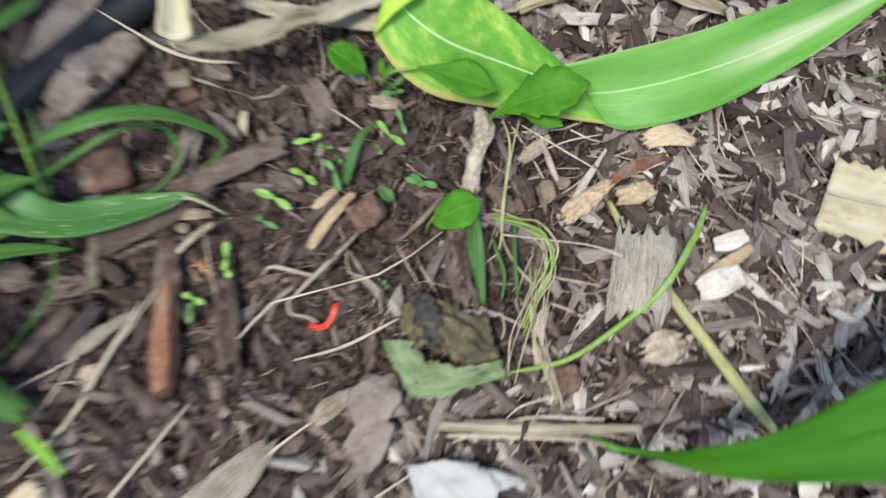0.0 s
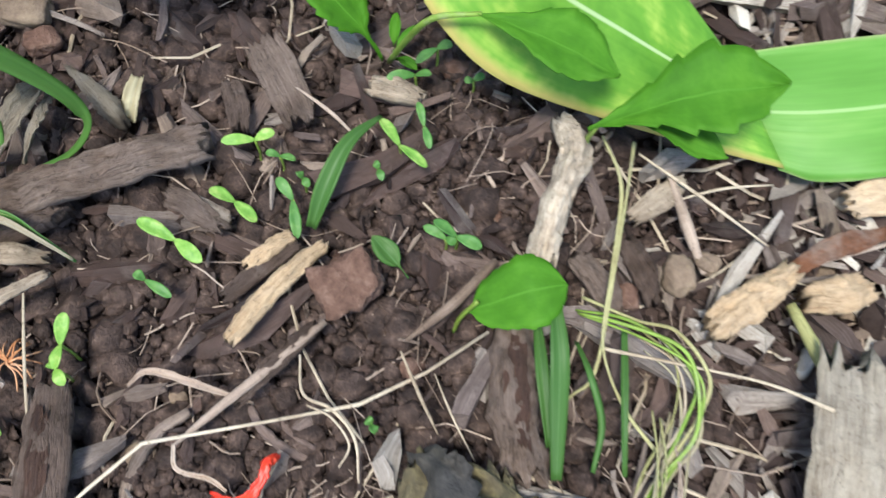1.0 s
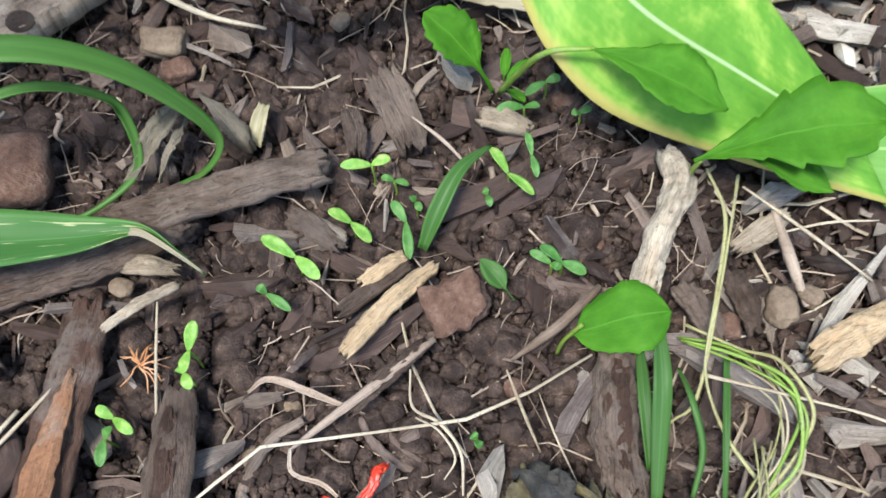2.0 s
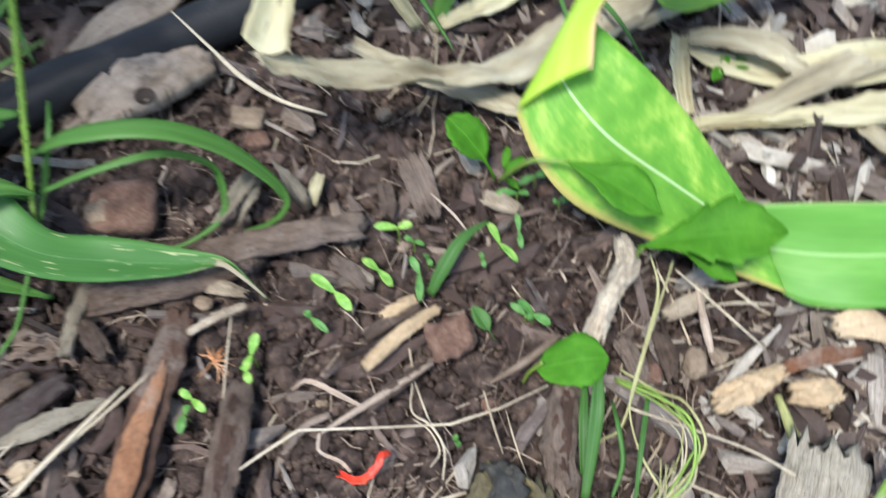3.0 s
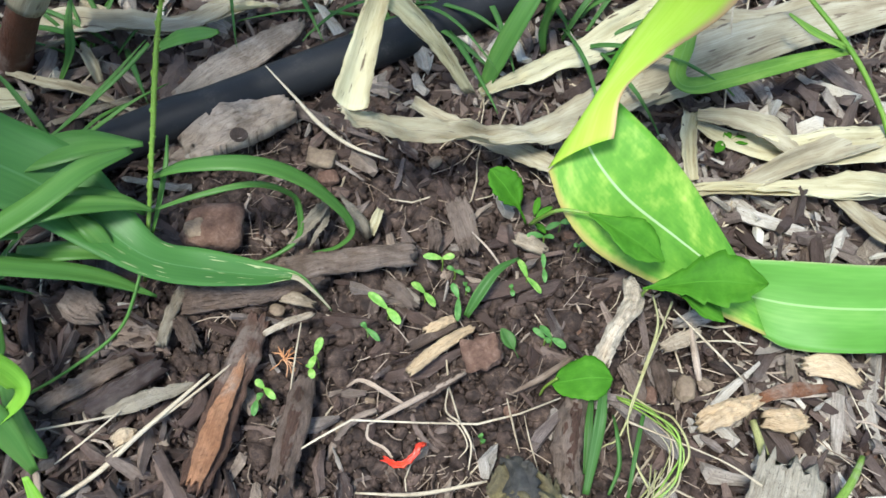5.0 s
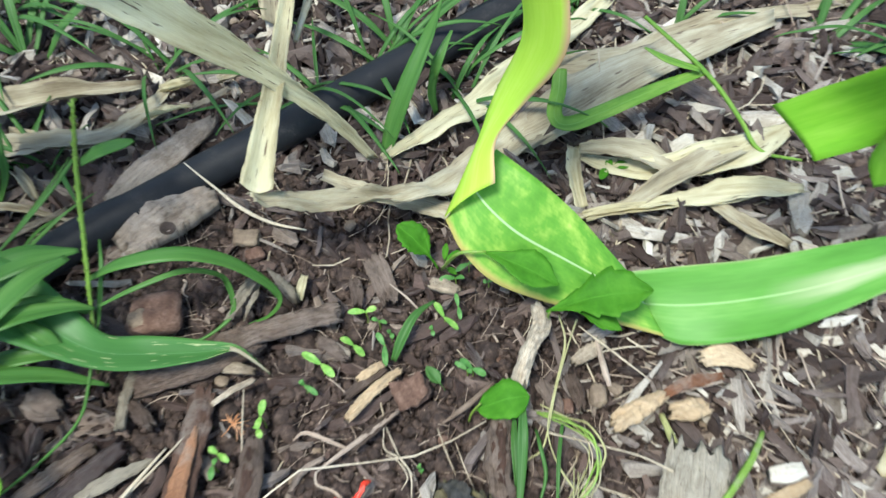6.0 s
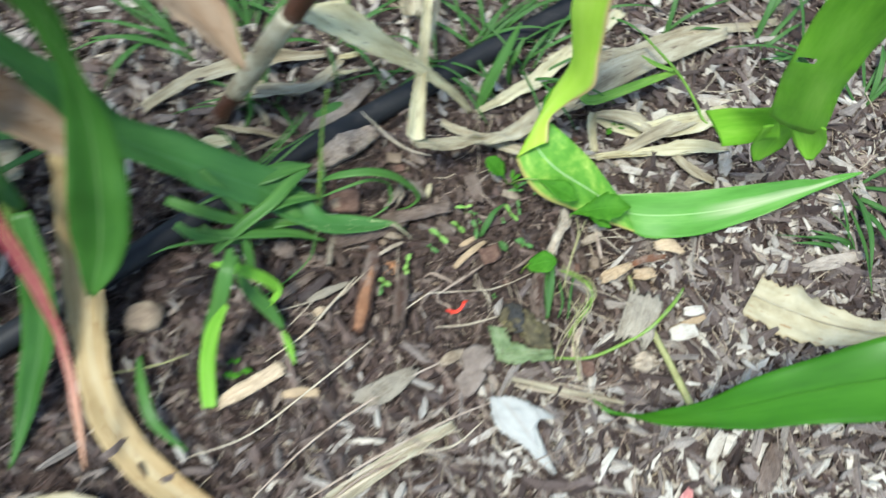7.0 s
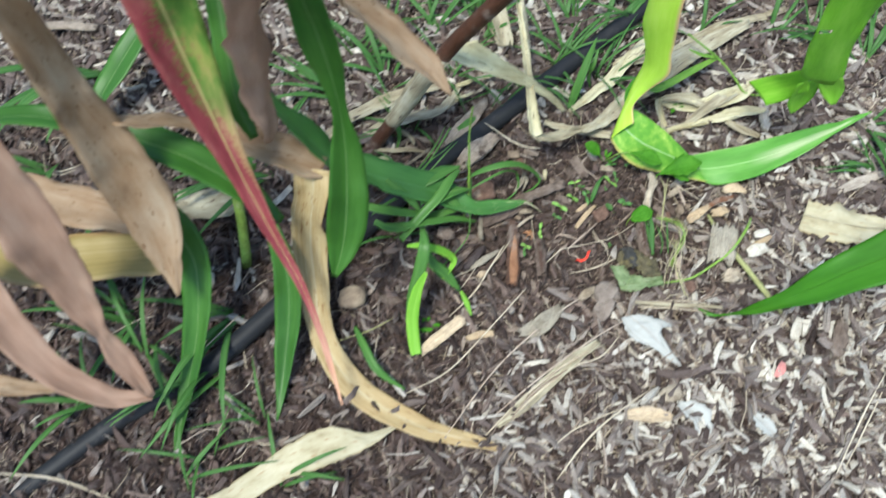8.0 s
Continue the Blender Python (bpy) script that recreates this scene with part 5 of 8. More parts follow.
strip("dry_husk", [(-0.0743, -0.3166, 0.0080, 0.0071), (-0.0440, -0.2829, 0.0120, 0.0171), (-0.0017, -0.2270, 0.0120, 0.0159), (0.0368, -0.1846, 0.0080, 0.0088)], HUSK, "grey dry leaf strip", "dry leaf", cup=0.3, wave=0.002, ragged=0.2, seed=23)

# husk litter behind the pipe and beside the corn leaf
broad = rooted("dry_husk", (0.1040, 0.2630, 0.0000), "broad grey-tan dry husk lying under the corn leaf", "husk")
hung("blade", sheet_mesh("blade", [(0.0290, 0.2060, 0.0120), (0.0650, 0.2440, 0.0220), (0.1100, 0.2830, 0.0260), (0.1910, 0.3420, 0.0220)], [(0.0410, 0.1780, 0.0100), (0.0700, 0.1970, 0.0180), (0.1090, 0.2440, 0.0220), (0.1950, 0.3300, 0.0180)], HUSK, 0.06, 0.002, seed=601, per=10, across=12, crinkle=0.0015, ragged=0.06), broad)
strip("dry_husk", [(0.0910, 0.1380, 0.0100, 0.0044), (0.1390, 0.1600, 0.0160, 0.0095), (0.1820, 0.1780, 0.0180, 0.0161), (0.2270, 0.1950, 0.0120, 0.0082)], HUSK_PALE, "narrow pale husk strip on the mulch", "husk", cup=0.3, wave=0.003, ragged=0.25, seed=602, crinkle=0.002)
strip("dry_husk", [(0.1710, 0.1690, 0.0120, 0.0079), (0.1890, 0.1560, 0.0180, 0.0101), (0.2200, 0.1480, 0.0120, 0.0070)], HUSK, "broken tan husk strip on dark soil", "husk", cup=0.3, wave=0.003, ragged=0.25, seed=603, crinkle=0.002)
strip("dry_husk", [(-0.3110, 0.0410, 0.0100, 0.0044), (-0.2710, 0.0430, 0.0160, 0.0057), (-0.2480, 0.0460, 0.0140, 0.0051), (-0.2180, 0.0490, 0.0100, 0.0032)], HUSK, "grey dry leaf strip behind the grass", "husk", cup=0.3, wave=0.003, ragged=0.25, seed=604, crinkle=0.002)
strip("dry_husk", [(-0.2750, 0.0120, 0.0100, 0.0025), (-0.2520, 0.0310, 0.0160, 0.0038), (-0.2320, 0.0550, 0.0120, 0.0025)], BOARD, "thin grey dry stalk piece in litter", "husk", cup=0.3, wave=0.003, ragged=0.25, seed=605, crinkle=0.002)
strip("dry_husk", [(-0.2830, 0.0750, 0.0100, 0.0050), (-0.2640, 0.0640, 0.0180, 0.0076), (-0.2570, 0.0580, 0.0100, 0.0044)], HUSK, "crumpled tan husk piece in litter", "husk", cup=0.3, wave=0.003, ragged=0.25, seed=606, crinkle=0.002)
strip("dry_husk", [(-0.3120, 0.0540, 0.0100, 0.0032), (-0.2940, 0.0660, 0.0160, 0.0051), (-0.2840, 0.0850, 0.0100, 0.0025)], BOARD, "grey dry leaf strip behind the pipe", "husk", cup=0.3, wave=0.003, ragged=0.25, seed=607, crinkle=0.002)
strip("leaf_scrap", [(-0.2130, 0.1410, 0.0100, 0.0044), (-0.1980, 0.1440, 0.0180, 0.0076), (-0.1910, 0.1580, 0.0100, 0.0044)], HUSK_PALE, "pale leaf scrap behind the pipe", "dry leaf", cup=0.3, wave=0.003, ragged=0.25, seed=608, crinkle=0.002)
strip("leaf_scrap", [(-0.2160, 0.1630, 0.0100, 0.0038), (-0.2000, 0.1660, 0.0160, 0.0063), (-0.1910, 0.1790, 0.0100, 0.0049)], HUSK_PALE, "pale leaf scrap behind the pipe", "dry leaf", cup=0.3, wave=0.003, ragged=0.25, seed=609, crinkle=0.002)
strip("leaf_scrap", [(-0.1780, 0.1810, 0.0100, 0.0041), (-0.1650, 0.1860, 0.0160, 0.0057), (-0.1580, 0.2010, 0.0100, 0.0025)], HUSK, "tan leaf scrap behind the pipe", "dry leaf", cup=0.3, wave=0.003, ragged=0.25, seed=610, crinkle=0.002)
wood_piece("twig_piece", [(-0.1880, 0.1560, 0.0100, 0.0032), (-0.1770, 0.1630, 0.0140, 0.0049), (-0.1700, 0.1780, 0.0100, 0.0036)], BOARD, 0.004, "grey broken twig behind the pipe", "twig", 611, 0.9, 0.25)

cream = rooted("tan_leaf", (0.3550, 0.0300, 0.0000), "large crumpled cream dry leaf on mulch", "dry leaf")
hung("blade", sheet_mesh("blade", [(0.2880, 0.0560, 0.0200), (0.3100, 0.0520, 0.0240), (0.3290, 0.0580, 0.0220), (0.3650, 0.0510, 0.0200), (0.3970, 0.0490, 0.0160), (0.4340, 0.0600, 0.0120)], [(0.2790, 0.0170, 0.0120), (0.3050, 0.0100, 0.0140), (0.3300, 0.0020, 0.0200), (0.3600, 0.0050, 0.0180), (0.3880, 0.0170, 0.0140), (0.4320, 0.0300, 0.0100)], CREAM, 0.05, 0.003, seed=24, per=7, across=16, crinkle=0.0045, ragged=0.12), cream)
hung("midrib", rod_mesh("midrib", [(0.2840, 0.0360, 0.0190, 0.0022), (0.3200, 0.0300, 0.0235, 0.0020), (0.3650, 0.0290, 0.0225, 0.0018), (0.4100, 0.0380, 0.0165, 0.0013), (0.4300, 0.0440, 0.0130, 0.0008)], HUSK, 6, 6, 0.2), cream, "thin tan midrib")
white = rooted("bleached_leaf", (0.0986, -0.1671, 0.0000), "bleached whitish dry leaf on the mulch", "dry leaf")
hung("blade", sheet_mesh("blade", [(0.0610, -0.1490, 0.0120), (0.0700, -0.1690, 0.0160), (0.0860, -0.1800, 0.0180), (0.1060, -0.1850, 0.0160), (0.1230, -0.1925, 0.0130), (0.1400, -0.2000, 0.0090)], [(0.0800, -0.1430, 0.0170), (0.1010, -0.1440, 0.0200), (0.1130, -0.1530, 0.0200), (0.1130, -0.1640, 0.0180), (0.1270, -0.1800, 0.0140), (0.1440, -0.1985, 0.0100)], WHITE_LEAF, 0.06, 0.001, seed=25, per=8, across=12, crinkle=0.003, ragged=0.06), white)
hung("lobe", sheet_mesh("lobe", [(0.1000, -0.1445, 0.0190), (0.1130, -0.1450, 0.0190), (0.1250, -0.1470, 0.0120)], [(0.1080, -0.1570, 0.0190), (0.1170, -0.1540, 0.0180), (0.1270, -0.1490, 0.0110)], WHITE_LEAF, 0.05, 0.0, seed=26, per=6, across=6, crinkle=0.001), white)
strip("leaf_scrap", [(0.1440, -0.2477, 0.0080, 0.0071), (0.1682, -0.2591, 0.0140, 0.0281), (0.1819, -0.2838, 0.0080, 0.0098)], WHITE_LEAF, "bleached white leaf scrap on chips", cup=0.2, ragged=0.4, seed=27)
strip("leaf_scrap", [(0.2379, -0.2450, 0.0080, 0.0084), (0.2513, -0.2577, 0.0120, 0.0209), (0.2631, -0.2654, 0.0080, 0.0084)], WHITE_LEAF, "bleached white leaf scrap on chips", cup=0.2, ragged=0.4, seed=28)
strip("leaf_scrap", [(0.0832, -0.2733, 0.0080, 0.0113), (0.1103, -0.2692, 0.0120, 0.0211), (0.1387, -0.2668, 0.0080, 0.0085)], TAN_WOOD, "cream leaf scrap on chips", cup=0.2, ragged=0.15, seed=29)
lump("wood_chip", (0.1345, -0.2362, 0.0080), (0.03, 0.022, 0.01), PALE_WOOD, "rounded cream wood chip", "wood chip", 31, (0, 0, 20), 0.3, 0.2)

# crumpled rotting leaf
rot = rooted("rotting_leaf", (0.0754, -0.0811, 0.0000), "crumpled rotting leaf, green at one edge", "dead leaf")
hung("green_flap", sheet_mesh("green_flap", [(0.0370, -0.0810, 0.0150), (0.0430, -0.0920, 0.0190), (0.0530, -0.1050, 0.0110)], [(0.0560, -0.0800, 0.0210), (0.0620, -0.0880, 0.0210), (0.0710, -0.0990, 0.0140)], PALE_GREEN, 0.06, 0.001, seed=30, per=10, across=10, crinkle=0.002, ragged=0.1), rot, "pale green wilted flap")
hung("green_flap", sheet_mesh("green_flap", [(0.0510, -0.1010, 0.0120), (0.0670, -0.0900, 0.0190), (0.0850, -0.0910, 0.0210), (0.1060, -0.0830, 0.0150)], [(0.0560, -0.1090, 0.0080), (0.0730, -0.1100, 0.0120), (0.0910, -0.1020, 0.0150), (0.1110, -0.0930, 0.0100)], PALE_GREEN, 0.08, 0.002, seed=33, per=10, across=10, crinkle=0.004, ragged=0.2), rot, "pale green wilted flap")
hung("rotten_fold", sheet_mesh("rotten_fold", [(0.0460, -0.0710, 0.0120), (0.0500, -0.0540, 0.0140), (0.0710, -0.0530, 0.0200), (0.0950, -0.0610, 0.0160)], [(0.0590, -0.0860, 0.0210), (0.0690, -0.0830, 0.0260), (0.0860, -0.0900, 0.0240), (0.1080, -0.0880, 0.0150)], ROTTEN, 0.08, 0.003, seed=31, per=12, across=18, crinkle=0.009, ragged=0.25), rot, "dark rotten fold")
hung("dark_fold", ribbon_mesh("dark_fold", [(0.0470, -0.0560, 0.0120, 0.0100), (0.0560, -0.0600, 0.0210, 0.0170), (0.0640, -0.0680, 0.0240, 0.0160), (0.0700, -0.0810, 0.0260, 0.0110)], DARK_ROT, cup=-0.3, wave=0.004, ragged=0.5, seed=32, per=9, crinkle=0.006), rot, "blackened fold")

# ---- straws, twigs and stems ----
def stem(name, pts, material, label, category="straw", seed=0, sides=5, group="", rough=0.15, per=5):
    slim = 0.62 if category == "straw" else 1.0
    pts = [(x, y, z, w * slim * (0.6 if k in (0, len(pts) - 1) else 1.0)) for k, (x, y, z, w) in enumerate(pts)]
    return thing(name, rod_mesh(name, pts, material, sides, per, rough, seed), label, category, group)


stem("bent_straw", [(0.0634, -0.0128, 0.0140, 0.0024), (0.0471, -0.0293, 0.0140, 0.0020), (0.0294, -0.0428, 0.0130, 0.0022), (0.0030, -0.0536, 0.0120, 0.0018), (-0.0299, -0.0668, 0.0120, 0.0021), (-0.0408, -0.0820, 0.0120, 0.0021), (-0.0511, -0.0966, 0.0100, 0.0019)], STRAW, "long bent pale straw across the soil", seed=1, per=1)
stem("straw", [(-0.0754, -0.0319, 0.0180, 0.0020), (-0.0697, -0.0510, 0.0140, 0.0018), (-0.0624, -0.0739, 0.0080, 0.0015)], STRAW, "upright thin straw piece", seed=2)
stem("straw", [(0.0381, -0.0250, 0.0160, 0.0020), (0.0458, -0.0358, 0.0140, 0.0020), (0.0544, -0.0460, 0.0080, 0.0017)], STRAW, "short pale straw on soil", seed=3)
stem("straw", [(0.0496, -0.0292, 0.0140, 0.0010), (0.0573, -0.0403, 0.0120, 0.0013), (0.0670, -0.0517, 0.0080, 0.0010)], STRAW, "short pale straw on soil", seed=4)
stem("twig", [(-0.1620, 0.0950, 0.0360, 0.0014), (-0.1390, 0.0860, 0.0300, 0.0019), (-0.1200, 0.0800, 0.0220, 0.0029), (-0.1000, 0.0790, 0.0140, 0.0022), (-0.0790, 0.0830, 0.0080, 0.0021)], STRAW, "thin bent twig by the pipe", "twig", 5)
stem("straw", [(0.1027, 0.0592, 0.0140, 0.0023), (0.1246, 0.0485, 0.0140, 0.0022), (0.1505, 0.0375, 0.0100, 0.0019)], STRAW, "thin straw below the corn leaf", seed=6)
stem("straw", [(0.1159, 0.0450, 0.0120, 0.0017), (0.1322, 0.0528, 0.0140, 0.0017), (0.1511, 0.0605, 0.0100, 0.0014)], STRAW, "thin pale straw on mulch", seed=7)
stem("straw", [(-0.0963, -0.0613, 0.0140, 0.0027), (-0.1082, -0.0891, 0.0140, 0.0026), (-0.1227, -0.1149, 0.0100, 0.0023), (-0.1338, -0.1349, 0.0080, 0.0020)], STRAW, "long pale straw across dark mulch", seed=8)
stem("straw", [(-0.1363, -0.1103, 0.0140, 0.0023), (-0.1454, -0.1297, 0.0100, 0.0020), (-0.1531, -0.1452, 0.0080, 0.0020)], STRAW, "pale dry straw on mulch", seed=9)
stem("straw", [(-0.1721, -0.1370, 0.0120, 0.0025), (-0.1478, -0.1203, 0.0130, 0.0023), (-0.1290, -0.1051, 0.0100, 0.0018)], STRAW, "pale dry straw on mulch", seed=10)
stem("thick_straw", [(0.1595, 0.0185, 0.0100, 0.0059), (0.1750, -0.0073, 0.0140, 0.0062), (0.2006, -0.0373, 0.0140, 0.0070), (0.2226, -0.0617, 0.0140, 0.0073), (0.2465, -0.0890, 0.0130, 0.0076), (0.2638, -0.1055, 0.0100, 0.0075)], GREEN_STRAW, "thick yellowish green straw stalk", "stalk", 11, 8)
stem("curved_stem", [(0.2167, 0.0232, 0.0100, 0.0049), (0.2097, 0.0019, 0.0200, 0.0045), (0.1979, -0.0238, 0.0260, 0.0041), (0.1879, -0.0391, 0.0240, 0.0041), (0.1703, -0.0571, 0.0180, 0.0038), (0.1439, -0.0787, 0.0120, 0.0034), (0.1114, -0.0900, 0.0100, 0.0029)], STEM_GREEN, "arching bright green stem", "stem", 12, 8)
stem("straw", [(-0.0675, -0.1301, 0.0100, 0.0034), (-0.1039, -0.1912, 0.0120, 0.0033), (-0.1474, -0.2581, 0.0120, 0.0033), (-0.1959, -0.2964, 0.0080, 0.0027)], STRAW, "long thin grey straw", seed=13)
stem("straw", [(-0.1057, -0.0751, 0.0140, 0.0040), (-0.1210, -0.1154, 0.0140, 0.0046), (-0.1332, -0.1469, 0.0120, 0.0045), (-0.1605, -0.1856, 0.0080, 0.0034)], STRAW, "tan dry straw over bark", seed=14)
stem("straw", [(-0.2951, -0.2448, 0.0140, 0.0028), (-0.2572, -0.2230, 0.0140, 0.0028), (-0.2271, -0.1972, 0.0120, 0.0022)], GREEN_STRAW, "thin green straw over soil", seed=15)
stem("straw", [(0.0210, -0.2148, 0.0080, 0.0044), (-0.0136, -0.2466, 0.0120, 0.0048), (-0.0452, -0.2845, 0.0100, 0.0048), (-0.0581, -0.3102, 0.0080, 0.0042)], STRAW, "flat grey straw on mulch", seed=16)
stem("straw", [(0.0619, -0.1723, 0.0080, 0.0033), (0.0409, -0.2058, 0.0120, 0.0038), (0.0065, -0.2228, 0.0100, 0.0033)], STRAW, "grey dry straw on mulch", seed=17)
stem("straw", [(-0.4928, -0.3482, 0.0200, 0.0043), (-0.5134, -0.3616, 0.0140, 0.0043), (-0.4270, -0.2431, 0.0400, 0.0036)], STRAW, "thin pale straw by the pipe", seed=18)
stem("straw", [(0.3962, -0.1761, 0.0080, 0.0035), (0.3688, -0.2401, 0.0140, 0.0035), (0.3485, -0.2914, 0.0080, 0.0034)], STRAW, "thin pale straw on mulch", seed=19)
stem("straw", [(-0.0073, -0.3364, 0.0080, 0.0035), (0.0165, -0.3079, 0.0120, 0.0035), (0.0489, -0.2837, 0.0100, 0.0028), (0.0820, -0.2626, 0.0080, 0.0028)], STRAW, "thin pale straw on mulch", seed=20)
stem("straw", [(-0.6768, -0.4871, 0.0080, 0.0057), (-0.6016, -0.4808, 0.0120, 0.0056), (-0.5250, -0.4917, 0.0080, 0.0049)], STRAW, "pale dry straw on mulch", seed=21)
stem("dry_stalk", [(-0.1505, 0.3224, 0.0600, 0.0083), (-0.1306, 0.2620, 0.0500, 0.0074), (-0.1127, 0.1823, 0.0700, 0.0063)], HUSK, "thin dry forked stalk", "stalk", 22)
stem("straw", [(-0.0125, -0.0984, 0.0100, 0.0025), (0.0157, -0.0869, 0.0120, 0.0035), (0.0448, -0.0667, 0.0100, 0.0041)], STRAW, "broad tan straw sliver", seed=23)
bundle = rooted("dry_grass_bundle", (0.1317, -0.1205, 0.0000), "bundle of grey dry grass stalks", "dry grass")
for k, row in enumerate(([(0.0761, -0.1249, 0.0100, 0.0022), (0.1185, -0.1219, 0.0130, 0.0028), (0.1631, -0.1154, 0.0120, 0.0022), (0.1888, -0.1118, 0.0080, 0.0017)], [(0.0748, -0.1299, 0.0090, 0.0022), (0.1223, -0.1253, 0.0130, 0.0022), (0.1595, -0.1221, 0.0100, 0.0017)], [(0.0893, -0.1206, 0.0110, 0.0017), (0.1283, -0.1166, 0.0150, 0.0022), (0.1817, -0.1185, 0.0090, 0.0017)], [(0.0844, -0.1324, 0.0080, 0.0017), (0.1221, -0.1149, 0.0140, 0.0017), (0.1676, -0.1093, 0.0100, 0.0017)], [(0.0976, -0.1281, 0.0090, 0.0022), (0.1413, -0.1215, 0.0140, 0.0022), (0.1777, -0.1243, 0.0080, 0.0017)])):
    hung("grass_stalk", ribbon_mesh("grass_stalk", [(x, y, z + 0.002, w * 2.2) for x, y, z, w in row], HUSK, cup=0.3, ragged=0.15, seed=k, per=9, crinkle=0.001) if k == 0 else rod_mesh("grass_stalk", row, STRAW if k % 2 else ROOT, 5, 6, 0.2, k), bundle)
stem("straw", [(0.1127, -0.1159, 0.0100, 0.0020), (0.1212, -0.1077, 0.0130, 0.0019), (0.1405, -0.0997, 0.0100, 0.0017)], STRAW, "thin dry grass on mulch", seed=25)
lump("dark_stone", (0.1459, -0.0892, 0.0080), (0.017, 0.017, 0.01), CLOD, "dark glossy clod on mulch", "clod", 33, (0, 0, 0), 0.4, 0.3)

stem("straw", [(0.0746, 0.2656, 0.0300, 0.0026), (0.0858, 0.2256, 0.0200, 0.0022), (0.0951, 0.1953, 0.0080, 0.0018)], STRAW, "thin upright tan straw by husks", seed=26)

for k, row in enumerate(([(-0.0864, -0.3296, 0.0080, 0.0049), (-0.0457, -0.2725, 0.0130, 0.0057), (0.0043, -0.2183, 0.0120, 0.0051), (0.0444, -0.1871, 0.0080, 0.0037)], [(-0.0667, -0.3188, 0.0080, 0.0035), (-0.0328, -0.2630, 0.0140, 0.0043), (0.0186, -0.2152, 0.0100, 0.0036)], [(-0.0830, -0.3074, 0.0080, 0.0043), (-0.0285, -0.2439, 0.0150, 0.0043), (0.0289, -0.1834, 0.0120, 0.0036), (0.0757, -0.1429, 0.0090, 0.0030)], [(0.0078, -0.3684, 0.0080, 0.0041), (0.0325, -0.3229, 0.0130, 0.0049), (0.0592, -0.2862, 0.0140, 0.0042), (0.1074, -0.2362, 0.0090, 0.0029)], [(0.0693, -0.3639, 0.0090, 0.0034), (0.0605, -0.3249, 0.0140, 0.0042), (0.0497, -0.2907, 0.0100, 0.0028)], [(-0.1350, -0.3386, 0.0080, 0.0035), (-0.0867, -0.2429, 0.0140, 0.0043), (-0.0256, -0.1620, 0.0120, 0.0037), (0.0140, -0.1217, 0.0080, 0.0030)], [(0.3384, -0.3003, 0.0090, 0.0041), (0.3652, -0.2266, 0.0140, 0.0042), (0.3957, -0.1617, 0.0090, 0.0036)], [(0.1532, -0.3482, 0.0080, 0.0041), (0.1755, -0.3035, 0.0130, 0.0042), (0.2358, -0.2706, 0.0090, 0.0028)])):
    stem("straw", row, ROOT if k % 3 else STRAW, "long grey dry straw on the mulch", seed=70 + k)

stem("twig", [(0.0131, -0.0198, 0.0120, 0.0041), (-0.0002, -0.0383, 0.0130, 0.0033), (-0.0129, -0.0542, 0.0110, 0.0028), (-0.0218, -0.0651, 0.0080, 0.0016)], ROOT, "weathered grey twig across the soil", "twig", 80, 7)
stem("twig", [(0.0389, -0.0195, 0.0080, 0.0021), (0.0506, -0.0064, 0.0130, 0.0038), (0.0618, 0.0114, 0.0120, 0.0046)], ROOT, "short brown twig under a round leaf", "twig", 81, 7)
stem("twig", [(-0.0151, 0.0568, 0.0140, 0.0011), (-0.0019, 0.0504, 0.0140, 0.0015), (0.0092, 0.0454, 0.0080, 0.0011)], ROOT, "thin brown twig on bare soil", "twig", 82, 6)
stem("twig", [(0.1138, 0.0563, 0.0120, 0.0030), (0.1222, 0.0378, 0.0120, 0.0044), (0.1307, 0.0236, 0.0080, 0.0036)], ROOT, "curved brown twig piece on mulch", "twig", 83, 7)
lump("clod", (0.1227, 0.0215, 0.0080), (0.012, 0.014, 0.01), TAN_STONE, "pale crumbly clod on mulch", "clod", 41, (0, 0, 20), 0.5, 0.4)
lump("clod", (0.1313, 0.0277, 0.0080), (0.008, 0.009, 0.007), TAN_STONE, "pale crumbly clod on mulch", "clod", 42, (0, 0, 60), 0.4, 0.4)
lump("clod", (0.1061, 0.0099, 0.0070), (0.01, 0.009, 0.008), CLOD, "small brown clod on mulch", "clod", 43, (0, 0, 10), 0.5, 0.4)

# fine fibres round the straw
fray = rooted("frayed_fibres", (0.0228, -0.0494, 0.0000), "pale frayed straw fibres curling over the soil", "fibres")
for k, row in enumerate(([(0.0085, -0.0320, 0.0140, 0.0007), (0.0123, -0.0434, 0.0140, 0.0010), (0.0216, -0.0458, 0.0120, 0.0013), (0.0302, -0.0530, 0.0120, 0.0010), (0.0341, -0.0648, 0.0080, 0.0007)], [(0.0140, -0.0464, 0.0140, 0.0007), (0.0222, -0.0486, 0.0140, 0.0008), (0.0290, -0.0550, 0.0120, 0.0008), (0.0273, -0.0616, 0.0080, 0.0005)], [(-0.0211, -0.0650, 0.0120, 0.0010), (-0.0181, -0.0718, 0.0120, 0.0013), (-0.0088, -0.0725, 0.0100, 0.0016), (-0.0031, -0.0749, 0.0080, 0.0011)], [(-0.0403, -0.0509, 0.0080, 0.0010), (-0.0342, -0.0459, 0.0120, 0.0022), (-0.0199, -0.0467, 0.0120, 0.0024), (-0.0022, -0.0484, 0.0080, 0.0010)])):
    hung("fibre", rod_mesh("fibre", row, STRAW, 5, 6, 0.1, k) if k < 2 else ribbon_mesh("fibre", row, ROOT, cup=0.4, ragged=0.3, seed=k, per=9, crinkle=0.0015), fray)

tangle = rooted("dry_grass_tangle", (0.1265, -0.0522, 0.0000), "tangle of pale green and white dried grass", "dry grass")
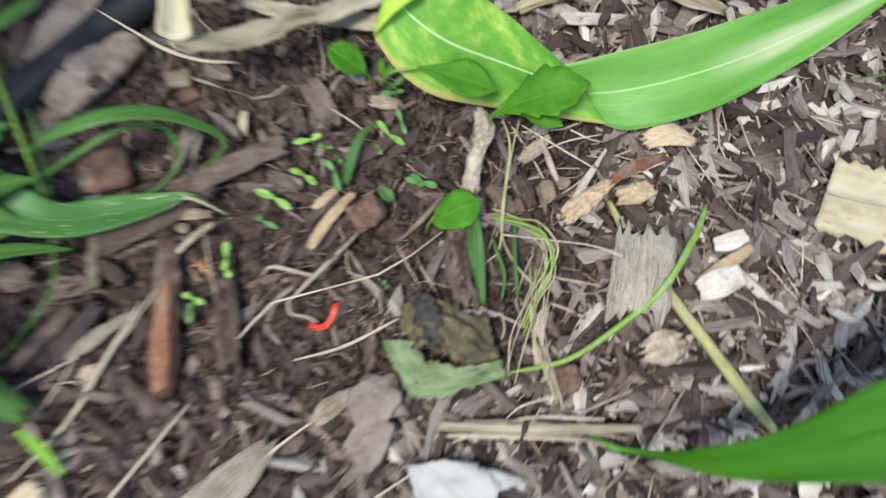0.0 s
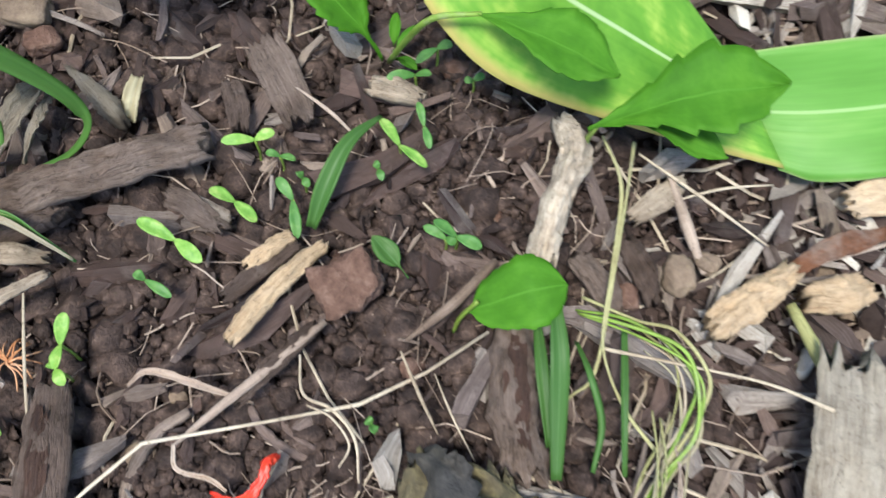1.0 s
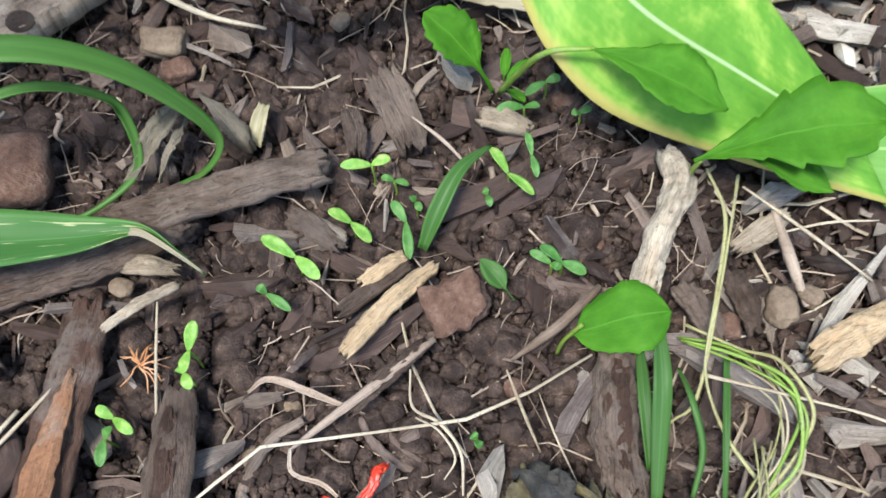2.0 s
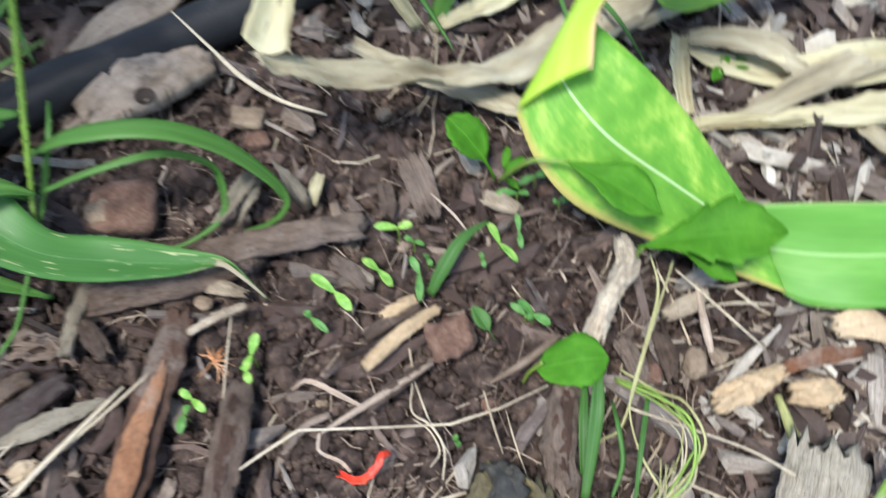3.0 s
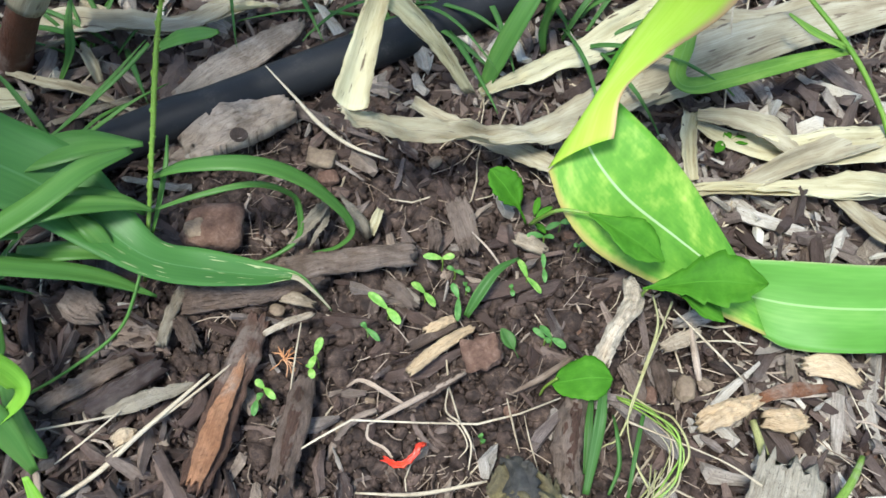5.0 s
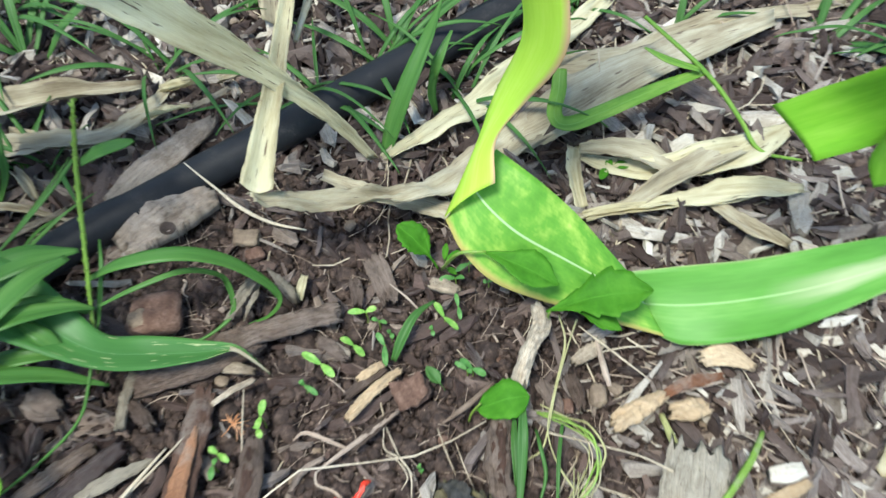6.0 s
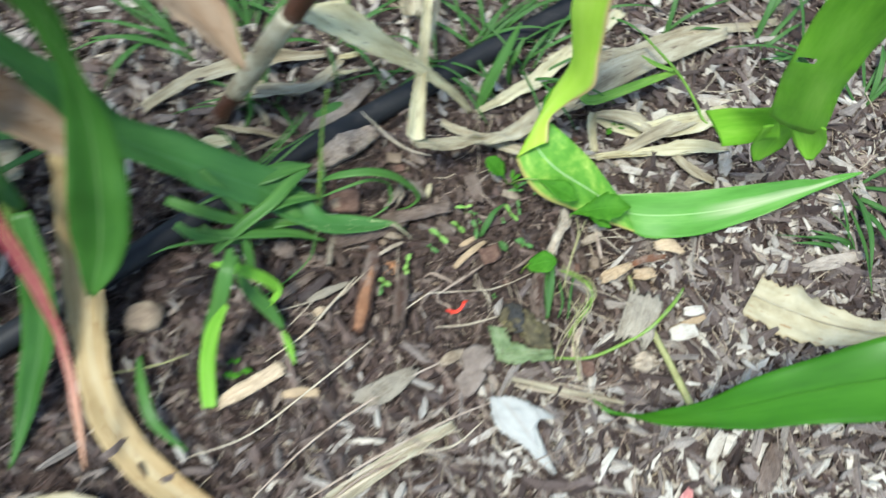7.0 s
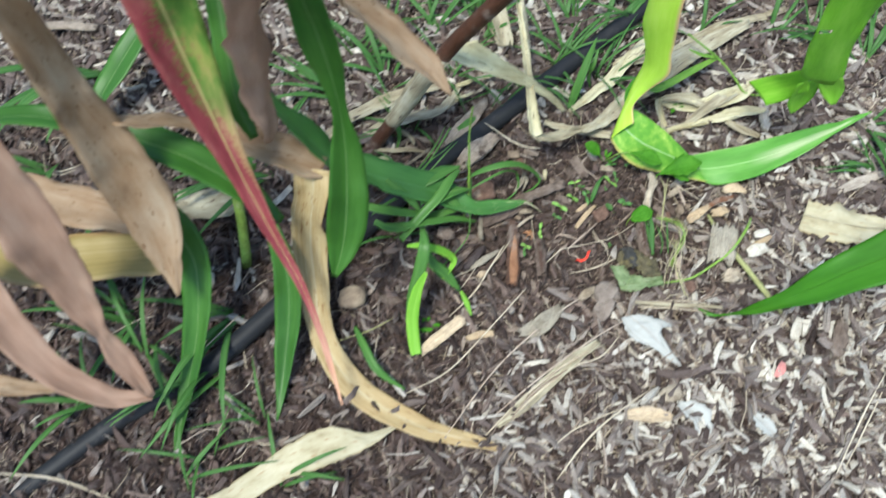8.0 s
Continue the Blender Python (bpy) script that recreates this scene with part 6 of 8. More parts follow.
tr = random.Random(4)


def strands(row, count, spread, width, kinds):
    """Several loose strands along one course."""
    for n in range(count):
        shift = Vector((tr.uniform(-1, 1), tr.uniform(-1, 1), 0)) * (spread if n else 0.0)
        loose = [(x + shift.x + tr.uniform(-1, 1) * spread * 0.5, y + shift.y + tr.uniform(-1, 1) * spread * 0.5, z + (n % 4) * 0.0009, width * tr.uniform(0.7, 1.3)) for x, y, z in row]
        hung("grass_strand", rod_mesh("grass_strand", loose, kinds[n % len(kinds)], 5, 6, 0.1, n), tangle)


strands([(0.0900, 0.0020, 0.0120), (0.1050, -0.0030, 0.0200), (0.1180, -0.0080, 0.0240), (0.1280, -0.0170, 0.0220), (0.1270, -0.0310, 0.0180), (0.1210, -0.0450, 0.0120), (0.1170, -0.0620, 0.0100)], 4, 0.0036, 0.0011, (STEM_GREEN, GREEN_STRAW, STEM_GREEN))
strands([(0.1130, -0.0060, 0.0140), (0.1240, -0.0180, 0.0170), (0.1265, -0.0320, 0.0150), (0.1190, -0.0500, 0.0120), (0.1140, -0.0740, 0.0100), (0.1120, -0.0950, 0.0080)], 4, 0.0045, 0.0008, (HUSK_PALE, GREEN_STRAW, STRAW))
strands([(0.1230, -0.0300, 0.0130), (0.1240, -0.0480, 0.0170), (0.1240, -0.0640, 0.0150), (0.1300, -0.0790, 0.0110), (0.1420, -0.1050, 0.0080)], 8, 0.0055, 0.0007, (HUSK_PALE, HUSK_PALE, ROOT, GREEN_STRAW))
strands([(0.0900, 0.0640, 0.0120), (0.0970, 0.0430, 0.0200), (0.0970, 0.0120, 0.0240), (0.0980, -0.0110, 0.0200), (0.1080, -0.0270, 0.0140), (0.1220, -0.0390, 0.0100)], 1, 0.0, 0.0012, (GREEN_STRAW,))
strands([(0.1010, 0.0640, 0.0120), (0.0990, 0.0430, 0.0210), (0.0975, 0.0120, 0.0250), (0.0980, -0.0180, 0.0140), (0.0920, -0.0270, 0.0120), (0.0860, -0.0360, 0.0080)], 1, 0.0, 0.0011, (GREEN_STRAW,))
strands([(0.0980, -0.0110, 0.0160), (0.1270, -0.0120, 0.0200), (0.1500, -0.0130, 0.0220), (0.1680, -0.0180, 0.0260)], 1, 0.0, 0.0014, (STRAW,))
hung("flat_strip", ribbon_mesh("flat_strip", [(0.1290, -0.0480, 0.0100, 0.0040), (0.1262, -0.0600, 0.0150, 0.0060), (0.1260, -0.0740, 0.0120, 0.0055), (0.1275, -0.0860, 0.0080, 0.0030)], ROOT, cup=0.3, ragged=0.3, seed=91, per=8, crinkle=0.0015), tangle, "shredded grey strip")

tuft = rooted("orange_root_tuft", (-0.0792, -0.0496, 0.0000), "tuft of fine orange root fibres", "roots")
c0 = Vector((-0.0754, -0.0514, 0.0100))
rr = random.Random(8)
for k in range(16):
    a = rr.uniform(0, 6.28)
    p = [(c0.x + math.cos(a) * d + rr.uniform(-1, 1) * 0.0012, c0.y + math.sin(a) * d + rr.uniform(-1, 1) * 0.0012, c0.z + 0.003 * math.sin(d * 400) - d * 0.3, 0.0006) for d in (0, 0.0025, 0.005, 0.008)]
    hung("fibre", rod_mesh("fibre", p, ORANGE_ROOT, 4, 3), tuft)

scrap = strip("red_scrap", [(-0.0074, -0.0772, 0.0080, 0.0032), (0.0020, -0.0773, 0.0120, 0.0036), (0.0065, -0.0707, 0.0140, 0.0036), (0.0069, -0.0652, 0.0140, 0.0036), (0.0093, -0.0616, 0.0100, 0.0023)], RED, "crumpled bright red plastic scrap", "plastic scrap", cup=0.3, wave=0.001, ragged=0.5, seed=40, crinkle=0.003)
strip("red_scrap", [(0.2607, -0.1918, 0.0080, 0.0043), (0.2661, -0.1823, 0.0120, 0.0114), (0.2695, -0.1708, 0.0080, 0.0058)], RED_FADED, "small faded red scrap among wood chips", "plastic scrap", cup=0.2, seed=41)

# ---- corn leaves ----
corn = rooted("corn_leaf", (0.1402, 0.0773, 0.0000), "broad green corn leaf folded down onto the mulch", "leaf")
TWIST_LEFT = [(0.0132, 0.0833, 0.0620), (0.0181, 0.1106, 0.0770), (0.0259, 0.1324, 0.1120), (0.0360, 0.1560, 0.1430), (0.0290, 0.1680, 0.1790), (0.0225, 0.1730, 0.2200), (0.0280, 0.1860, 0.2800), (0.0390, 0.1880, 0.3300), (0.0400, 0.1860, 0.4000)]
TWIST_RIGHT = [(0.0375, 0.0961, 0.0895), (0.0341, 0.1131, 0.1045), (0.0470, 0.1185, 0.1364), (0.0640, 0.1110, 0.1900), (0.0600, 0.1160, 0.2300), (0.0560, 0.1160, 0.2900), (0.0570, 0.1210, 0.3500), (0.0590, 0.1260, 0.4100), (0.0600, 0.1260, 0.4600)]
twisted = hung("twisted_blade", sheet_mesh("twisted_blade", TWIST_LEFT, TWIST_RIGHT, CORN_YELLOW, 0.1, 0.001, seed=50), corn, "yellow green twisted underside with a brown margin")
hung("curled_margin", ribbon_mesh("curled_margin", [(0.0321, 0.1185, 0.0720, 0.0027), (0.0269, 0.1321, 0.0780, 0.0060), (0.0253, 0.1436, 0.0880, 0.0070), (0.0312, 0.1536, 0.1040, 0.0042), (0.0371, 0.1552, 0.1140, 0.0010)], CORN_PLAIN, cup=0.2, seed=56, per=6, across=4), twisted, "darker green curled margin")
# the blade lies down from the twist, then folds over along one slanting crease
MIDDLE_LEFT = [(0.0132, 0.0833, 0.0600), (0.0290, 0.0690, 0.0496), (0.0515, 0.0627, 0.0356), (0.0900, 0.0650, 0.0212), (0.1240, 0.0670, 0.0136), (0.1538, 0.0675, 0.0101)]
MIDDLE_RIGHT = [(0.0330, 0.1230, 0.0840), (0.0460, 0.1190, 0.0800), (0.0630, 0.1135, 0.0740), (0.0860, 0.1075, 0.0600), (0.1050, 0.1010, 0.0450), (0.1228, 0.0939, 0.0315)]
hung("middle_blade", sheet_mesh("middle_blade", MIDDLE_LEFT, MIDDLE_RIGHT, CORN, 0.035, 0.0012, seed=51, per=10, across=14), corn, "glossy green blade with a yellow margin")
END_UPPER = [(0.1215, 0.0945, 0.0285), (0.1573, 0.1055, 0.0340), (0.1953, 0.1203, 0.0352), (0.2359, 0.1390, 0.0364), (0.2700, 0.1560, 0.0362), (0.2990, 0.1700, 0.0357), (0.3200, 0.1780, 0.0350), (0.3440, 0.1930, 0.0345), (0.3640, 0.2030, 0.0340)]
END_LOWER = [(0.1530, 0.0680, 0.0080), (0.1650, 0.0637, 0.0128), (0.1863, 0.0680, 0.0185), (0.2180, 0.0820, 0.0210), (0.2450, 0.1000, 0.0230), (0.2780, 0.1260, 0.0255), (0.3080, 0.1530, 0.0280), (0.3380, 0.1790, 0.0310), (0.3640, 0.2010, 0.0335)]
hung("end_blade", sheet_mesh("end_blade", END_UPPER, END_LOWER, CORN_END, -0.05, 0.0022, seed=52, per=10, across=14), corn)
corn_c = rooted("corn_leaf", (0.1815, -0.1215, 0.0000), "broad pointed green corn leaf close over the mulch", "leaf")
BROAD_UPPER = [(0.1522, -0.1120, 0.0080), (0.1700, -0.1210, 0.0110), (0.1880, -0.1235, 0.0210), (0.2250, -0.1175, 0.0750), (0.2650, -0.0900, 0.1250), (0.3080, -0.0610, 0.1650), (0.3590, -0.0320, 0.2000), (0.4070, -0.0110, 0.2250)]
BROAD_LOWER = [(0.1505, -0.1128, 0.0060), (0.1680, -0.1250, 0.0100), (0.1870, -0.1275, 0.0200), (0.2260, -0.1350, 0.0820), (0.2730, -0.1300, 0.1250), (0.3130, -0.1180, 0.1550), (0.3670, -0.1030, 0.1950), (0.4140, -0.0880, 0.2200)]
broad = hung("blade", sheet_mesh("blade", BROAD_UPPER, BROAD_LOWER, CORN_PLAIN, -0.06, 0.0022, seed=53, per=10, across=12), corn_c)
hung("midrib", rod_mesh("midrib", [((a[0] + b[0]) / 2, (a[1] + b[1]) / 2, (a[2] + b[2]) / 2 - 0.0032, 0.0016) for a, b in zip(BROAD_UPPER[2:], BROAD_LOWER[2:])], CORN_PLAIN, 6, 6), broad, "slightly paler midrib")
corn_d = rooted("corn_leaf", (0.2564, 0.1967, 0.0000), "green corn leaf with a hole and torn end, purple midrib", "leaf")
torn = hung("blade", sheet_mesh("blade", [(0.1690, 0.0150, 0.6200), (0.1730, 0.0370, 0.5500), (0.1790, 0.0640, 0.4700), (0.1840, 0.0740, 0.4000), (0.1920, 0.0870, 0.3200), (0.2110, 0.1110, 0.2200)], [(0.2180, 0.0300, 0.6200), (0.2250, 0.0510, 0.5500), (0.2330, 0.0640, 0.4800), (0.2340, 0.0790, 0.4000), (0.2360, 0.0900, 0.3300), (0.2610, 0.1140, 0.2100)], CORN_PURPLE, -0.05, 0.002, seed=54, per=9, across=14), corn_d)
hole = Vector((0.1980, 0.0780, 0.3450))
bm = bmesh.new()
bm.from_mesh(torn.data)
eaten = sorted(bm.faces, key=lambda q: (q.calc_center_median() - hole).length)[:8]
bmesh.ops.delete(bm, geom=eaten, context="FACES")
bm.to_mesh(torn.data)
bm.free()
for k, (upper, lower) in enumerate((
    ([(0.2100, 0.1060, 0.2400), (0.1960, 0.1450, 0.1700), (0.1730, 0.1600, 0.1250)], [(0.2330, 0.1140, 0.1900), (0.2170, 0.1220, 0.1550), (0.1980, 0.1250, 0.1300)]),
    ([(0.2140, 0.1150, 0.2000), (0.2210, 0.1250, 0.1400), (0.2320, 0.1290, 0.1150)], [(0.2420, 0.1140, 0.2150), (0.2440, 0.1270, 0.1600), (0.2380, 0.1300, 0.1150)]),
    ([(0.2280, 0.1090, 0.2200), (0.2460, 0.1140, 0.1900), (0.2640, 0.1120, 0.1700)], [(0.2560, 0.1080, 0.2350), (0.2690, 0.1130, 0.2000), (0.2700, 0.1140, 0.1700)]),
)):
    hung("torn_lobe", sheet_mesh("torn_lobe", upper, lower, CORN_PURPLE, 0.05, 0.002, seed=55 + k, per=9, across=8), torn)
hung("midrib", rod_mesh("midrib", [(0.1950, 0.0250, 0.6150, 0.0030), (0.2020, 0.0450, 0.5490, 0.0028), (0.2070, 0.0665, 0.4740, 0.0024), (0.2100, 0.0785, 0.3990, 0.0022), (0.2150, 0.0895, 0.3240, 0.0020), (0.2360, 0.1130, 0.2160, 0.0012)], MAROON, 6, 6), torn, "purple brown midrib")

# ---- sorghum plant ----
plant = rooted("sorghum_plant", (-0.4475, -0.1590, 0.0000), "sorghum plant with green, reddened and withered leaves", "plant")
hung("stalk", rod_mesh("stalk", [(-0.4492, -0.1573, -0.0050, 0.0140), (-0.4445, -0.1228, 0.0900, 0.0131), (-0.4466, -0.0925, 0.1800, 0.0117), (-0.4547, -0.0609, 0.3200, 0.0110), (-0.4502, -0.0574, 0.4500, 0.0108), (-0.4210, -0.0839, 0.6000, 0.0098)], STEM_GREEN, 10, 5, 0.05), plant)
PLANT_LEAVES = (
    ("red_leaf", [(-0.3698, -0.1572, 0.7000, 0.0440), (-0.3991, -0.1255, 0.5600, 0.0584), (-0.4033, -0.1272, 0.4500, 0.0520), (-0.3902, -0.1487, 0.3300, 0.0315), (-0.3635, -0.1814, 0.2150, 0.0179), (-0.3241, -0.2261, 0.1300, 0.0101), (-0.2891, -0.2848, 0.0850, 0.0075), (-0.2619, -0.3364, 0.0620, 0.0027)], RED_BLADE, 0.15, -10, "leaf turned crimson along one margin"),
    ("dry_leaf", [(-0.5015, -0.1535, 0.3600, 0.0149), (-0.4541, -0.1146, 0.3000, 0.0208), (-0.4032, -0.1027, 0.2620, 0.0393), (-0.3518, -0.0986, 0.2280, 0.0455), (-0.3210, -0.0965, 0.2060, 0.0265)], DRY_BROWN, 0.2, 0, "withered tan leaf"),
    ("dry_leaf", [(-0.3317, -0.1025, 0.2140, 0.0433), (-0.3316, -0.1202, 0.1900, 0.0466), (-0.3408, -0.1479, 0.1150, 0.0464), (-0.3343, -0.1876, 0.0620, 0.0391), (-0.3155, -0.2465, 0.0160, 0.0324), (-0.2579, -0.3030, 0.0100, 0.0361), (-0.1758, -0.3333, 0.0090, 0.0284), (-0.1060, -0.3404, 0.0080, 0.0169), (-0.0496, -0.3450, 0.0050, 0.0042)], DRY, 0.12, 0, "withered tan leaf drooping to the ground"),
    ("dry_leaf", [(-0.2766, -0.1617, 0.7000, 0.0432), (-0.3126, -0.1279, 0.5800, 0.0509), (-0.3356, -0.1138, 0.4900, 0.0535), (-0.3501, -0.1071, 0.3950, 0.0475), (-0.3569, -0.1165, 0.3000, 0.0157)], DRY_PINK, 0.15, 10, "pinkish brown withered leaf"),
    ("dry_leaf", [(-0.3278, -0.0944, 0.5900, 0.0265), (-0.3047, -0.0594, 0.5200, 0.0361), (-0.2809, -0.0334, 0.4500, 0.0426), (-0.2434, -0.0273, 0.4000, 0.0437), (-0.2044, -0.0379, 0.3660, 0.0288), (-0.1726, -0.0554, 0.3400, 0.0029)], DRY_BROWN, 0.2, 5, "withered brown leaf"),
    ("green_leaf", [(-0.2807, -0.1254, 0.6500, 0.0222), (-0.2872, -0.0970, 0.5400, 0.0308), (-0.2820, -0.0940, 0.4400, 0.0336), (-0.2779, -0.1004, 0.3620, 0.0159), (-0.2750, -0.1189, 0.3020, 0.0347), (-0.2752, -0.1495, 0.2400, 0.0464), (-0.2797, -0.1771, 0.1900, 0.0390), (-0.2908, -0.2040, 0.1450, 0.0054)], CORN_DARK, 0.15, [0, 0, 0, 0, 25, 30, 30, 20], ""),
    ("green_leaf", [(-0.4215, -0.0020, 0.4300, 0.0224), (-0.4061, -0.0521, 0.3900, 0.0251), (-0.3935, -0.0955, 0.3450, 0.0258), (-0.3767, -0.1178, 0.3000, 0.0097)], CORN_DARK, 0.15, 0, ""),
    ("green_leaf", [(-0.5664, -0.1286, 0.3000, 0.0246), (-0.5121, -0.1321, 0.2850, 0.0397), (-0.4538, -0.1349, 0.2600, 0.0416), (-0.4003, -0.1458, 0.2250, 0.0322), (-0.3566, -0.1616, 0.1900, 0.0092)], CORN_DARK, 0.15, 0, ""),
    ("green_leaf", [(-0.5444, -0.1608, 0.2620, 0.0126), (-0.5147, -0.1791, 0.2450, 0.0380), (-0.4888, -0.1911, 0.2120, 0.0427), (-0.4737, -0.1997, 0.1720, 0.0427), (-0.4631, -0.2212, 0.1300, 0.0398), (-0.4598, -0.2773, 0.0800, 0.0325), (-0.4675, -0.3461, 0.0300, 0.0205), (-0.4663, -0.4291, 0.0050, 0.0030)], CORN_DARK, 0.2, 0, ""),
    ("green_leaf", [(-0.3809, -0.1550, 0.1500, 0.0164), (-0.3601, -0.1952, 0.1100, 0.0300), (-0.3550, -0.2386, 0.0650, 0.0335), (-0.3537, -0.2951, 0.0280, 0.0215), (-0.3511, -0.3591, 0.0030, 0.0025)], CORN_DARK, 0.2, 0, ""),
    ("green_leaf", [(-0.3696, -0.0847, 0.3300, 0.0243), (-0.3451, -0.0763, 0.2600, 0.0340), (-0.3173, -0.0725, 0.1900, 0.0399), (-0.2813, -0.0521, 0.1220, 0.0487), (-0.2358, -0.0411, 0.0880, 0.0461), (-0.2009, -0.0349, 0.0640, 0.0416), (-0.1577, -0.0413, 0.0480, 0.0231), (-0.1318, -0.0325, 0.0360, 0.0206), (-0.1065, -0.0211, 0.0280, 0.0135), (-0.0878, -0.0126, 0.0240, 0.0046), (-0.0750, -0.0156, 0.0220, 0.0025), (-0.0644, -0.0184, 0.0160, 0.0011)], SCARRED, 0.16, 0, "green leaf with pale scars and a dead tip"),
    ("green_leaf", [(-0.6636, -0.1594, 0.3300, 0.0179), (-0.6181, -0.1361, 0.3100, 0.0269), (-0.5700, -0.1304, 0.2900, 0.0249), (-0.5386, -0.1374, 0.2800, 0.0087)], CORN_DARK, 0.15, 0, ""),
    ("green_leaf", [(-0.6449, 0.1625, 0.1100, 0.0128), (-0.6687, 0.1101, 0.0900, 0.0367), (-0.6925, 0.0577, 0.0700, 0.0368), (-0.7114, 0.0152, 0.0500, 0.0160)], CORN_DARK, 0.1, 0, ""),
    ("dry_leaf", [(-0.4716, -0.1975, 0.6800, 0.0301), (-0.5032, -0.1704, 0.5600, 0.0335), (-0.5195, -0.1643, 0.4200, 0.0450), (-0.5070, -0.1766, 0.3100, 0.0619), (-0.4853, -0.2046, 0.2350, 0.0580), (-0.4716, -0.2385, 0.1880, 0.0298), (-0.4604, -0.2652, 0.1630, 0.0039)], DRY_BROWN, 0.12, 0, "withered tan brown leaf"),
    ("dry_leaf", [(-0.7372, -0.2443, 0.1600, 0.0613), (-0.6519, -0.2513, 0.1500, 0.0652), (-0.5711, -0.2256, 0.1400, 0.0631), (-0.5082, -0.2066, 0.1300, 0.0554), (-0.4864, -0.2147, 0.1220, 0.0208)], DRY_YELLOW, 0.1, 0, "yellowish withered leaf"),
    ("dry_leaf", [(-0.7416, -0.1704, 0.1800, 0.0412), (-0.6575, -0.1791, 0.1800, 0.0503), (-0.5859, -0.1833, 0.1750, 0.0514), (-0.5226, -0.1879, 0.1680, 0.0270)], DRY_BROWN, 0.15, 0, "withered brown leaf"),
    ("dry_leaf", [(-0.5837, -0.2306, 0.4800, 0.0539), (-0.5687, -0.2546, 0.3900, 0.0643), (-0.5561, -0.2792, 0.3000, 0.0650), (-0.5482, -0.3034, 0.2050, 0.0415), (-0.5354, -0.3238, 0.1650, 0.0168), (-0.5196, -0.3414, 0.1250, 0.0306), (-0.4873, -0.3706, 0.0800, 0.0082)], DRY_PINK, 0.2, 0, "pinkish brown withered leaf"),
    ("dry_leaf", [(-0.6849, -0.2806, 0.2500, 0.0494), (-0.6490, -0.3298, 0.1800, 0.0477), (-0.5979, -0.3694, 0.1250, 0.0371), (-0.5363, -0.3824, 0.0920, 0.0270), (-0.4881, -0.3702, 0.0780, 0.0096)], DRY_PINK, 0.2, 0, "pinkish brown withered leaf"),
    ("dry_leaf", [(-0.7006, -0.4014, 0.1100, 0.0295), (-0.6512, -0.3934, 0.1000, 0.0243), (-0.6062, -0.3837, 0.0800, 0.0069)], DRY_BROWN, 0.15, 0, "withered tan leaf"),
)
for k, (name, row, mat, cup, roll, label) in enumerate(PLANT_LEAVES):
    hung(name, ribbon_mesh(name, row, mat, cup=cup, roll=roll, wave=0.004 if "dry" in name else 0.002, ragged=0.06 if "dry" in name else 0.0, seed=60 + k, per=8, across=8, crinkle=0.003 if "dry" in name else 0.0), plant, label)

hung("dead_tip", ribbon_mesh("dead_tip", [(-0.0891, -0.0142, 0.0270, 0.0028), (-0.0840, -0.0140, 0.0270, 0.0022), (-0.0743, -0.0165, 0.0250, 0.0014), (-0.0647, -0.0187, 0.0180, 0.0006)], HUSK, cup=0.3, seed=88, per=6, across=4), plant, "withered tan leaf tip")

cut = rooted("cut_stem", (-0.3170, 0.0500, 0.0000), "dark maroon stalk leaning in a pale dry sheath", "stem")
hung("stem", rod_mesh("stem", [(-0.0780, 0.0560, 0.4700, 0.0190), (-0.1422, 0.0703, 0.3422, 0.0200), (-0.2060, 0.0825, 0.2162, 0.0200), (-0.2826, 0.0570, 0.0700, 0.0190), (-0.3050, 0.0515, 0.0240, 0.0200), (-0.3170, 0.0500, -0.0040, 0.0220)], MAROON, 12, 6, 0.05), cut)
hung("sheath", rod_mesh("sheath", [(-0.2120, 0.0800, 0.2060, 0.0215), (-0.2380, 0.0730, 0.1560, 0.0220), (-0.2620, 0.0640, 0.1080, 0.0220), (-0.2830, 0.0570, 0.0700, 0.0225)], HUSK, 14, 8, 0.06), cut, "pale dry leaf sheath")
hung("sheath_edge", ribbon_mesh("sheath_edge", [(-0.2200, 0.0880, 0.2000, 0.0060), (-0.2440, 0.0860, 0.1500, 0.0160), (-0.2680, 0.0780, 0.1000, 0.0200), (-0.2900, 0.0760, 0.0560, 0.0120)], HUSK, cup=0.3, wave=0.002, ragged=0.15, seed=93, per=9, crinkle=0.002), cut, "loose tan edge of the sheath")

# ---- grass ----
def blade(row, material, parent, seed, cup=0.07, roll=0):
    return hung("grass_blade", ribbon_mesh("grass_blade", row, material, cup=cup, roll=roll, wave=0.0008, seed=seed, per=7, across=4, thick=0.0003), parent)


arching = rooted("grass_plant", (-0.1799, -0.0190, 0.0000), "flowering grass plant with arching green blades", "grass")
flower_stem = hung("stem", rod_mesh("stem", [(-0.1682, -0.0402, 0.0020, 0.0023), (-0.1627, -0.0281, 0.0420, 0.0024), (-0.1660, -0.0012, 0.0820, 0.0025), (-0.1705, 0.0265, 0.1200, 0.0026), (-0.1692, 0.0466, 0.1550, 0.0018)], STEM_GREEN, 7, 5, 0.35), arching, "green stem with a thin seed head")
hung("stem", rod_mesh("stem", [(-0.1907, -0.1251, 0.0030, 0.0018), (-0.1722, -0.1027, 0.0120, 0.0018), (-0.1565, -0.0766, 0.0220, 0.0018), (-0.1555, -0.0564, 0.0320, 0.0018), (-0.1619, -0.0293, 0.0420, 0.0020)], GRASS, 7, 5, 0.1), arching)
grains, centre = bmesh.new(), smooth_path([(-0.1642, -0.0174, 0.0570, 0.0023), (-0.1660, -0.0012, 0.0820, 0.0025), (-0.1705, 0.0265, 0.1200, 0.0026), (-0.1692, 0.0466, 0.1550, 0.0018)], 14)
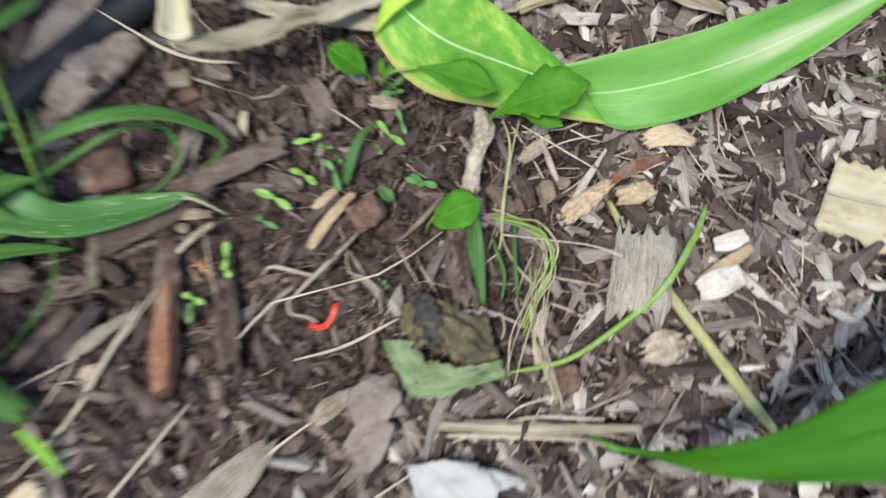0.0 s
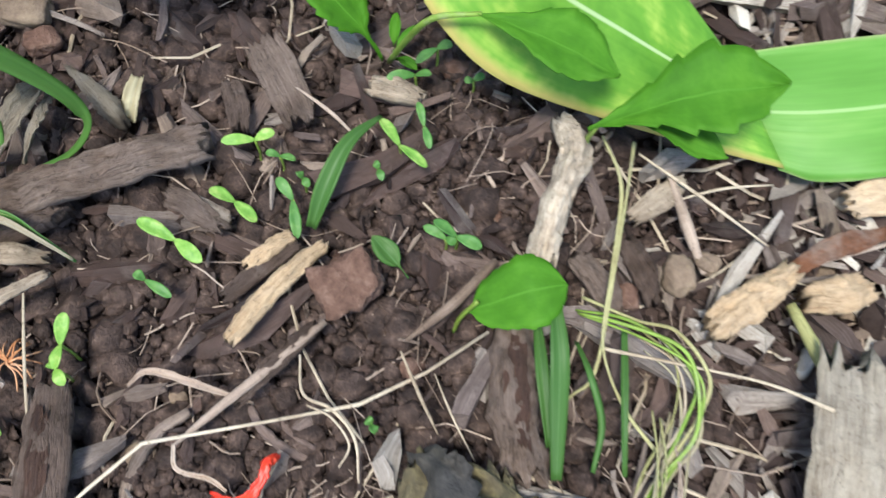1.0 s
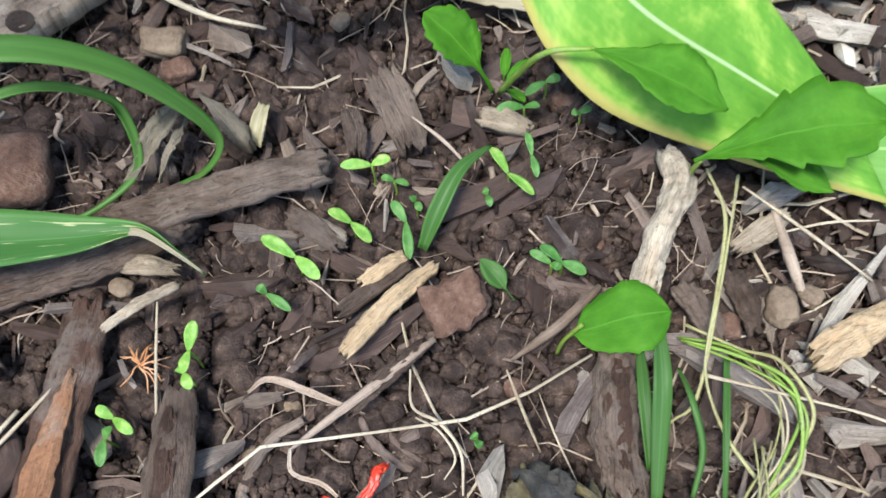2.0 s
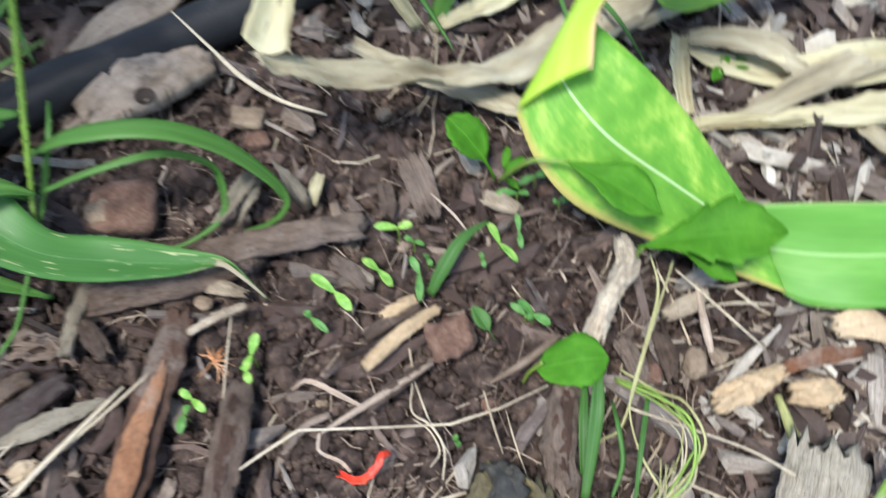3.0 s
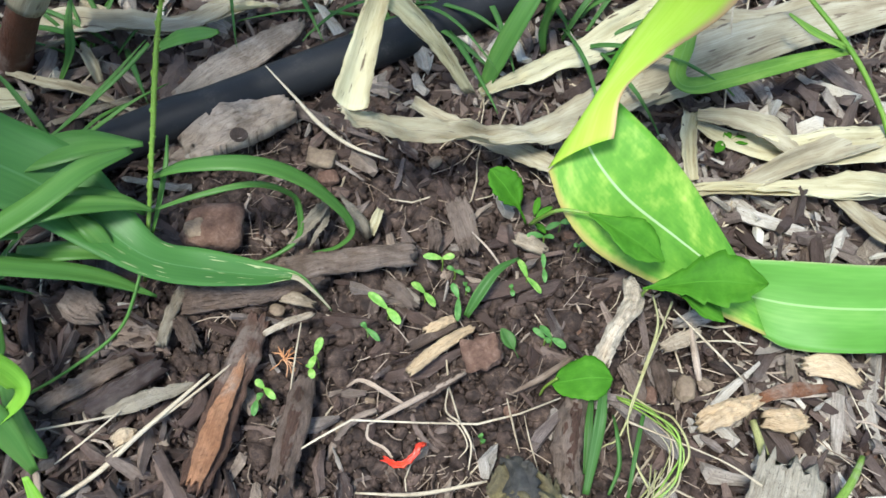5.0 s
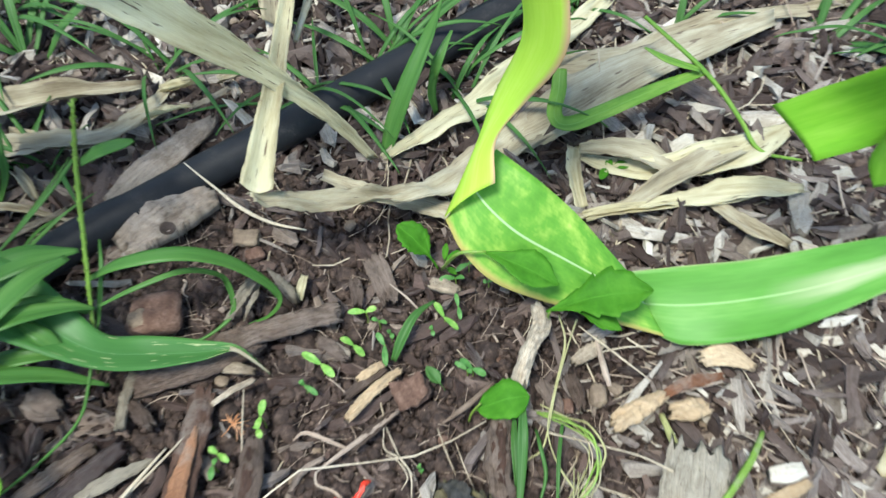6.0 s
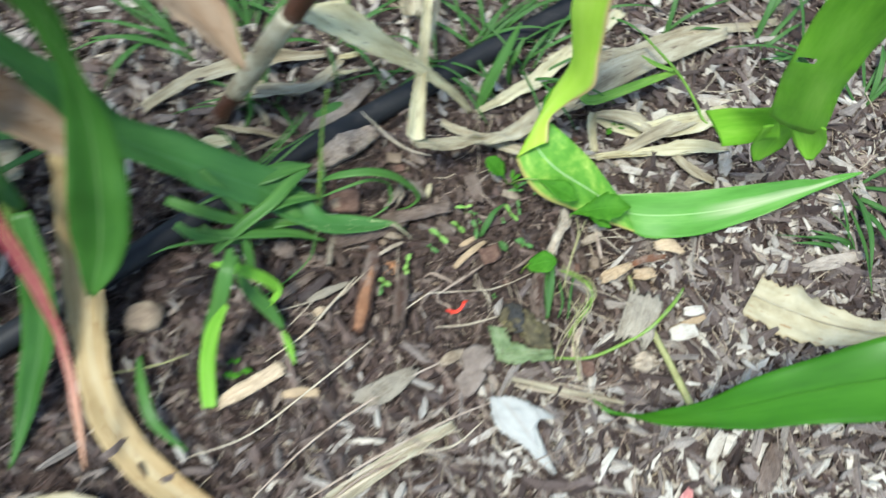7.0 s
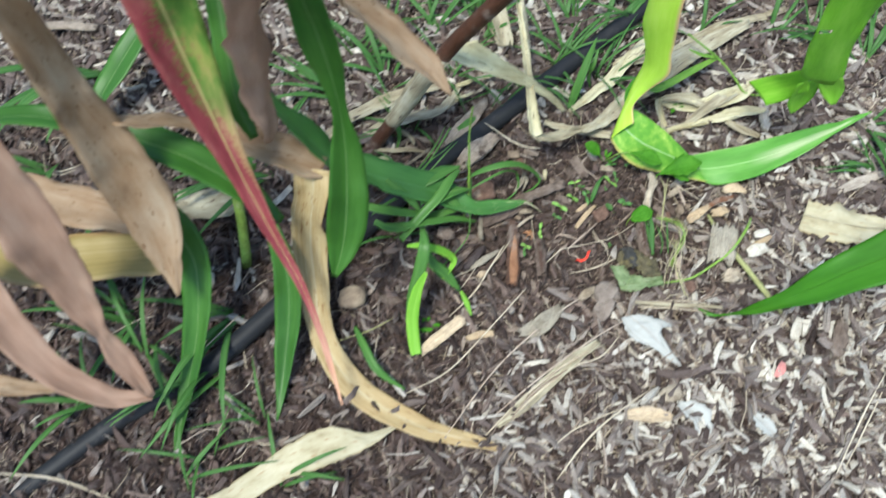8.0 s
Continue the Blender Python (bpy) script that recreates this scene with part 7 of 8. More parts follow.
for k, (x, y, z, w) in enumerate(centre):
    turn = k * 2.4
    m = pose(x + 0.0011 * math.cos(turn), y + 0.0011 * math.sin(turn), z, 25 * math.cos(turn), 25 * math.sin(turn), 0) @ Matrix.Diagonal((0.0008 + 0.0002 * math.sin(k * 5.1), 0.0007, 0.0022 + 0.0006 * math.sin(k * 3.3), 1))
    bmesh.ops.create_icosphere(grains, subdivisions=1, radius=1.0, matrix=m)
me = bpy.data.meshes.new("seed_head")
grains.to_mesh(me)
grains.free()
me.uv_layers.new(name="UVMap")
me.materials.append(STEM_GREEN)
hung("seed_head", me, flower_stem, "thin bumpy green seed head")
ARCHING = (
    [(-0.1688, -0.0070, 0.0620, 0.0036), (-0.1488, 0.0000, 0.0760, 0.0073), (-0.1215, 0.0125, 0.0780, 0.0088), (-0.0971, 0.0229, 0.0620, 0.0086), (-0.0788, 0.0259, 0.0400, 0.0060), (-0.0732, 0.0238, 0.0250, 0.0038), (-0.0803, 0.0177, 0.0120, 0.0030), (-0.0922, 0.0121, 0.0050, 0.0008)],
    [(-0.1631, -0.0179, 0.0500, 0.0021), (-0.1439, -0.0047, 0.0580, 0.0029), (-0.1236, 0.0113, 0.0580, 0.0034), (-0.1100, 0.0218, 0.0440, 0.0038), (-0.1040, 0.0229, 0.0320, 0.0036), (-0.1010, 0.0129, 0.0140, 0.0028), (-0.1128, -0.0032, 0.0080, 0.0022), (-0.1296, -0.0142, 0.0050, 0.0023)],
    [(-0.2330, -0.0337, 0.0700, 0.0151), (-0.2156, -0.0227, 0.0740, 0.0181), (-0.1989, -0.0087, 0.0740, 0.0162), (-0.1803, 0.0067, 0.0660, 0.0037)],
    [(-0.2229, -0.0525, 0.0620, 0.0100), (-0.2030, -0.0411, 0.0660, 0.0115), (-0.1844, -0.0300, 0.0660, 0.0106), (-0.1705, -0.0237, 0.0580, 0.0067), (-0.1658, -0.0225, 0.0500, 0.0021)],
    [(-0.2148, -0.0723, 0.0480, 0.0076), (-0.1921, -0.0649, 0.0440, 0.0087), (-0.1717, -0.0571, 0.0320, 0.0074), (-0.1520, -0.0491, 0.0160, 0.0008)],
    [(-0.2159, -0.0663, 0.0420, 0.0103), (-0.1941, -0.0566, 0.0460, 0.0108), (-0.1813, -0.0503, 0.0440, 0.0078), (-0.1749, -0.0484, 0.0400, 0.0026)],
    [(-0.2453, -0.0140, 0.0400, 0.0022), (-0.2242, 0.0078, 0.0600, 0.0024), (-0.2120, 0.0316, 0.0700, 0.0024), (-0.2021, 0.0541, 0.0800, 0.0021)],
    [(-0.2500, -0.0080, 0.0300, 0.0014), (-0.2300, 0.0150, 0.0520, 0.0020), (-0.2170, 0.0380, 0.0640, 0.0018), (-0.2100, 0.0600, 0.0720, 0.0006)],
    [(-0.2400, -0.0180, 0.0300, 0.0014), (-0.2200, 0.0020, 0.0500, 0.0020), (-0.2040, 0.0240, 0.0600, 0.0018), (-0.1900, 0.0440, 0.0640, 0.0006)],
    [(-0.2440, -0.0040, 0.0200, 0.0012), (-0.2260, 0.0180, 0.0400, 0.0018), (-0.2080, 0.0340, 0.0500, 0.0016), (-0.1960, 0.0520, 0.0520, 0.0006)],
    [(-0.1903, 0.0481, 0.0900, 0.0052), (-0.1804, 0.0545, 0.0960, 0.0087), (-0.1739, 0.0661, 0.0900, 0.0084), (-0.1710, 0.0736, 0.0840, 0.0021)],
    [(-0.1606, -0.0293, 0.0400, 0.0016), (-0.1622, -0.0137, 0.0520, 0.0031), (-0.1665, 0.0027, 0.0600, 0.0026), (-0.1732, 0.0170, 0.0640, 0.0011)],
    [(-0.2806, 0.0506, 0.0060, 0.0025), (-0.2790, 0.0654, 0.0200, 0.0062), (-0.2835, 0.0757, 0.0300, 0.0055), (-0.2878, 0.0900, 0.0400, 0.0018)],
    [(-0.2010, -0.1180, 0.0100, 0.0069), (-0.1765, -0.1350, 0.0180, 0.0086), (-0.1620, -0.1425, 0.0130, 0.0066), (-0.1575, -0.1440, 0.0080, 0.0012)],
)
for k, row in enumerate(ARCHING):
    blade(row, GRASS, arching, 100 + k)

clump = rooted("grass_clump", (-0.2399, -0.1030, 0.0000), "clump of broad green grass, some blades coloured sunlit lime", "grass")
CLUMP = (
    ([(-0.2372, -0.1103, 0.0600, 0.0078), (-0.2184, -0.0826, 0.0740, 0.0124), (-0.1980, -0.0531, 0.0840, 0.0132), (-0.1881, -0.0260, 0.0840, 0.0118), (-0.1791, -0.0027, 0.0740, 0.0040)], GRASS),
    ([(-0.2628, -0.0995, 0.0700, 0.0070), (-0.2332, -0.0936, 0.0720, 0.0108), (-0.2038, -0.0798, 0.0660, 0.0102), (-0.1719, -0.0604, 0.0440, 0.0082), (-0.1470, -0.0524, 0.0260, 0.0017)], GRASS),
    ([(-0.2905, -0.0841, 0.0920, 0.0091), (-0.2609, -0.0829, 0.0860, 0.0123), (-0.2304, -0.0772, 0.0760, 0.0117), (-0.2082, -0.0625, 0.0620, 0.0032)], GRASS),
    ([(-0.2265, -0.0859, 0.0660, 0.0055), (-0.2101, -0.0660, 0.0760, 0.0109), (-0.1885, -0.0456, 0.0780, 0.0110), (-0.1695, -0.0280, 0.0660, 0.0072), (-0.1598, -0.0211, 0.0560, 0.0020)], GRASS),
    ([(-0.2642, -0.0511, 0.1100, 0.0053), (-0.2463, -0.0576, 0.0980, 0.0107), (-0.2295, -0.0639, 0.0820, 0.0101), (-0.2190, -0.0702, 0.0700, 0.0031)], GRASS),
    ([(-0.2171, -0.0817, 0.0620, 0.0047), (-0.2097, -0.0955, 0.0460, 0.0096), (-0.2044, -0.1070, 0.0260, 0.0066), (-0.2023, -0.1111, 0.0200, 0.0016)], GRASS),
    ([(-0.1932, -0.0417, 0.0620, 0.0048), (-0.1781, -0.0449, 0.0580, 0.0097), (-0.1655, -0.0491, 0.0440, 0.0033)], GRASS),
    ([(-0.2040, -0.1174, 0.1200, 0.0049), (-0.1961, -0.1403, 0.1260, 0.0138), (-0.1988, -0.1642, 0.1040, 0.0155), (-0.2049, -0.1877, 0.0700, 0.0147), (-0.2052, -0.2117, 0.0340, 0.0130)], GRASS),
    ([(-0.1893, -0.1664, 0.1080, 0.0056), (-0.1992, -0.1851, 0.0820, 0.0137), (-0.2021, -0.2101, 0.0520, 0.0156), (-0.1961, -0.2353, 0.0260, 0.0152), (-0.1917, -0.2466, 0.0180, 0.0130)], GRASS_LIME_SUNLIT),
    ([(-0.2048, -0.1167, 0.0960, 0.0044), (-0.1914, -0.1347, 0.0700, 0.0113), (-0.1702, -0.1425, 0.0460, 0.0132), (-0.1523, -0.1528, 0.0240, 0.0040)], GRASS),
    ([(-0.2219, -0.1313, 0.0960, 0.0036), (-0.2026, -0.1287, 0.0980, 0.0094), (-0.1823, -0.1246, 0.0840, 0.0119), (-0.1683, -0.1235, 0.0660, 0.0107), (-0.1645, -0.1287, 0.0540, 0.0077), (-0.1750, -0.1463, 0.0400, 0.0031)], GRASS_LIME_SUNLIT),
    ([(-0.1498, -0.1571, 0.0360, 0.0031), (-0.1414, -0.1660, 0.0220, 0.0071), (-0.1319, -0.1792, 0.0080, 0.0024)], GRASS_LIME_SUNLIT),
    ([(-0.2805, -0.2209, 0.0100, 0.0045), (-0.2608, -0.2472, 0.0240, 0.0098), (-0.2364, -0.2758, 0.0220, 0.0107), (-0.1986, -0.2914, 0.0060, 0.0027)], GRASS),
    ([(-0.2698, -0.1057, 0.0960, 0.0075), (-0.2523, -0.1081, 0.0880, 0.0098), (-0.2338, -0.0997, 0.0740, 0.0077), (-0.2277, -0.0927, 0.0660, 0.0023)], GRASS),
)
for k, (row, mat) in enumerate(CLUMP):
    blade(row, mat, clump, 120 + k)

upright = rooted("grass_clump", (-0.0482, 0.1578, 0.0000), "green grass growing through the husks", "grass")
hung("stem", rod_mesh("stem", [(0.1006, 0.2717, 0.0600, 0.0028), (0.1481, 0.2508, 0.0420, 0.0034), (0.1770, 0.2320, 0.0260, 0.0032), (0.1956, 0.2179, 0.0140, 0.0030), (0.2243, 0.2203, 0.0100, 0.0020)], GRASS_SUNLIT, 7, 5, 0.1), upright)
for k, row in enumerate(([(-0.0485, 0.1531, 0.0060, 0.0065), (-0.0446, 0.1653, 0.0260, 0.0120), (-0.0387, 0.1822, 0.0500, 0.0122), (-0.0321, 0.2056, 0.0700, 0.0090), (-0.0270, 0.2222, 0.0900, 0.0015)], [(-0.0237, 0.1971, 0.0060, 0.0047), (-0.0281, 0.2004, 0.0260, 0.0071), (-0.0248, 0.2070, 0.0500, 0.0075), (-0.0209, 0.2262, 0.0600, 0.0019)], [(0.1470, 0.2517, 0.0400, 0.0055), (0.1162, 0.2260, 0.0420, 0.0102), (0.0878, 0.2030, 0.0380, 0.0122), (0.0677, 0.1899, 0.0340, 0.0122), (0.0576, 0.1949, 0.0340, 0.0102), (0.0562, 0.2141, 0.0380, 0.0103), (0.0539, 0.2267, 0.0440, 0.0089)], [(0.1441, 0.2488, 0.0440, 0.0041), (0.1230, 0.2473, 0.0500, 0.0055), (0.1053, 0.2505, 0.0540, 0.0014)])):
    blade(row, GRASS_SUNLIT if k > 1 else GRASS, upright, 140 + k)

rr = random.Random(21)


def grass_tuft(at, count, length, width, lean, spread, label, seed, material=None):
    """Grass blades from one foot, each bending over its own way."""
    tuft_root = rooted("grass_tuft", at, label, "grass", "grass tufts")
    rnd = random.Random(seed)
    for k in range(count):
        a = math.radians(lean + rnd.uniform(-spread, spread))
        n = length * rnd.uniform(0.55, 1.15)
        w = width * rnd.uniform(0.7, 1.3)
        dx, dy = math.cos(a), math.sin(a)
        bx, by = at[0] + rnd.uniform(-0.012, 0.012), at[1] + rnd.uniform(-0.012, 0.012)
        h = rnd.uniform(0.35, 0.8)
        row = [(bx + dx * n * f, by + dy * n * f, at[2] + n * h * (1.7 * f - 1.25 * f * f), w * q) for f, q in ((0, 0.5), (0.3, 1), (0.62, 0.85), (0.9, 0.35), (1.0, 0.05))]
        blade(row, material or GRASS_DULL, tuft_root, seed * 31 + k)
    return tuft_root


TUFTS = (
    ((-0.4528, -0.0100, 0.0000), 6, 0.16, 0.008, 250, 60), ((-0.4405, -0.2320, 0.0000), 7, 0.15, 0.008, 250, 70), ((-0.4433, -0.3036, 0.0000), 4, 0.14, 0.008, 230, 60),
    ((-0.5839, -0.2577, 0.0000), 7, 0.15, 0.007, 200, 90), ((-0.5934, -0.3691, 0.0000), 5, 0.12, 0.006, 160, 90), ((-0.4426, -0.4579, 0.0000), 3, 0.12, 0.005, 30, 80),
    ((-0.3258, -0.4292, 0.0000), 5, 0.1, 0.005, 60, 60), ((-0.3188, 0.1761, 0.0000), 7, 0.13, 0.006, 120, 80),
    ((-0.2742, 0.2552, 0.0000), 7, 0.14, 0.006, 90, 80), ((-0.3662, 0.1186, 0.0000), 6, 0.12, 0.006, 170, 70), ((-0.1897, 0.2690, 0.0000), 6, 0.13, 0.006, 80, 80),
    ((-0.0666, 0.3100, 0.0000), 7, 0.11, 0.005, 90, 70), ((-0.0054, 0.2991, 0.0000), 4, 0.12, 0.007, 90, 40), ((0.1273, 0.3208, 0.0000), 4, 0.1, 0.005, 60, 60),
    ((0.2342, 0.3383, 0.0000), 6, 0.12, 0.006, 60, 100), ((0.3673, 0.1944, 0.0000), 7, 0.11, 0.005, 20, 100), ((0.3575, 0.3081, 0.0000), 6, 0.12, 0.006, 100, 90),
    ((-0.7501, 0.1046, 0.0000), 5, 0.2, 0.014, 240, 25), ((-0.7695, -0.0643, 0.0000), 6, 0.14, 0.007, 230, 60), ((-0.2478, -0.0022, 0.0000), 5, 0.1, 0.005, 200, 60),
    ((-0.4204, 0.1293, 0.0000), 8, 0.11, 0.004, 200, 120), ((-0.3695, 0.2084, 0.0000), 13, 0.12, 0.004, 60, 120), ((-0.2742, 0.0859, 0.0000), 10, 0.08, 0.003, 90, 150),
    ((-0.2274, 0.1913, 0.0000), 12, 0.1, 0.0035, 90, 150), ((-0.2053, 0.3085, 0.0000), 14, 0.12, 0.005, 90, 120), ((-0.1170, 0.1898, 0.0000), 12, 0.09, 0.0035, 100, 150),
    ((-0.0735, 0.2369, 0.0000), 14, 0.11, 0.004, 60, 120), ((-0.0122, 0.2171, 0.0000), 11, 0.1, 0.0035, 60, 120), ((0.0424, 0.3277, 0.0000), 13, 0.11, 0.004, 90, 140),
    ((0.2915, 0.3477, 0.0000), 8, 0.1, 0.004, 90, 140),
    ((0.3760, 0.1230, 0.0000), 6, 0.08, 0.0035, 120, 140), ((-0.5465, -0.2988, 0.0000), 8, 0.11, 0.005, 220, 120),
    ((-0.4266, -0.4123, 0.0000), 4, 0.1, 0.0035, 150, 150), ((-0.3742, -0.3590, 0.0000), 4, 0.09, 0.0035, 60, 150),
    ((-0.2552, -0.0827, 0.0000), 6, 0.06, 0.003, 90, 160),
    ((-0.0809, 0.4155, 0.0000), 8, 0.14, 0.006, 90, 90), ((0.1681, 0.4552, 0.0000), 8, 0.14, 0.006, 90, 90),
)
for k, (at, count, length, width, lean, spread) in enumerate(TUFTS):
    grass_tuft(at, count, length, width, lean, spread, "small tuft of fine green grass in the mulch", 200 + k)

near = rooted("grass_clump", (0.0920, -0.0174, 0.0000), "short broad dark grass beside the pale branch", "grass")
for k, row in enumerate(([(0.0814, -0.0024, 0.0220, 0.0036), (0.0851, -0.0175, 0.0220, 0.0060), (0.0884, -0.0326, 0.0160, 0.0058), (0.0922, -0.0522, 0.0080, 0.0034)], [(0.0781, -0.0055, 0.0120, 0.0024), (0.0822, -0.0231, 0.0140, 0.0041), (0.0885, -0.0429, 0.0080, 0.0024)], [(0.1054, -0.0028, 0.0140, 0.0017), (0.1074, -0.0242, 0.0160, 0.0023), (0.1122, -0.0473, 0.0100, 0.0017)], [(0.0916, -0.0089, 0.0100, 0.0014), (0.0961, -0.0205, 0.0180, 0.0023), (0.1025, -0.0336, 0.0140, 0.0023), (0.1028, -0.0478, 0.0080, 0.0013)])):
    blade(row, GRASS_DULL, near, 160 + k)
strip("grass_shoot", [(0.0010, 0.0110, 0.0080, 0.0034), (0.0035, 0.0220, 0.0180, 0.0062), (0.0075, 0.0370, 0.0220, 0.0046), (0.0150, 0.0530, 0.0140, 0.0012)], GRASS_DULL, "single short dark blade of grass among seedlings", "grass", cup=0.25, seed=170)

# ---- weeds ----
def weed_leaf(parent, base, tip, width, height, seed, toothed=0.2, cup=0.15, name="leaf", base_share=0.25, step=0.0045, pointed=False, material=None):
    """A toothed leaf on a short stalk from base to tip."""
    b, t = Vector(base), Vector(tip)
    share = ((0.0, 0.08), (base_share, 0.1), (base_share + 0.12, 0.6), (0.55, 1.0), (0.75, 0.92), (0.92, 0.5), (1.0, 0.06))
    if pointed:
        share = ((0.0, 0.06), (base_share, 0.1), (0.3, 0.5), (0.46, 0.86), (0.62, 1.0), (0.78, 0.78), (0.9, 0.36), (1.0, 0.02))
    row = [(*(b.lerp(t, f) + Vector((0, 0, height * math.sin(math.pi * f)))), width * w) for f, w in share]
    return hung(name, ribbon_mesh(name, row, material or WEED, cup=cup, wave=0.0008, seed=seed, per=9, across=8, teeth=toothed, teeth_step=step, thick=0.0004, crinkle=0.0012), parent)


weed = rooted("weed", (0.0118, 0.0827, 0.0000), "young weed with bright toothed leaves", "weed")
weed_leaf(weed, (0.0099, 0.0787, 0.0060), (-0.0187, 0.0886, 0.0320), 0.0187, 0.006, 1)
weed_leaf(weed, (0.0400, 0.0690, 0.0590), (0.0860, 0.0640, 0.0500), 0.0225, 0.004, 2, 0.1, base_share=0.02, step=0.007, pointed=True)
hung("stalk", rod_mesh("stalk", [(0.0121, 0.0800, 0.0040, 0.0020), (0.0190, 0.0720, 0.0330, 0.0022), (0.0270, 0.0670, 0.0550, 0.0022), (0.0410, 0.0690, 0.0595, 0.0016)], STEM_GREEN, 6, 4), weed)
for a, b in (((0.0130, 0.0814, 0.0050), (0.0113, 0.0936, 0.0140)), ((0.0132, 0.0808, 0.0050), (0.0224, 0.0765, 0.0080)), ((0.0118, 0.0801, 0.0050), (0.0205, 0.0918, 0.0120))):
    weed_leaf(weed, a, b, 0.004, 0.002, 3, 0.05)
weed_b = rooted("weed", (0.0755, 0.0633, 0.0000), "weed with a bright toothed leaf over the corn blade", "weed")
weed_leaf(weed_b, (0.0820, 0.0560, 0.0290), (0.1385, 0.0745, 0.0490), 0.0300, 0.008, 4, 0.22, base_share=0.08, step=0.011, pointed=True)
weed_leaf(weed_b, (0.0950, 0.0600, 0.0330), (0.1270, 0.0540, 0.0330), 0.0130, 0.004, 14, 0.15, base_share=0.05, step=0.008, pointed=True)
hung("stalk", rod_mesh("stalk", [(0.0862, 0.0610, 0.0030, 0.0018), (0.0838, 0.0580, 0.0180, 0.0020), (0.0842, 0.0566, 0.0300, 0.0016)], STEM_GREEN, 6, 4), weed_b)
weed_c = rooted("weed", (0.0541, -0.0100, 0.0000), "weed seedling with one round toothed leaf", "weed")
weed_leaf(weed_c, (0.0553, -0.0075, 0.0120), (0.0840, 0.0043, 0.0240), 0.0235, 0.005, 5, 0.08, cup=0.05, base_share=0.05)
hung("stalk", rod_mesh("stalk", [(0.0532, -0.0117, 0.0020, 0.0014), (0.0541, -0.0091, 0.0100, 0.0016), (0.0580, -0.0057, 0.0200, 0.0015)], STEM_GREEN, 6, 4), weed_c)
weed_d = rooted("weed", (0.0999, 0.1860, 0.0000), "tiny weed seedling among husks", "weed")
for a, b, w in (((0.0999, 0.1808, 0.0080), (0.1131, 0.1841, 0.0120), 0.007), ((0.0999, 0.1808, 0.0080), (0.0965, 0.1697, 0.0100), 0.006), ((0.0999, 0.1808, 0.0080), (0.0991, 0.1840, 0.0120), 0.005)):
    weed_leaf(weed_d, a, b, w, 0.002, 6, 0.05)
weed_e = rooted("weed", (0.0291, 0.0076, 0.0000), "small dark weed leaf beside the clod", "weed")
weed_leaf(weed_e, (0.0356, 0.0017, 0.0060), (0.0212, 0.0110, 0.0120), 0.0075, 0.001, 7, 0.0, material=GRASS_DULL)
weed_f = rooted("weed", (-0.1830, -0.2003, 0.0000), "tiny pale green weeds in a sunlit spot", "weed")
for k in range(6):
    p = Vector((-0.1809, -0.2016, 0.0080)) + Vector((rr.uniform(-0.02, 0.02), rr.uniform(-0.012, 0.012), 0))
    weed_leaf(weed_f, p, p + Vector((rr.uniform(-0.014, 0.014), rr.uniform(-0.012, 0.012), 0.004)), 0.006, 0.002, 8 + k, 0.05)

# ---- seedlings ----
def seedling(joint, tips, width, bright, group="seedlings"):
    """Two smooth seed leaves on a thin stalk."""
    foot = (joint[0], joint[1], ground_z(joint[0], joint[1]))
    ob = rooted("seedling", foot, "tiny seedling with two smooth pale green seed leaves", "seedling", group)
    hung("stalk", rod_mesh("stalk", [(*foot, 0.0011), (foot[0] + 0.0008, foot[1], (foot[2] + joint[2]) / 2, 0.001), (*joint, 0.0011)], STEM_GREEN, 5, 3), ob)
    for k, tip in enumerate(tips):
        b, t = Vector(joint), Vector(tip)
        row = [(*(b.lerp(t, f) + Vector((0, 0, 0.0012 * math.sin(math.pi * f)))), width * w) for f, w in ((0, 0.2), (0.14, 0.55), (0.5, 1.0), (0.8, 0.86), (0.95, 0.45), (1.0, 0.1))]
        hung("seed_leaf", ribbon_mesh("seed_leaf", row, COTYLEDON if bright else COTYLEDON_SHADED, cup=0.1, roll=rr.uniform(-25, 25), seed=k, per=5, across=6, thick=0.0004), ob)


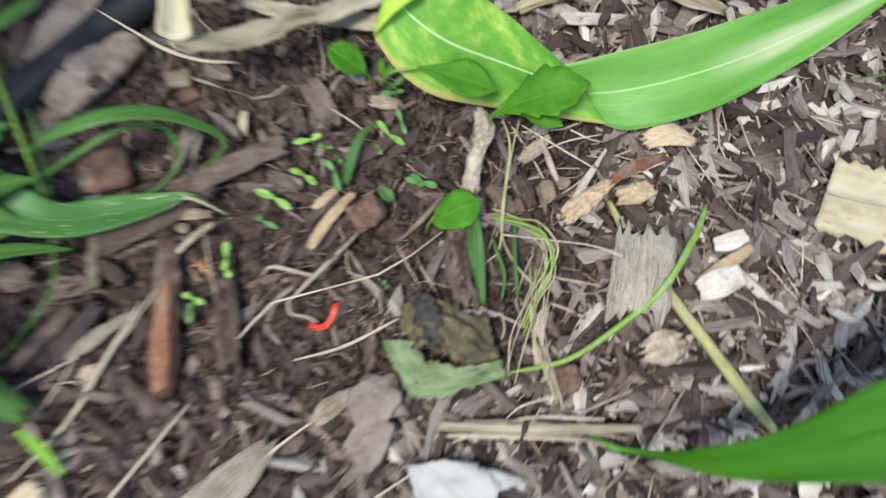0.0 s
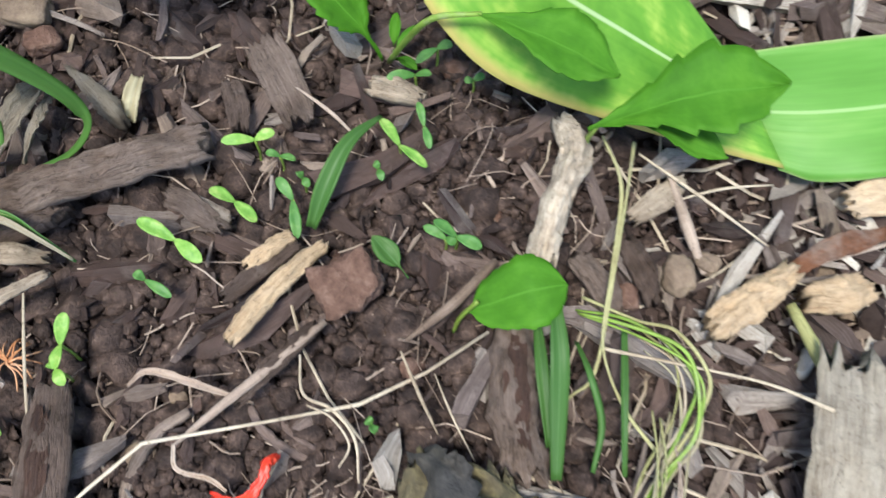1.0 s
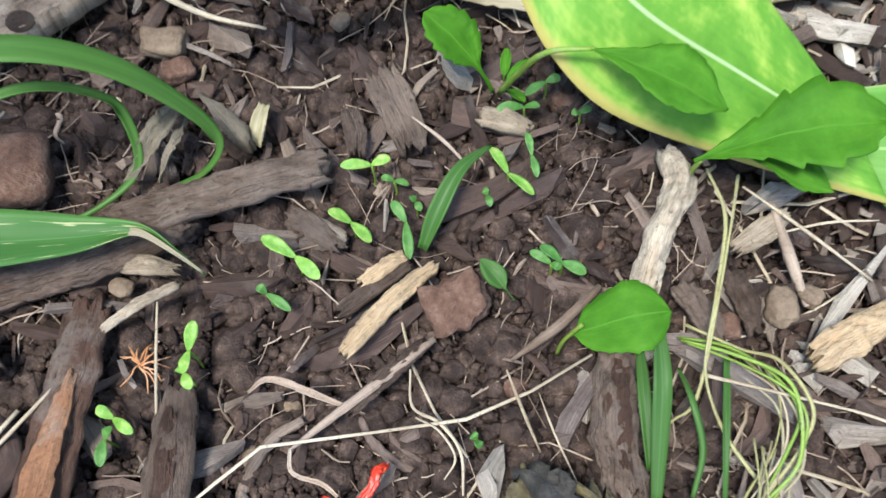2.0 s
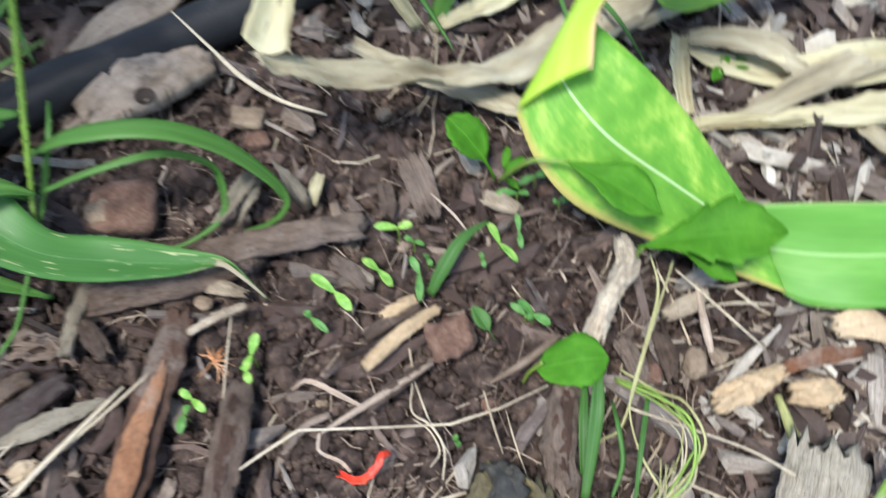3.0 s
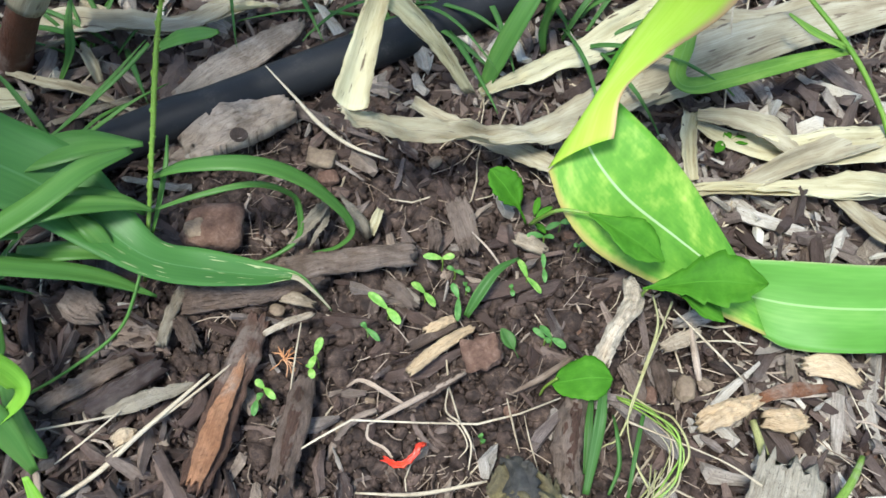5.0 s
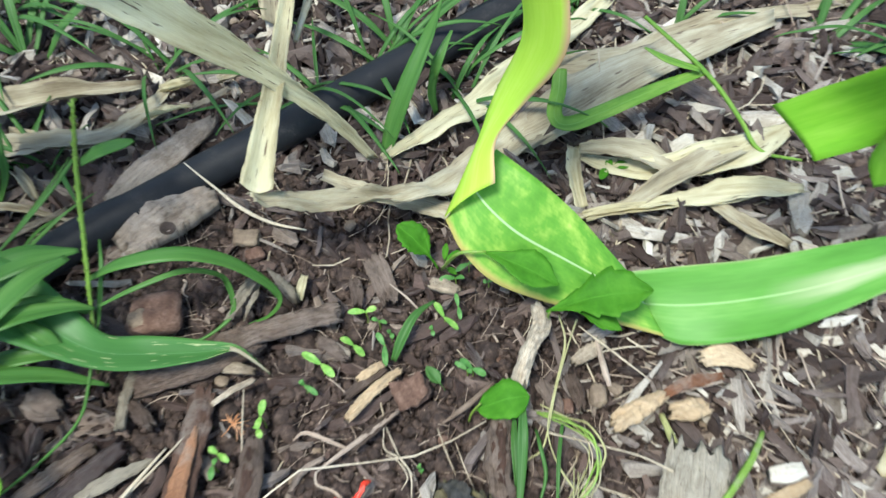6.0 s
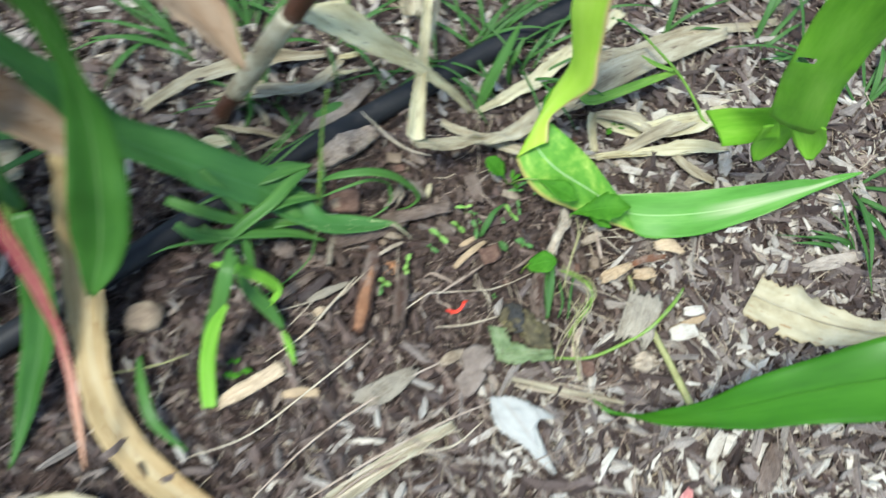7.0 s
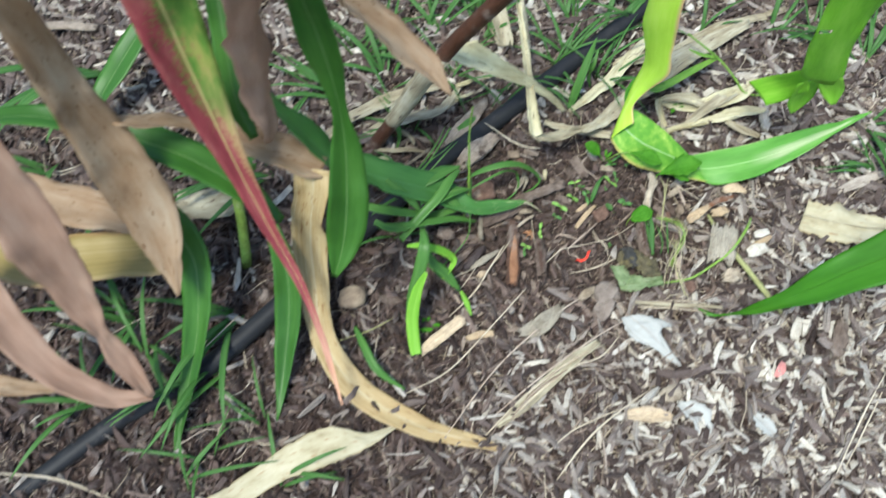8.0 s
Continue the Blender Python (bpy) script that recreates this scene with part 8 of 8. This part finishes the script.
SEEDLINGS = (
    ((-0.0390, -0.0040, 0.0120), ((-0.0517, -0.0006, 0.0140), (-0.0289, -0.0093, 0.0120)), 0.0062),
    ((-0.0239, 0.0356, 0.0120), ((-0.0338, 0.0316, 0.0140), (-0.0179, 0.0389, 0.0140)), 0.0048),
    ((-0.0246, 0.0132, 0.0110), ((-0.0331, 0.0150, 0.0130), (-0.0163, 0.0084, 0.0100)), 0.0058),
    ((0.0230, 0.0447, 0.0120), ((0.0150, 0.0520, 0.0140), (0.0335, 0.0389, 0.0120)), 0.0056),
    ((0.0296, 0.0535, 0.0120), ((0.0259, 0.0610, 0.0140), (0.0332, 0.0457, 0.0120)), 0.0036),
    ((-0.0446, -0.0182, 0.0100), ((-0.0479, -0.0169, 0.0120), (-0.0351, -0.0218, 0.0100)), 0.0042),
    ((-0.0614, -0.0439, 0.0140), ((-0.0618, -0.0350, 0.0180), (-0.0607, -0.0514, 0.0140)), 0.0054),
    ((-0.0611, -0.0509, 0.0120), ((-0.0629, -0.0490, 0.0130), (-0.0571, -0.0551, 0.0120)), 0.005),
    ((-0.0779, -0.0696, 0.0100), ((-0.0836, -0.0680, 0.0120), (-0.0696, -0.0727, 0.0120)), 0.0048),
    ((-0.0785, -0.0764, 0.0090), ((-0.0778, -0.0721, 0.0100), (-0.0761, -0.0846, 0.0100)), 0.0048),
    ((-0.0065, 0.0175, 0.0120), ((-0.0130, 0.0231, 0.0140), (-0.0020, 0.0056, 0.0100)), 0.0048),
    ((-0.0153, 0.0335, 0.0080), ((-0.0199, 0.0332, 0.0090), (-0.0098, 0.0334, 0.0080)), 0.0034),
    ((0.0479, 0.0168, 0.0120), ((0.0395, 0.0200, 0.0140), (0.0565, 0.0148, 0.0120)), 0.0056),
    ((0.0446, 0.0161, 0.0100), ((0.0366, 0.0183, 0.0110), (0.0480, 0.0150, 0.0100)), 0.0042),
    ((0.0225, 0.0733, 0.0100), ((0.0134, 0.0687, 0.0120), (0.0281, 0.0740, 0.0120)), 0.0048),
    ((0.0280, 0.0844, 0.0120), ((0.0221, 0.0764, 0.0130), (0.0330, 0.0867, 0.0130)), 0.0046),
    ((0.0427, 0.0772, 0.0080), ((0.0399, 0.0754, 0.0090), (0.0464, 0.0794, 0.0090)), 0.0038),
    ((0.0177, 0.0363, 0.0080), ((0.0159, 0.0379, 0.0090), (0.0199, 0.0321, 0.0090)), 0.0034),
    ((-0.0056, 0.0264, 0.0100), ((-0.0074, 0.0282, 0.0110), (-0.0030, 0.0239, 0.0100)), 0.0036),
    ((0.0339, -0.0472, 0.0080), ((0.0322, -0.0460, 0.0090), (0.0360, -0.0494, 0.0090)), 0.004),
)
for k, (joint, tips, width) in enumerate(SEEDLINGS):
    seedling(joint, tips, width * 0.78, k in (0, 1, 2, 3, 6, 7, 8))
